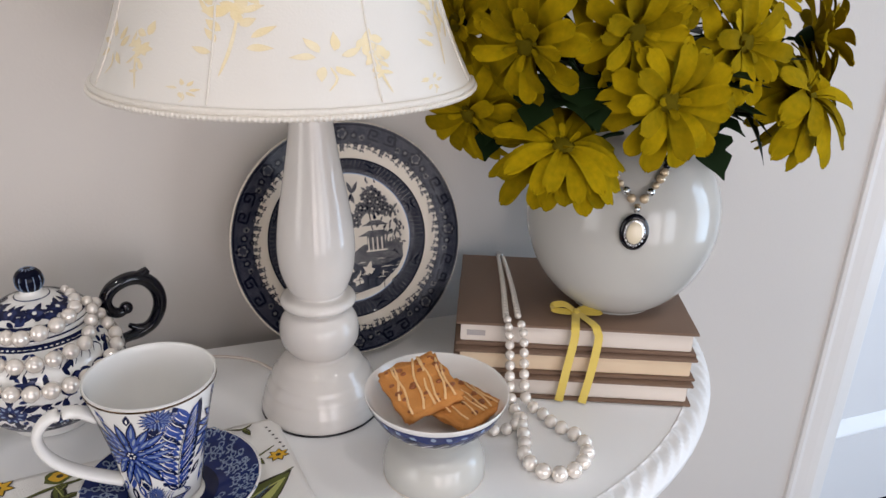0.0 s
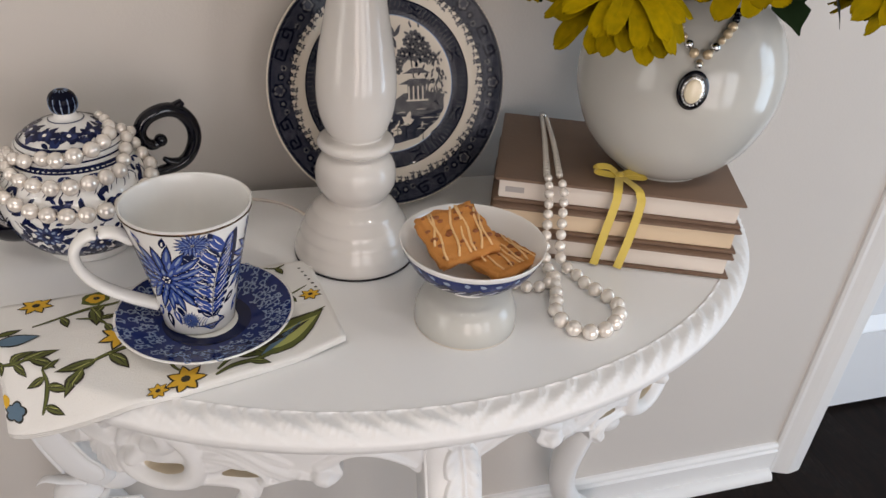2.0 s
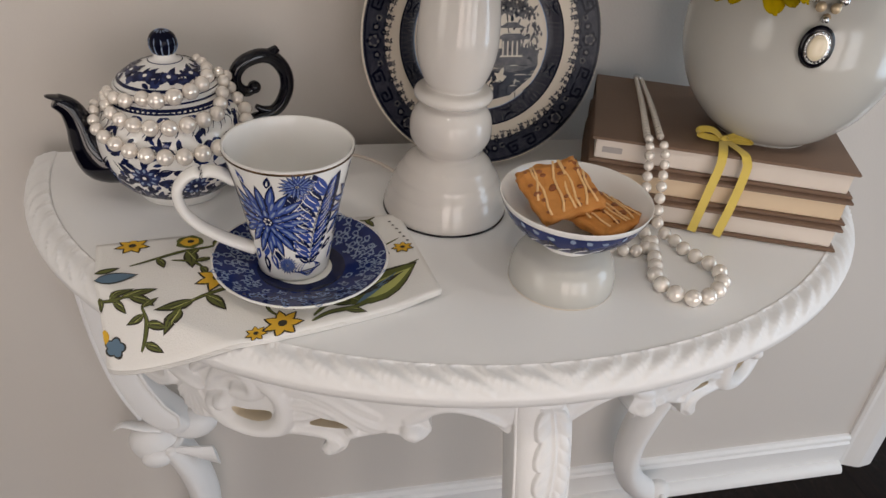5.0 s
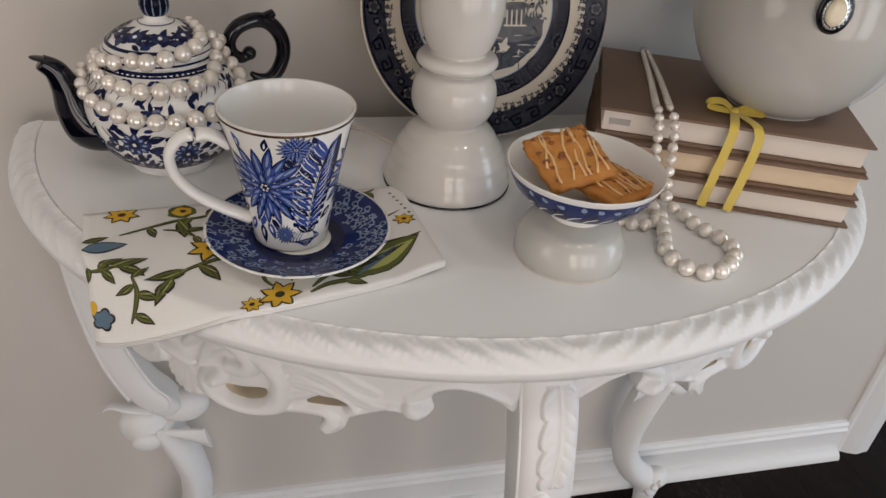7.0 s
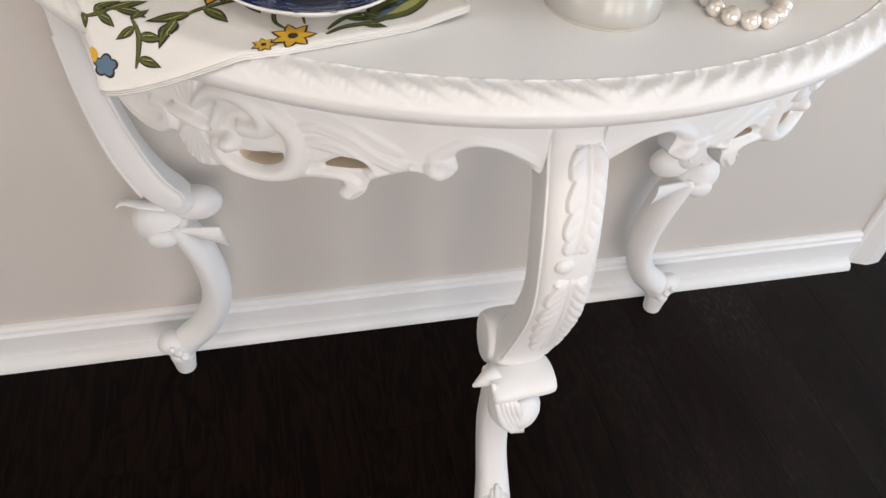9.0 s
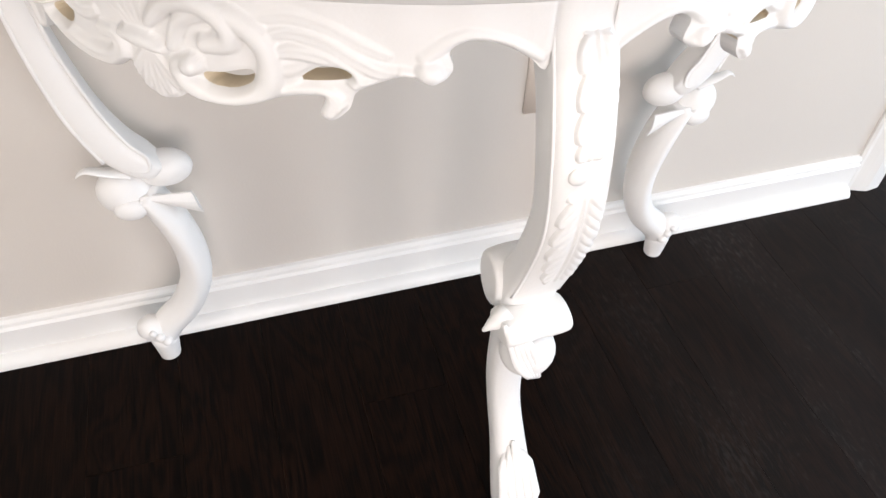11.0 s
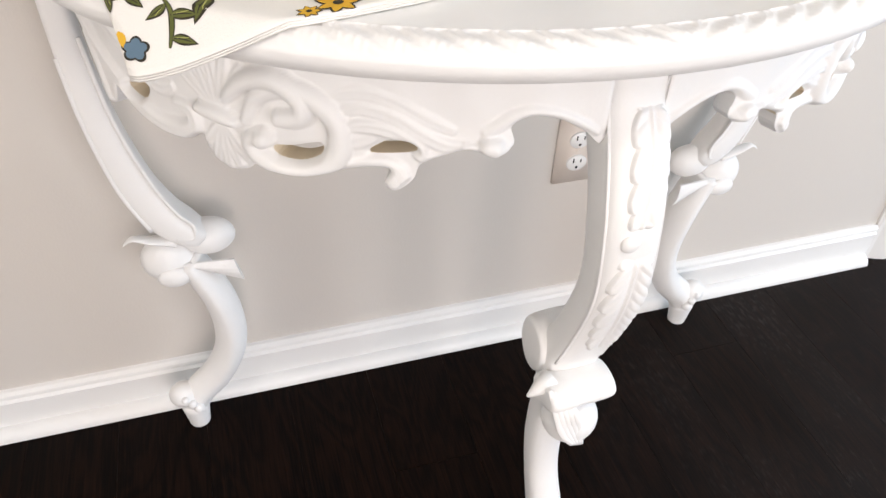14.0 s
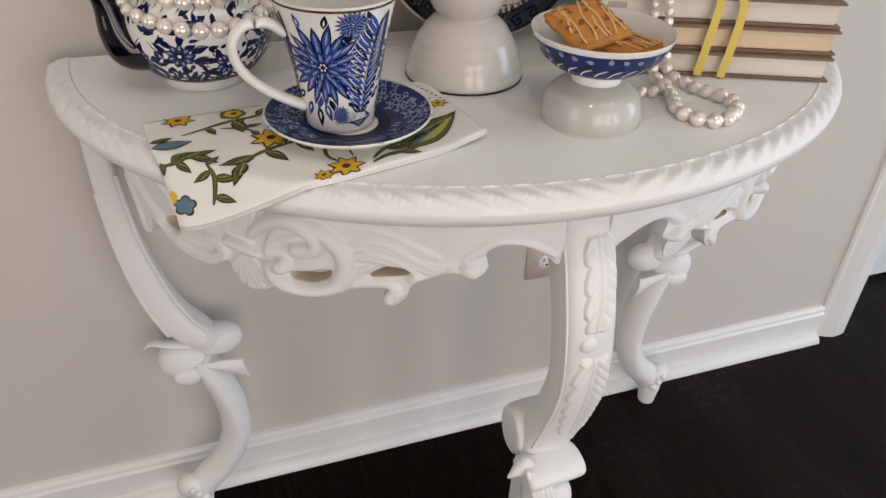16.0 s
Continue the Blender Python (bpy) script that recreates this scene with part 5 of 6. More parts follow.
ring_band(P, SAUCERBLUE, 0.036, 0.0728, 0.0003)
ring_band(P, NAVY, 0.026, 0.0375, 0.0005)
rnd = random.Random(4)
for i in range(150):
    a = 2 * math.pi * i * 0.382
    r = 0.0400 + 0.030 * (i / 150) ** 0.8
    x, y = r * math.cos(a), r * math.sin(a)
    if i % 13 < 3:
        continue
    q = math.degrees(a) + rnd.uniform(-60, 60)
    c, w = math.cos(radians(q)), math.sin(radians(q))
    P.line(PALEBLUE, [(x, y), (x + 0.004 * c, y + 0.004 * w), (x + 0.006 * c - 0.003 * w, y + 0.006 * w + 0.003 * c), (x + 0.003 * c - 0.005 * w, y + 0.003 * w + 0.005 * c), (x + 0.001 * c - 0.003 * w, y + 0.001 * w + 0.003 * c)], 0.0013, 0.0006)
    for d in (60, -40, 150):
        P.shape(PALEBLUE, leaf(x, y, q + d, rnd.uniform(0.0025, 0.005), 0.0021, 4), 0.0006)
    if i % 3 == 0:
        P.shape(PALEBLUE, disc(x + 0.003 * w, y - 0.003 * c, 0.0012, 7), 0.0007)
P.done(saucer, "vine_print")
part("white_edge", lathe([(0.0725, 0.0174), (0.0742, 0.0183), (0.0746, 0.0176), (0.0742, 0.0164)], 80), PORCELAIN, saucer)

# willow plate
pl_top = [tuple(p) for p in smooth_profile([(0, 0.010), (0.070, 0.010), (0.083, 0.0115), (0.090, 0.016), (0.100, 0.019), (0.120, 0.0225), (0.133, 0.0255), (0.135, 0.0245)], 6)]
fm = flat_map(pl_top)
P = Print(lambda u, v, l: fm(u, v, l) + Vector((0, PR, 0)))
ring_band(P, INKBLUE, 0.1095, 0.1335, 0.0004, 128)
ring_band(P, INKDARK, 0.1305, 0.1320, 0.0007, 128, 1)
ring_band(P, INKBLUE, 0.0765, 0.0925, 0.0004, 128)
ring_band(P, INKDARK, 0.0920, 0.0935, 0.0007, 128, 1)
ring_band(P, PALEBLUE, 0.0755, 0.0765, 0.0006, 128, 1)
rnd = random.Random(9)
for i in range(150):
    a = 2 * math.pi * i / 150
    P.line(INKGREY, [(0.1322 * math.cos(a), 0.1322 * math.sin(a)), (0.1342 * math.cos(a), 0.1342 * math.sin(a))], 0.0016, 0.0008, False)
for i in range(110):
    a = 2 * math.pi * i / 110
    for d in (0.035, -0.035):
        P.line(INKGREY, [(0.0780 * math.cos(a), 0.0780 * math.sin(a)), (0.0910 * math.cos(a + d), 0.0910 * math.sin(a + d))], 0.0005, 0.0007, False)
for i in range(8):
    a0 = 2 * math.pi * i / 8
    # cartouche and fretwork
    for kind, da in (("flower", 0.0), ("key", 0.39)):
        a = a0 + da
        er, et = Vector((math.cos(a), math.sin(a))), Vector((-math.sin(a), math.cos(a)))
        if kind == "flower":
            c = er * 0.1215
            P.shape(INKDARK, bloom(c.x, c.y, 0.0085, 6), 0.0007)
            P.shape(INKGREY, bloom(c.x, c.y, 0.0062, 5), 0.0009)
            P.shape(INKBLUE, bloom(c.x, c.y, 0.0044, 5, 0.4), 0.0011)
            for s in (-1, 1):
                q = c + et * 0.014 * s - er * 0.003
                P.shape(INKDARK, bloom(q.x, q.y, 0.0046, 5), 0.0008)
                P.shape(INKGREY, disc(q.x, q.y, 0.0022, 8), 0.001)
                q = c + et * 0.023 * s - er * 0.0065
                P.shape(INKGREY, bloom(q.x, q.y, 0.0036, 5), 0.0008)
                P.shape(INKDARK, disc(q.x, q.y, 0.0018, 7), 0.001)
        else:
            for s in (-1, 1):
                pts = [er * 0.117 + et * 0.003 * s, er * 0.117 + et * 0.016 * s, er * 0.127 + et * 0.016 * s, er * 0.127 + et * 0.007 * s, er * 0.1215 + et * 0.007 * s, er * 0.1215 + et * 0.012 * s]
                for p, q in zip(pts, pts[1:]):
                    P.line(INKDARK, [tuple(p), tuple(q)], 0.0022, 0.0008, False)
            p, q = er * 0.114, er * 0.133
            P.line(INKDARK, [tuple(p - et * 0.02), tuple(q - et * 0.012)], 0.0016, 0.0008, False)
            c = er * 0.0845
            for s in (-1, 1):
                P.line(INKDARK, [tuple(c - et * 0.008 + er * 0.005 * s), tuple(c + er * 0.002 * s), tuple(c + et * 0.008 + er * 0.005 * s)], 0.0016, 0.0009)
for i in range(84):
    a = 2 * math.pi * i / 84
    r = 0.1072 + 0.0018 * (i % 3)
    x, y = r * math.cos(a), r * math.sin(a)
    P.shape(INKDARK if i % 3 else INKBLUE, bloom(x, y, 0.0026 + 0.0008 * (i % 2), 5, a), 0.0006)
    P.shape(INKGREY, disc(x, y, 0.0013, 7), 0.0009)
    P.line(INKBLUE, [(x, y), (x * 0.97 + 0.002 * math.cos(a + 1.5), y * 0.97 + 0.002 * math.sin(a + 1.5)), (x * 0.955 + 0.004 * math.cos(a + 1.5), y * 0.955 + 0.004 * math.sin(a + 1.5))], 0.0011, 0.0006)
    for d in (40, -40):
        P.shape(INKBLUE, leaf(x * 0.97, y * 0.97, math.degrees(a) + 180 + d, 0.0042, 0.0018, 4), 0.0006)
# the scene in the middle: water, island, temple, trees, two doves
water = [(-0.070, -0.030), (-0.045, -0.036), (0.0, -0.026), (0.040, -0.034), (0.068, -0.028), (0.060, -0.042), (0.035, -0.062), (0.0, -0.070), (-0.035, -0.062), (-0.060, -0.042)]
P.shape(INKBLUE, [(x * 0.98, y * 0.98) for x, y in water], 0.0004)
P.shape(INKGREY, [(0.000, -0.022), (0.018, -0.010), (0.045, -0.008), (0.066, -0.012), (0.066, -0.028), (0.040, -0.036), (0.010, -0.034)], 0.0006)
P.shape(INKGREY, [(-0.062, -0.012), (-0.035, -0.004), (-0.012, -0.014), (-0.010, -0.030), (-0.040, -0.038), (-0.062, -0.030)], 0.0006)
for k in range(7):
    P.line(PLATEWHITE, [(-0.045 + 0.014 * k, -0.050 - 0.005 * math.sin(k)), (-0.045 + 0.014 * k + 0.001, -0.044 - 0.005 * math.sin(k))], 0.0012, 0.0009, False)
for x, y, s in ((0.022, -0.040, 1), (0.008, -0.052, 0.9), (-0.004, -0.036, 1.3)):
    P.shape(PLATEWHITE, disc(x, y, 0.006 * s, 12, 0.35, x * 90), 0.0008)
    P.shape(PLATEWHITE, leaf(x, y, 70, 0.011 * s, 0.005 * s), 0.0008)
for z, w in ((0.000, 0.032), (0.012, 0.022)):
    P.shape(INKGREY, [(0.034 - w / 2 - 0.006, z + 0.000), (0.034 - w / 2, z + 0.0025), (0.034 - w / 4, z + 0.006), (0.034 + w / 4, z + 0.006), (0.034 + w / 2, z + 0.0025), (0.034 + w / 2 + 0.006, z)], 0.0008)
    P.line(PLATEWHITE, [(0.034 - w / 4, z + 0.0066), (0.034 + w / 4, z + 0.0066)], 0.0009, 0.0011, False)
P.shape(INKDARK, leaf(0.034, 0.018, 90, 0.008, 0.004), 0.0009)
P.shape(INKGREY, [(0.023, -0.018), (0.045, -0.018), (0.045, 0.000), (0.023, 0.000)], 0.0007)
for k in range(4):
    P.shape(PLATEWHITE, [(0.0235 + 0.0055 * k, -0.018), (0.0252 + 0.0055 * k, -0.018), (0.0252 + 0.0055 * k, -0.002), (0.0235 + 0.0055 * k, -0.002)], 0.001)
P.line(PLATEWHITE, [(0.021, -0.018), (0.047, -0.018)], 0.0018, 0.0011, False)
for x, y, r in ((0.024, 0.052, 0.0062), (0.017, 0.047, 0.0055), (0.030, 0.047, 0.006), (0.022, 0.041, 0.006), (0.031, 0.039, 0.0055), (0.037, 0.041, 0.005), (0.015, 0.033, 0.006), (0.024, 0.032, 0.0062), (0.033, 0.030, 0.0058), (0.040, 0.032, 0.0052), (0.046, 0.029, 0.0045),
                (0.010, 0.034, 0.0055), (0.004, 0.017, 0.005), (0.002, 0.023, 0.0045), (0.008, 0.026, 0.0045), (-0.045, 0.010, 0.007), (-0.038, 0.016, 0.006), (-0.050, 0.018, 0.006)):
    x += 0.008
    P.shape(INKGREY, bloom(x, y, r * 1.3, 7, x * 40), 0.0007)
    for k in range(5):
        P.shape(INKDARK, disc(x + 0.55 * r * math.cos(k * 1.26), y + 0.55 * r * math.sin(k * 1.26), r * 0.16, 6), 0.0009)
    P.shape(PLATEWHITE, disc(x, y, r * 0.2, 6), 0.0010)
P.line(INKDARK, [(0.026, 0.040), (0.028, 0.026), (0.030, 0.010), (0.031, -0.004)], 0.0014, 0.0007)
for i in range(60):
    x, y = rnd.uniform(0.046, 0.068), rnd.uniform(-0.02, 0.032)
    if math.hypot(x, y) < 0.068:
        P.shape(INKGREY, leaf(x, y, rnd.uniform(50, 130), rnd.uniform(0.005, 0.010), 0.0022, 4), 0.0007)
for x, y, a in ((0.008, 0.052, 70), (-0.008, 0.050, 110)):
    for d, l in ((-25, 0.016), (25, 0.015), (200, 0.013)):
        P.shape(INKGREY, leaf(x, y, a + d, l, 0.0048, bend=0.25), 0.0008)
    P.shape(INKDARK, leaf(x, y, a + 180, 0.010, 0.003), 0.001)
# fences, reeds and ripples that fill the rest of the scene
for i in range(150):
    a, r = rnd.uniform(0, 2 * math.pi), 0.073 * math.sqrt(rnd.uniform(0.12, 1))
    x, y = r * math.cos(a), r * math.sin(a)
    if y > 0.030 and x < 0.02:
        continue
    if y < -0.025:
        P.line(PLATEWHITE if i % 3 else INKDARK, [(x - 0.005, y), (x, y + 0.0008), (x + 0.005, y)], 0.0008, 0.0010)
    else:
        P.shape(INKDARK if i % 4 == 0 else INKGREY, leaf(x, y, rnd.uniform(30, 150), rnd.uniform(0.004, 0.008), 0.0024, 4), 0.0009)
for k in range(9):
    x0 = -0.030 + 0.010 * k
    P.line(INKDARK, [(x0, -0.040 - 0.002 * k), (x0 + 0.008, -0.034 - 0.002 * k)], 0.0014, 0.0010, False)
    P.line(INKDARK, [(x0, -0.040 - 0.002 * k), (x0, -0.050 - 0.002 * k)], 0.0010, 0.0010, False)
P.done(plate, "transfer_print")

# teapot: flowers, leaves and bands
TR = 0.068
tea_side = [tuple(p) for p in TEA if 0.008 < p[1] < 0.112 and p[0] > 0.03]
P = Print(on_lathe(tea_side, TR))
rnd = random.Random(12)
N = 10
for i in range(380):
    u, v, a = rnd.uniform(0, 2 * math.pi * TR), 0.014 + 0.080 * rnd.random() ** 1.7, rnd.uniform(0, 360)
    P.shape(NAVY if i % 3 else TEABLUE, leaf(u, v, a, rnd.uniform(0.006, 0.011), rnd.uniform(0.003, 0.005), bend=rnd.uniform(-0.3, 0.3)), 0.0002)
for i in range(N):
    u = 2 * math.pi * TR * i / N
    v = 0.036 + 0.012 * (i % 2)
    for k in range(9):
        P.shape(TEABLUE, leaf(u + 0.003 * math.cos(k * 0.7), v + 0.003 * math.sin(k * 0.7), k * 40, 0.0105, 0.0068), 0.0003)
        P.shape(PALEBLUE, leaf(u + 0.006 * math.cos(k * 0.7), v + 0.006 * math.sin(k * 0.7), k * 40, 0.005, 0.0026), 0.00045)
    P.shape(NAVY, disc(u, v, 0.0045, 12), 0.0006)
    P.shape(PORCELAIN, disc(u, v, 0.0018, 8), 0.0008)
    for a, l in ((20, 0.026), (-25, 0.022), (160, 0.024), (205, 0.02), (80, 0.022), (-80, 0.016), (130, 0.018)):
        x, y = u + 0.011 * math.cos(radians(a)), v + 0.010 * math.sin(radians(a))
        P.shape(NAVY, leaf(x, y, a + rnd.uniform(-15, 15), l * 0.62, 0.0062, bend=rnd.uniform(-0.3, 0.3)), 0.0003)
        P.line(NAVY, [(x, y), (x + l * 0.4 * math.cos(radians(a + 20)), y + l * 0.4 * math.sin(radians(a + 20))), (x + l * 0.8 * math.cos(radians(a - 10)), y + l * 0.8 * math.sin(radians(a - 10)))], 0.0012, 0.0004)
    for k in range(4):
        P.shape(NAVY, leaf(u + 0.021 + rnd.uniform(-0.004, 0.004), 0.022 + 0.016 * k, rnd.uniform(0, 360), 0.010, 0.0048), 0.0003)
        P.shape(TEABLUE, leaf(u + 0.018 + rnd.uniform(-0.006, 0.006), 0.018 + 0.017 * k, rnd.uniform(0, 360), 0.009, 0.005), 0.0003)
    P.shape(TEABLUE, bloom(u + 0.02, 0.075, 0.008, 5), 0.0003)
    P.shape(PORCELAIN, disc(u + 0.02, 0.075, 0.0026, 8), 0.0005)
    P.shape(NAVY, leaf(u + 0.004, 0.085, 30, 0.014, 0.005), 0.0003)
for i in range(30):
    u = 2 * math.pi * TR * i / 30
    P.line(NAVY, [(u - 0.005, 0.090), (u, 0.096), (u + 0.005, 0.092), (u + 0.002, 0.087)], 0.0012, 0.0004)
    P.shape(TEABLUE, leaf(u, 0.099, 20 + 140 * (i % 2), 0.008, 0.003), 0.0004)
    P.shape(NAVY, leaf(u + 0.004, 0.066 + 0.006 * (i % 4), rnd.uniform(0, 360), 0.012, 0.005), 0.0004)
    P.line(NAVY, [(u, 0.014), (u + 0.006, 0.022), (u + 0.016, 0.020), (u + 0.022, 0.028)], 0.0022, 0.0004)
    P.shape(TEABLUE, leaf(u + 0.006, 0.020, rnd.uniform(30, 150), 0.013, 0.006), 0.0004)
    P.shape(NAVY, leaf(u + 0.010, 0.026, rnd.uniform(-60, 240), 0.013, 0.005), 0.0005)
P.done(tp)
for ring in ([(0.0483, 0.1095), (0.0486, 0.1105), (0.0483, 0.1115)], [(0.0500, 0.1068), (0.0525, 0.1050), (0.0553, 0.1029)], [(0.0492, 0.0132), (0.0526, 0.0156), (0.0550, 0.0180)], [(0.0476, 0.1150), (0.0479, 0.1160), (0.0476, 0.1168)]):
    part("blue_line", lathe(ring, 64), NAVY, tp)
P = Print(flat_map(sorted([tuple(p) for p in LID if p[1] > 0.1165 and p[0] > 0.008])))
for i in range(9):
    a = 2 * math.pi * i / 9
    x, y = 0.031 * math.cos(a), 0.031 * math.sin(a)
    P.shape(TEABLUE, bloom(x, y, 0.0068, 5), 0.0005)
    P.shape(PORCELAIN, disc(x, y, 0.002, 7), 0.0008)
    for d in (60, -60, 150, 100, -100):
        P.shape(NAVY, leaf(x, y, math.degrees(a) + d, 0.014, 0.0055), 0.0004)
    x, y = 0.038 * math.cos(a + 0.35), 0.038 * math.sin(a + 0.35)
    P.shape(TEABLUE, disc(x, y, 0.0045, 10, 0.2, i), 0.0005)
ring_band(P, NAVY, 0.0430, 0.0455, 0.0006, 64, 1)
for i in range(40):
    a = 2 * math.pi * i / 40
    x, y = (0.030 + 0.009 * (i % 2)) * math.cos(a), (0.030 + 0.009 * (i % 2)) * math.sin(a)
    P.shape(NAVY, leaf(x, y, math.degrees(a) + 70 + 50 * (i % 3), 0.009, 0.0040), 0.0007)
    P.shape(NAVY, disc(x * 0.9, y * 0.9, 0.0020, 7), 0.0007)
ring_band(P, TEABLUE, 0.0150, 0.0160, 0.0006, 64, 1)
P.done(lid)

# bowl: blue outside
P = Print(on_lathe([tuple(p) for p in smooth_profile(BOWLO, 6)], 0.05))
bm = P.bm(SAUCERBLUE)
lathe([(r + 0.0003, z) for r, z in [tuple(p) for p in smooth_profile(BOWLO, 6)] if 0.0125 < z < 0.0425], 72, bm)
for i in range(26):
    u = 2 * math.pi * 0.05 * i / 26
    P.shape(PALEBLUE, leaf(u, 0.035, 100 + 30 * (i % 3), 0.006, 0.004), 0.0006)
    P.shape(NAVY, leaf(u, 0.021, 60 + 50 * (i % 2), 0.013, 0.006), 0.0006)
    P.line(PORCELAIN, [(u, 0.018), (u + 0.004, 0.024), (u + 0.011, 0.028)], 0.0013, 0.0008)
P.done(bowl, "blue_glaze")

# napkin print
NU_, NV_ = 0.275, 0.165


class Cloth(Print):
    """Each printed motif becomes a part of its own."""

    def shape(self, mat, poly, lift):
        bm = bmesh.new()
        stamp(bm, [(p[0] / NU_, p[1] / NV_) for p in poly], self.to, lift)
        part("printed_motif", bm, mat, nap, keep=True)

    def line(self, mat, pts, w, lift, taper=True):
        bm = bmesh.new()
        stroke(bm, [Vector((p[0], p[1])) for p in pts], w, lambda x, y, l: self.to(x / NU_, y / NV_, l), lift, taper)
        part("printed_vine", bm, mat, nap, keep=True)


P = Cloth(lambda u, v, l: napkin_point(min(1, max(0, u)), min(1, max(0, v)), l))


def yellow_flower(x, y, r, rot=0):
    for k in range(7):
        P.shape(P_BROWN, leaf(x, y, rot + 51 * k, r * 1.12, r * 0.62), 0.0005)
    for k in range(7):
        P.shape(P_YELLOW, leaf(x, y, rot + 51 * k, r * 0.98, r * 0.46), 0.0007)
    P.shape(P_BROWN, disc(x, y, r * 0.25, 8), 0.0009)


def vine(pts, leaves, w=0.0035):
    P.line(P_BROWN, pts, w * 1.35, 0.0004)
    P.line(P_GREEN, pts, w * 0.8, 0.0006)
    for x, y, a, l in leaves:
        P.shape(P_BROWN, leaf(x, y, a, l * 1.22, l * 0.52, bend=0.22), 0.0005)
        P.shape(P_GREEN, leaf(x, y, a, l * 1.12, l * 0.34, bend=0.22), 0.0007)
        c, s = math.cos(radians(a)), math.sin(radians(a))
        P.line(P_BROWN, [(x, y), (x + 0.45 * l * c - 0.04 * l * s, y + 0.45 * l * s + 0.04 * l * c), (x + 0.9 * l * c - 0.17 * l * s, y + 0.9 * l * s + 0.17 * l * c)], 0.0011, 0.0009)
        P.line(P_LIME, [(x, y), (x + l * 0.8 * math.cos(radians(a)), y + l * 0.8 * math.sin(radians(a)))], l * 0.05, 0.0009)


yellow_flower(0.030, 0.010, 0.014, 20)
yellow_flower(0.100, 0.082, 0.018, 10)
yellow_flower(0.262, 0.075, 0.010, 30)
yellow_flower(0.148, 0.152, 0.015, 60)
yellow_flower(0.128, 0.158, 0.008, 10)
P.shape(P_GREEN, disc(0.078, 0.014, 0.012, 14, 0.1), 0.0005)
P.shape(P_YELLOW, disc(0.078, 0.014, 0.008, 12, 0.1), 0.0007)
P.shape(P_BROWN, disc(0.079, 0.014, 0.003, 8), 0.0009)
vine([(0.028, 0.047), (0.050, 0.038), (0.072, 0.030), (0.098, 0.026), (0.118, 0.010)], [(0.05, 0.038, 60, 0.016), (0.075, 0.03, 70, 0.026), (0.098, 0.026, -60, 0.02), (0.110, 0.016, 20, 0.018), (0.085, 0.028, 120, 0.014)])
P.shape(P_BROWN, leaf(0.0, 0.068, -8, 0.036, 0.019), 0.0005)
P.shape(P_BLUE, leaf(0.001, 0.068, -8, 0.033, 0.015), 0.0007)
P.shape(P_BROWN, leaf(0.0, 0.056, -20, 0.022, 0.009), 0.0005)
P.shape(P_GREEN, leaf(0.001, 0.056, -20, 0.018, 0.005), 0.0007)
vine([(0.001, 0.094), (0.018, 0.098), (0.034, 0.096)], [(0.012, 0.097, -40, 0.02), (0.024, 0.098, -30, 0.024), (0.030, 0.096, 25, 0.022), (0.015, 0.098, 45, 0.017), (0.002, 0.09, 80, 0.014)])
vine([(0.034, 0.152), (0.040, 0.140), (0.044, 0.126), (0.042, 0.112)], [(0.042, 0.130, 10, 0.018), (0.043, 0.120, 150, 0.016), (0.037, 0.146, 20, 0.016), (0.042, 0.114, -60, 0.014)])
P.shape(P_BROWN, bloom(0.010, 0.145, 0.011, 5), 0.0005)
P.shape(P_BLUE, bloom(0.010, 0.145, 0.009, 5), 0.0007)
P.shape(P_YELLOW, leaf(0.002, 0.126, 90, 0.016, 0.008), 0.0006)
vine([(0.066, 0.122), (0.082, 0.108), (0.100, 0.100), (0.122, 0.094), (0.136, 0.086)], [(0.082, 0.108, 150, 0.026), (0.09, 0.104, 40, 0.022), (0.104, 0.100, -70, 0.018), (0.118, 0.096, 50, 0.02), (0.128, 0.09, -50, 0.018), (0.072, 0.118, 110, 0.024)])
vine([(0.148, 0.145), (0.138, 0.130), (0.142, 0.112), (0.156, 0.118), (0.158, 0.138)], [(0.142, 0.114, -60, 0.014)], 0.0028)
vine([(0.172, 0.150), (0.186, 0.138), (0.204, 0.134)], [(0.186, 0.138, 10, 0.018), (0.20, 0.135, 40, 0.014)])
P.shape(P_BROWN, leaf(0.200, 0.146, -30, 0.078, 0.040), 0.0005)
P.shape(P_GREEN, leaf(0.202, 0.146, -30, 0.073, 0.035), 0.0006)
P.shape(P_LIME, leaf(0.212, 0.143, -30, 0.056, 0.018), 0.0008)
P.shape(P_BROWN, leaf(0.208, 0.138, -24, 0.050, 0.007), 0.0010)
P.shape(P_BLUE, leaf(0.206, 0.148, -38, 0.052, 0.006), 0.0010)
P.shape(P_GREEN, leaf(0.222, 0.120, -75, 0.030, 0.016), 0.0007)
vine([(0.232, 0.070), (0.246, 0.066), (0.262, 0.056)], [(0.24, 0.068, 50, 0.014)], 0.002)
vine([(0.245, 0.112), (0.258, 0.108), (0.270, 0.104)], [], 0.002)
for k in range(6):
    P.shape(P_BROWN, disc(0.262 + 0.0015 * k, 0.018 + 0.009 * k, 0.0016, 6), 0.0005)
yellow_flower(0.215, 0.008, 0.012, 40)
vine([(0.062, 0.044), (0.078, 0.050), (0.088, 0.062)], [(0.080, 0.051, -20, 0.016), (0.086, 0.060, 60, 0.014)], 0.003)
vine([(0.112, 0.088), (0.124, 0.084), (0.140, 0.088)], [(0.122, 0.085, -60, 0.014)], 0.003)
P.shape(P_BROWN, leaf(0.118, 0.040, 70, 0.030, 0.020), 0.0005)
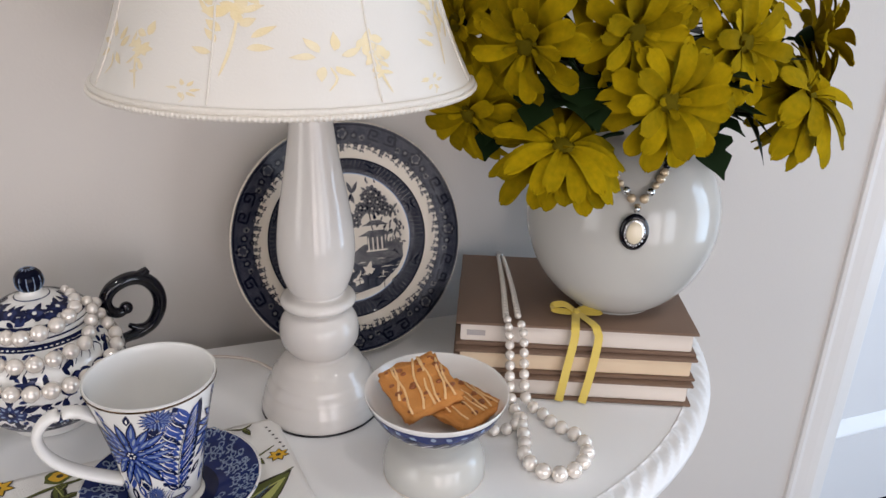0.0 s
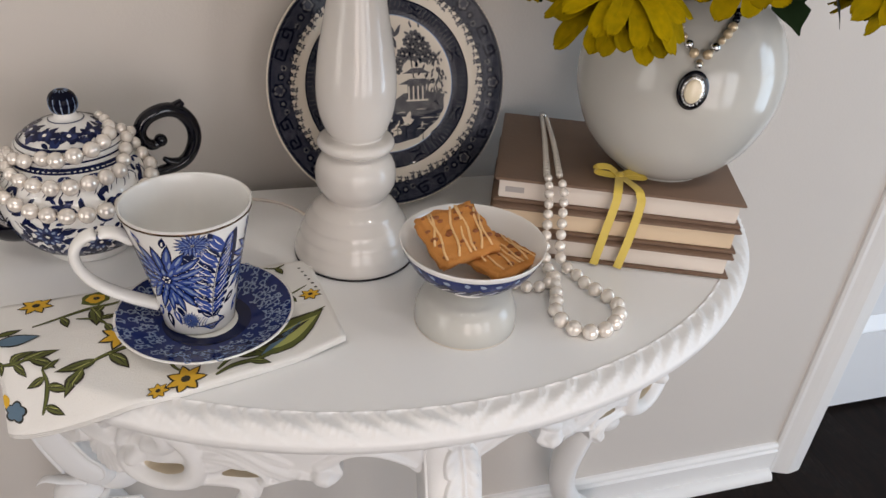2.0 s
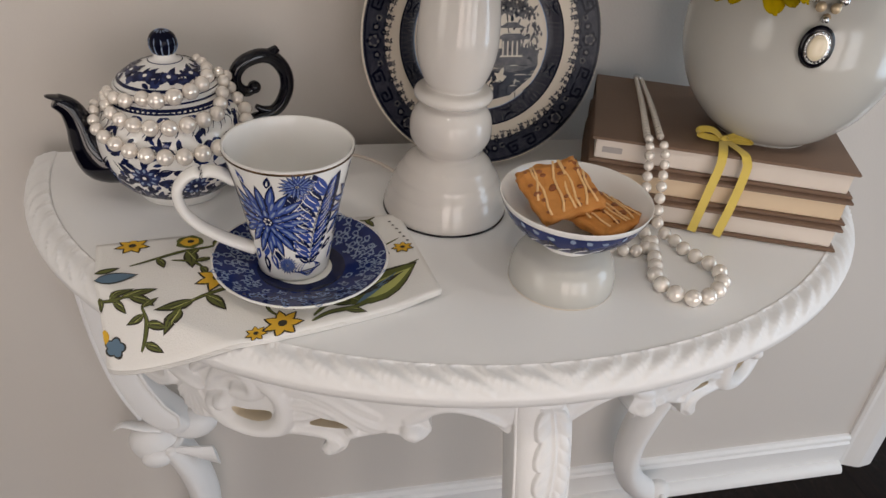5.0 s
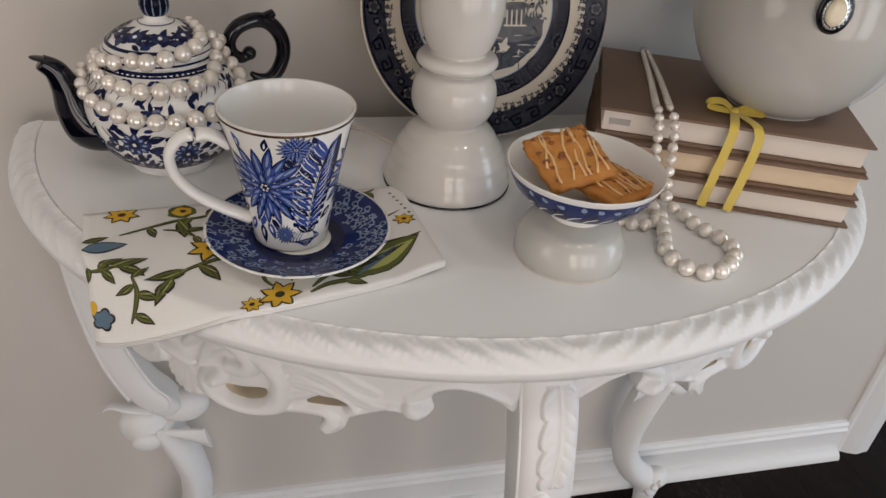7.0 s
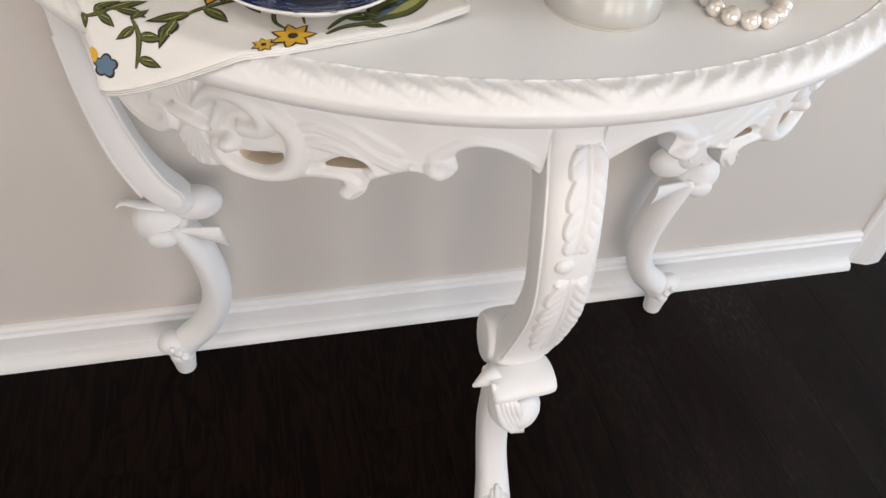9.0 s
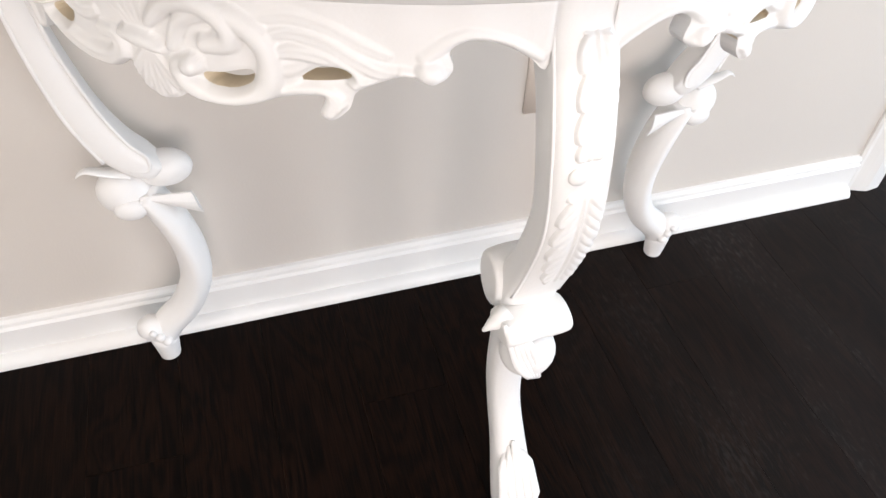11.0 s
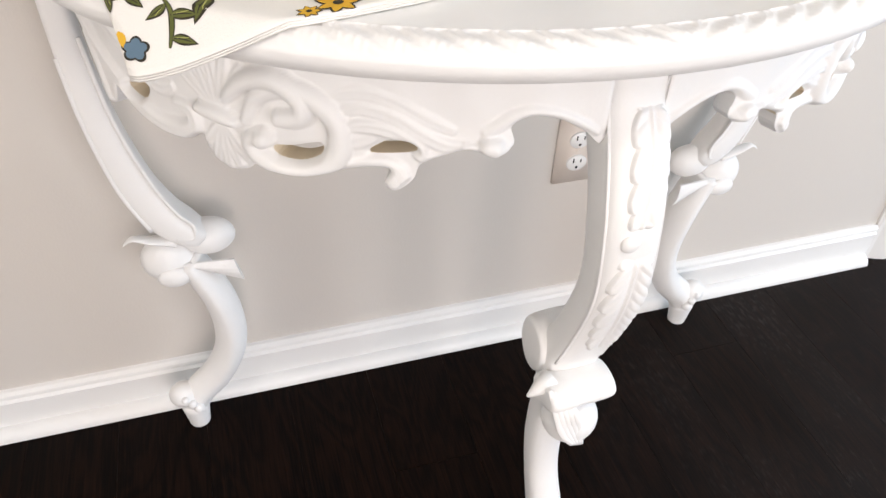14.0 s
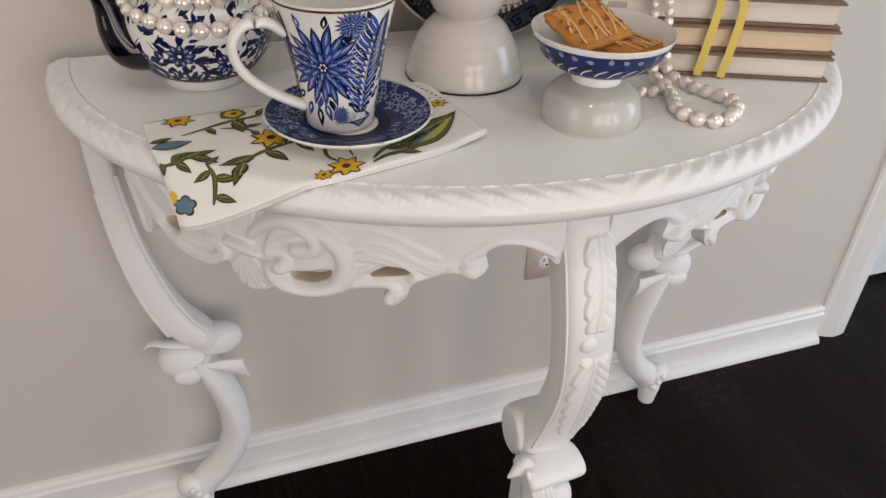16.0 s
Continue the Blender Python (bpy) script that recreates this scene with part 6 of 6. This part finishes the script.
P.shape(P_BLUE, leaf(0.119, 0.042, 70, 0.026, 0.014), 0.0007)
vine([(0.170, 0.156), (0.184, 0.150), (0.204, 0.150), (0.226, 0.146)], [(0.196, 0.150, 20, 0.016)], 0.0042)
vine([(0.226, 0.004), (0.240, 0.010), (0.250, 0.004)], [(0.24, 0.009, 60, 0.014)], 0.0025)
P.done(nap)

# lamp shade print
SV = 0.27
P = Print(lambda u, v, l: shade_point(u / 0.14, max(0.0, v / SV)) + Vector((math.cos(u / 0.14) * (l + 0.0002), math.sin(u / 0.14) * (l + 0.0002), 0)))


def sprig(ang, v, s, flip=1):
    """A loose painted spray: a blown rose of overlapping petals over trailing leaves."""
    u = 0.14 * radians(ang)
    r = random.Random(int(ang * 7 + v * 1000))
    P.line(SHADEPRINT, [(u + 0.004 * s * flip, v + 0.010 * s), (u, v - 0.016 * s), (u - 0.005 * s * flip, v - 0.040 * s)], 0.0022 * s, 0.00015)
    for k in range(7):
        a = r.uniform(0, 360)
        P.shape(SHADEPRINT, leaf(u + r.uniform(-0.010, 0.010) * s, v + r.uniform(0.004, 0.026) * s, a, r.uniform(0.010, 0.018) * s, r.uniform(0.005, 0.009) * s, bend=r.uniform(-0.3, 0.3)), 0.0002)
    for k in range(9):
        side = 1 if k % 2 else -1
        y = v - 0.004 * s * k + 0.012 * s
        a = 90 - side * r.uniform(25, 85) * flip
        P.shape(SHADEPRINT, leaf(u + side * r.uniform(0.003, 0.012) * s, y, a, r.uniform(0.009, 0.017) * s, r.uniform(0.003, 0.006) * s, bend=r.uniform(-0.3, 0.3)), 0.0002)


def leaf_cross(ang, v, s):
    """Four to six leaves in a scattered ring."""
    u = 0.14 * radians(ang)
    r = random.Random(int(ang * 3 + v * 900))
    for k in range(6):
        a = 60 * k + r.uniform(-18, 18)
        c, w = math.cos(radians(a)), math.sin(radians(a))
        P.shape(SHADEPRINT, leaf(u + 0.008 * s * c, v + 0.008 * s * w, a + r.uniform(-25, 25), 0.015 * s, 0.0065 * s, bend=0.25), 0.0002)
    P.line(SHADEPRINT, [(u, v - 0.008 * s), (u + 0.003 * s, v - 0.02 * s), (u - 0.002 * s, v - 0.032 * s)], 0.0016 * s, 0.00015)


for k in range(5):
    o = 72 * k
    sprig(246 + o, 0.110, 1.25)
    leaf_cross(273 + o, 0.080, 1.15)
    sprig(216 + o, 0.075, 1.0, -1)
    leaf_cross(234 + o, 0.042, 0.55)
    sprig(270 + o, 0.180, 0.9, -1)
    leaf_cross(238 + o, 0.185, 1.0)
P.done(shade, "gold_floral_print")
bm = bmesh.new()
for k in range(8):
    a = radians(241 + 45 * k)
    tube([shade_point(a, v / 12) * 1.001 for v in range(1, 13)], 0.0009, 6, bm)
part("gore_seam", bm, BRAID, shade)

# ---- pearls ----
def pearl_mesh(r):
    me = bpy.data.meshes.new("pearl")
    b = ball((0, 0, 0), r, None, 16, 10)
    for f in b.faces:
        f.smooth = True
    b.to_mesh(me)
    b.free()
    me.materials.append(PEARL)
    return me


PEARLS = {}


def strand(parent, pts, size, name="pearl", step=2.05):
    """Pearls set along a curve; size gives the radius from the share of the length."""
    q = smooth_profile([Vector(p) for p in pts], 24)
    d = [0.0]
    for a, b in zip(q, q[1:]):
        d.append(d[-1] + (b - a).length)
    s = 0.0
    i = 0
    while s < d[-1]:
        while d[i + 1] < s:
            i += 1
        p = q[i].lerp(q[i + 1], (s - d[i]) / max(1e-9, d[i + 1] - d[i]))
        r = round(size(s / d[-1]), 4)
        if r not in PEARLS:
            PEARLS[r] = pearl_mesh(r)
        o = new(name, PEARLS[r])
        o.parent = parent
        o.location = p
        s += r * step
    part("thread", tube(q[::6], 0.0006, 6), LINEN, parent)


def around(a, v, out):
    pr = sorted([(p[1], p[0]) for p in TEA if p[1] > 0.006] + [(p[1], p[0]) for p in LID if p[1] > 0.116])
    r = 0.04
    for (z0, r0), (z1, r1) in zip(pr, pr[1:]):
        if z0 <= v <= z1 and z1 > z0:
            r = r0 + (r1 - r0) * (v - z0) / (z1 - z0)
    return Vector((-0.364 + (r + out) * math.cos(radians(a)), -0.128 + (r + out) * math.sin(radians(a)), TOP + v))


neck1 = thing("pearl_necklace", 0, 0, 0, "cream pearl necklace wound round the teapot", "necklace")
strand(neck1, [around(a, v, 0.0065) for a, v in ((20, 0.133), (0, 0.131), (340, 0.128), (322, 0.125), (304, 0.122), (286, 0.120), (268, 0.117), (250, 0.115), (230, 0.113), (210, 0.112), (190, 0.111))], lambda t: 0.0045 + 0.0034 * math.sin(math.pi * min(1, t * 1.05)) ** 0.8)
strand(neck1, [around(a, v, 0.0068) for a, v in ((356, 0.124), (345, 0.118), (332, 0.108), (316, 0.101), (298, 0.099), (278, 0.097), (258, 0.097), (240, 0.099), (220, 0.102), (202, 0.106), (188, 0.106))], lambda t: 0.0040 + 0.0038 * math.sin(math.pi * min(1, 0.1 + t * 0.9)) ** 0.8)
strand(neck1, [around(a, v, 0.0068) for a, v in ((4, 0.118), (356, 0.106), (345, 0.092), (330, 0.083), (312, 0.077), (292, 0.074), (272, 0.074), (252, 0.077), (232, 0.083), (214, 0.088), (198, 0.097), (186, 0.099))], lambda t: 0.0040 + 0.0040 * math.sin(math.pi * min(1, 0.1 + t * 0.9)) ** 0.8)

neck2 = thing("pearl_necklace", 0, 0, 0, "long pearl necklace draped over the books onto the table", "necklace")
bz = BT + 0.0035
left = [(0.158, -0.052, bz), (0.130, -0.130, bz), (0.098, -0.212, bz + 0.001)]
strand(neck2, left, lambda t: 0.0027 + 0.0014 * t)
strand(neck2, [(0.164, -0.052, bz), (0.140, -0.132, bz), (0.110, -0.218, bz + 0.001)], lambda t: 0.0027 + 0.0014 * t)
strand(neck2, [(0.097, -0.218, bz + 0.001), (0.094, -0.231, bz - 0.008), (0.090, -0.246, bz - 0.035), (0.087, -0.258, TOP + 0.018), (0.086, -0.276, TOP + 0.007), (0.082, -0.300, TOP + 0.007), (0.074, -0.322, TOP + 0.007), (0.065, -0.343, TOP + 0.007), (0.068, -0.362, TOP + 0.007), (0.080, -0.375, TOP + 0.007), (0.099, -0.376, TOP + 0.007),
               (0.119, -0.363, TOP + 0.007), (0.130, -0.345, TOP + 0.007), (0.127, -0.325, TOP + 0.007), (0.116, -0.306, TOP + 0.007), (0.112, -0.284, TOP + 0.007), (0.106, -0.272, TOP + 0.009), (0.102, -0.262, TOP + 0.018), (0.104, -0.251, bz - 0.035), (0.108, -0.237, bz - 0.008), (0.109, -0.224, bz + 0.001)],
       lambda t: 0.0046 + 0.0032 * math.sin(math.pi * t) ** 1.2)
strand(neck2, [(0.088, -0.286, TOP + 0.007), (0.070, -0.298, TOP + 0.007), (0.052, -0.296, TOP + 0.007), (0.036, -0.282, TOP + 0.006)], lambda t: 0.0066 - 0.001 * t)
part("clasp", ball((0.161, -0.048, bz + 0.001), 0.0045, None, 12, 8, (1.0, 1.6, 0.8)), SILVER, neck2)

bracelet = thing("bead_bracelet", 0, 0, 0, "fine silver bead chain lying behind the bowl", "bracelet")
GREY = node_mat("silver_bead", (0.55, 0.54, 0.52), 0.2, metal=0.8)
for i in range(16):
    o = part("bead", ball((0.012 + 0.0030 * i, -0.215 + 0.0042 * i * (1 - i / 60), TOP + 0.0022 + 0.0012 * max(0, i - 6)), 0.0021, None, 10, 6), GREY, bracelet)

# ---- ribbon round the books ----
rib = thing("ribbon", 0.198, -0.162, TOP, "bright yellow ribbon tied in a bow round the books", "ribbon", rz=BA)


def band(pts, w, across):
    bm = bmesh.new()
    q = smooth_profile([Vector(p) for p in pts], 6)
    ax = Vector(across)
    g = []
    for i, p in enumerate(q):
        d = (q[min(i + 1, len(q) - 1)] - q[max(i - 1, 0)]).normalized()
        s = (ax - d * ax.dot(d)).normalized()
        n = d.cross(s) * 0.0003
        g.append([bm.verts.new(p + s * w / 2 + n), bm.verts.new(p - s * w / 2 + n), bm.verts.new(p - s * w / 2 - n), bm.verts.new(p + s * w / 2 - n)])
    for a, b in zip(g, g[1:]):
        for k in range(4):
            bm.faces.new((a[k], a[(k + 1) % 4], b[(k + 1) % 4], b[k]))
    return bm


fy, tz = -0.0975, BT - TOP
def from_world(x, y, z):
    q = Matrix.Rotation(radians(-BA), 4, "Z") @ Vector((x - 0.198, y + 0.162, 0))
    return Vector((q.x, q.y, z - TOP))


KN = from_world(0.178, -0.222, BT + 0.004)
part("tail", band([KN, (0.0017, -0.088, tz + 0.003), (0.001, -0.0965, tz - 0.002), (0.0005, -0.099, tz - 0.012), (-0.006, -0.108, 0.036), (-0.0125, -0.1175, 0.004)], 0.0088, (1, 0, 0)), RIBBON, rib, smooth=False)
part("tail", band([KN, (0.0205, -0.088, tz + 0.003), (0.0245, -0.0965, tz - 0.002), (0.026, -0.099, tz - 0.012), (0.0205, -0.108, 0.036), (0.0125, -0.1175, 0.003)], 0.0088, (1, 0, 0)), RIBBON, rib, smooth=False)
for side, rise in ((-1, 0.007), (1, 0.004)):
    part("bow_loop", band([KN, KN + Vector((side * 0.012, 0.003, rise)), KN + Vector((side * 0.024, 0.001, rise)), KN + Vector((side * 0.026, -0.001, rise * 0.4)), KN + Vector((side * 0.014, -0.002, 0.001)), KN], 0.0080, (0.2 * side, 1, 0.5)), RIBBON, rib, smooth=False)
part("knot", ball(tuple(KN), 0.005, None, 14, 8, (1, 0.9, 0.8)), RIBBON, rib)
part("page_label", box(-0.118, -0.0912, 0.0105, -0.098, -0.0904, 0.0165), node_mat("grey_label", (0.42, 0.38, 0.36), 0.7), top_book, "small grey sticker on the page edges", smooth=False)

# ---- necklace with pendant on the vase ----
VX, VY = vase.matrix_world.translation.x, vase.matrix_world.translation.y
pend = thing("pendant_necklace", 0, 0, 0, "beaded necklace with an oval cameo pendant on the vase", "necklace")


def on_vase(a, z, out):
    pr = [(p[1], p[0]) for p in VASE][:70]
    r = 0.05
    for (z0, r0), (z1, r1) in zip(pr, pr[1:]):
        if z0 <= z <= z1:
            r = r0 + (r1 - r0) * (z - z0) / max(1e-9, z1 - z0)
    return Vector((VX + (r + out) * math.cos(radians(a)), VY + (r + out) * math.sin(radians(a)), BT + z))


GOLDBEAD = node_mat("champagne_bead", (0.66, 0.52, 0.34), 0.2, metal=0.35, coat=0.6)
for side, a1 in ((0, 219), (1, 268)):
    for k in range(8):
        t = k / 7
        a = 244 + (a1 - 244) * t
        p = on_vase(a, 0.146 + 0.040 * t ** 0.85, 0.0045)
        part("bead", ball(p, 0.0046 if k % 3 else 0.0036, None, 14, 8), BLACK if (side and k > 5) else (SILVER if k % 4 == 2 else GOLDBEAD), pend)
n = on_vase(243.5, 0.122, 0.003)
face = pose(n.x, n.y, n.z, 90 - 4, 0, 243.5 + 90)
def oval(rx, rz, d, mat, name, lab=""):
    bm = lathe(smooth_profile([(0, 0), (1, 0), (1, 0.5), (0.85, 0.9), (0.0, 1.0)], 3), 32)
    bm.transform(face @ Matrix.Diagonal((rx, rz, d, 1)))
    part(name, bm, mat, pend, lab)
oval(0.0132, 0.0172, 0.003, BLACK, "pendant_rim", "black oval rim")
oval(0.0104, 0.0142, 0.0048, SILVER, "crystal_ring", "silver crystal ring")
oval(0.0080, 0.0115, 0.0068, CAMEO, "cabochon", "ivory oval stone")
part("bail", tube([on_vase(243.7, 0.142, 0.005), on_vase(243.7, 0.147, 0.006)], 0.0028, 10), SILVER, pend)
for k in range(20):
    a = 2 * math.pi * k / 20
    part("crystal", ball(face @ Vector((0.0096 * math.cos(a), 0.0132 * math.sin(a), 0.0045)), 0.0010, None, 8, 6), SILVER, pend)

# ---- flowers ----
bouquet_centre = Vector((VX, VY, 1.06))


def petal_mesh(name, ln, wd, droop, cup, seed):
    """A broad spoon-shaped petal with a scalloped round tip and soft lengthwise folds."""
    bm = bmesh.new()
    R, C = 14, 9
    g = []
    for i in range(R):
        t = 1 - (1 - i / (R - 1)) ** 1.6
        body = 0.36 + 0.64 * math.sin(math.pi * 0.5 * min(1, t / 0.78)) ** 1.2
        end = math.sqrt(max(0.0, 1 - max(0.0, (t - 0.83) / 0.172) ** 2.4))
        w = wd * body * (0.14 + 0.86 * end)
        row = []
        for j in range(C):
            q = (j / (C - 1)) * 2 - 1
            tip = t * ln * (1 - 0.03 * q * q * t ** 3 + 0.018 * math.cos(3 * math.pi * q + seed) * t ** 5)
            z = cup * math.sin(t * 2.2) * ln - droop * t * t * ln + 0.16 * wd * q * q * (1 - 0.5 * t) - 0.035 * wd * math.cos(4 * math.pi * q) * t
            row.append(bm.verts.new((tip, q * w / 2, z + 0.055 * ln * t * noise.noise((t * 2.2, q * 0.9, seed * 3)))))
        g.append(row)
    for a, b in zip(g, g[1:]):
        for j in range(C - 1):
            bm.faces.new((a[j], a[j + 1], b[j + 1], b[j]))
    for f in bm.faces:
        f.smooth = True
    me = bpy.data.meshes.new(name)
    bm.to_mesh(me)
    bm.free()
    me.materials.append(PETAL)
    return me


PET = [petal_mesh("petal", 0.98, 0.37, 0.10 + 0.07 * k, 0.12 + 0.03 * k, k) for k in range(4)]
PETB = [petal_mesh("petal", 0.98, 0.40, 0.55 + 0.15 * k, 0.08, k + 9) for k in range(3)]


def flower(c, normal, r, seed, droop=False):
    rnd = random.Random(seed)
    f = thing("artificial_flower", 0, 0, 0, "yellow-green artificial daisy with broad notched petals in the vase", "flower", "flowers in the vase")
    turn = Vector(normal).normalized().to_track_quat("Z", "Y").to_matrix().to_4x4()
    m = Matrix.Translation(c) @ turn
    f.matrix_world = m
    for lay, (n, k, dz, tilt) in enumerate(((14, 1.0, -0.004, -10), (11, 0.86, 0.003, -32), (4, 0.34, 0.006, -55))):
        n += 5 if droop and lay < 2 else 0
        for i in range(n):
            a = 360 * (i + 0.5 * lay) / n + rnd.uniform(-6, 6)
            o = new("petal", rnd.choice(PETB if droop and lay < 2 else PET))
            o.parent = f
            s = 0.87 * r * k * rnd.uniform(0.88, 1.06)
            o.matrix_local = pose(0, 0, dz, 0, 0, a) @ pose(0.006, 0, 0, rnd.uniform(-14, 14), tilt + rnd.uniform(-14, 14), 0) @ Matrix.Diagonal((s, s, s, 1))
    part("flower_heart", ball((0, 0, 0.006), 0.012 * r / 0.065, None, 16, 8, (1, 1, 0.42)), FLOWERHEART, f)
    part("calyx", lathe(smooth_profile([(0, -0.020), (0.004, -0.020), (0.010, -0.012), (0.012, -0.004), (0, -0.003)], 3), 16), LEAF, f)
    root = m.inverted() @ Vector((VX + rnd.uniform(-0.02, 0.02), VY + rnd.uniform(-0.02, 0.02), BT + 0.20))
    midp = m.inverted() @ ((Vector(c) + bouquet_centre) / 2 + Vector((0, 0, -0.005)))
    part("stem", tube(smooth_profile([Vector((0, 0, -0.018)), Vector((0, 0, -0.04)), midp, root], 5), 0.0022, 8), LEAF, f)


for i, (c, nrm, r, dr) in enumerate((
        ((0.156, -0.300, 1.165), (-0.15, -0.9, -0.25), 0.060, False),
        ((0.186, -0.318, 1.106), (-0.20, -0.95, 0.18), 0.066, False),
        ((0.100, -0.296, 1.062), (-0.12, -0.50, 0.85), 0.060, True),
        ((0.070, -0.280, 1.152), (-0.75, -0.50, -0.35), 0.058, False),
        ((0.394, -0.262, 1.092), (0.35, -0.60, 0.60), 0.074, True),
        ((0.282, -0.285, 1.150), (0.15, -0.95, 0.15), 0.062, False),
        ((0.452, -0.205, 1.145), (0.80, -0.45, 0.20), 0.064, False),
        ((0.040, -0.195, 1.160), (-0.95, -0.25, 0.10), 0.052, False),
        ((0.052, -0.205, 1.080), (-0.80, -0.45, -0.35), 0.058, True),
        ((0.120, -0.235, 1.205), (-0.20, -0.75, 0.55), 0.060, False),
        ((0.095, -0.175, 1.195), (-0.60, -0.40, 0.60), 0.058, False),
        ((0.330, -0.115, 1.035), (0.55, 0.10, -0.10), 0.055, True),
        ((0.360, -0.200, 1.190), (0.35, -0.65, 0.60), 0.066, False),
        ((0.225, -0.270, 1.205), (0.0, -0.80, 0.55), 0.064, False),
        ((0.446, -0.205, 1.080), (0.85, -0.40, -0.20), 0.062, True))):
    flower(c, nrm, r, 20 + i, dr)


def big_leaf(c, d, ln, seed):
    o = thing("leaf_sprig", 0, 0, 0, "dark green artificial leaf among the flowers", "leaf", "leaves in the vase")
    q = Vector(d).normalized().to_track_quat("X", "Z").to_matrix().to_4x4()
    o.matrix_world = Matrix.Translation(c) @ q
    rnd = random.Random(seed)
    bm = bmesh.new()
    g = []
    for i in range(13):
        t = i / 12
        w = ln * 0.34 * math.sin(math.pi * t ** 0.75) * (1 + 0.28 * math.sin(t * 26)) + 0.001
        g.append([bm.verts.new((t * ln, s * w, -0.25 * ln * t * t + 0.12 * w * abs(s) + 0.02 * ln * noise.noise((t * 4, s, seed)))) for s in (-1, -0.5, 0, 0.5, 1)])
    for a, b in zip(g, g[1:]):
        for j in range(4):
            bm.faces.new((a[j], a[j + 1], b[j + 1], b[j]))
    part("leaf_blade", bm, LEAF, o)
    part("leaf_stalk", tube([(0.05 * ln, 0, 0.001), (-0.2 * ln, 0, 0.0), (-0.55 * ln, 0, -0.012)], 0.0018, 8), LEAF, o)


rl = random.Random(77)
for i in range(44):
    a = rl.uniform(170, 372)
    d = Vector((math.cos(radians(a)), math.sin(radians(a)), rl.uniform(-0.30, 0.55)))
    c = Vector((VX, VY, 1.085)) + Vector((d.x * rl.uniform(0.03, 0.10), d.y * rl.uniform(0.03, 0.075), rl.uniform(-0.015, 0.075)))
    big_leaf(c, d, rl.uniform(0.055, 0.085), i)
for c, d in (((0.125, -0.265, 1.125), (-0.1, -0.9, -0.35)), ((0.135, -0.26, 1.105), (-0.4, -0.8, 0.1)), ((0.11, -0.255, 1.115), (-0.6, -0.6, -0.2)), ((0.255, -0.25, 1.105), (0.5, -0.8, 0.0)), ((0.30, -0.24, 1.095), (0.7, -0.6, -0.3)), ((0.24, -0.27, 1.12), (0.2, -0.9, 0.3)), ((0.355, -0.215, 1.075), (0.55, -0.5, -0.75)), ((0.10, -0.22, 1.105), (-0.8, -0.3, -0.5)), ((0.145, -0.25, 1.12), (-0.3, -0.8, -0.3)), ((0.20, -0.24, 1.09), (0.3, -0.9, -0.2)), ((0.085, -0.215, 1.10), (-0.6, -0.4, -0.7))):
    big_leaf(Vector(c), Vector(d), 0.07, int(c[0] * 1000))

# ---- lamp cord ----
cord = thing("lamp_cord", 0, 0, 0, "thin pale lamp cord lying along the back of the table", "cord")
part("cable", tube(smooth_profile([(-0.13, -0.132, TOP + 0.002), (-0.16, -0.085, TOP + 0.002), (-0.20, -0.062, TOP + 0.002), (-0.27, -0.05, TOP + 0.002)], 6), 0.0018, 8), OUTLET, cord)

# ---- recessed ceiling lights ----
for x, y in ((-0.60, -1.20), (0.10, -1.35), (0.80, -1.20)):
    dl = thing("ceiling_light", x, y, H, "small recessed ceiling light", "ceiling light", "ceiling lights")
    part("trim_ring", lathe([(0.035, -0.001), (0.05, -0.004), (0.052, 0.0)], 32), TRIM, dl)
    s = bpy.data.lights.new("downlight", "AREA")
    s.shape, s.size, s.energy, s.color = "DISK", 0.08, 4.0, (1.0, 0.93, 0.84)
    o = new("downlight", s)
    o.location = (x, y, H - 0.006)

# ---- floor boards, laid towards the wall ----
PW = 0.1305
bmf = box(0.00015, -0.5, -0.004, PW - 0.00015, 0.5, 0.0, 0.0002, 1)
mef = bpy.data.meshes.new("floor_board")
bmf.to_mesh(mef)
bmf.free()
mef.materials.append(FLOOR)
rf = random.Random(5)
x = 0.315 - PW * 20
while x < XE - PW:
    y = YS
    ln = rf.uniform(0.3, 1.9)
    while y < 0.13:
        y1 = min(y + ln, 0.30)
        o = new("floor_board", mef)
        o.parent = floor
        o.location = (x, (y + y1) / 2, 0.0)
        o.scale = (1, y1 - y - 0.0006, 1)
        y = y1
        ln = rf.uniform(1.1, 1.9)
    x += PW
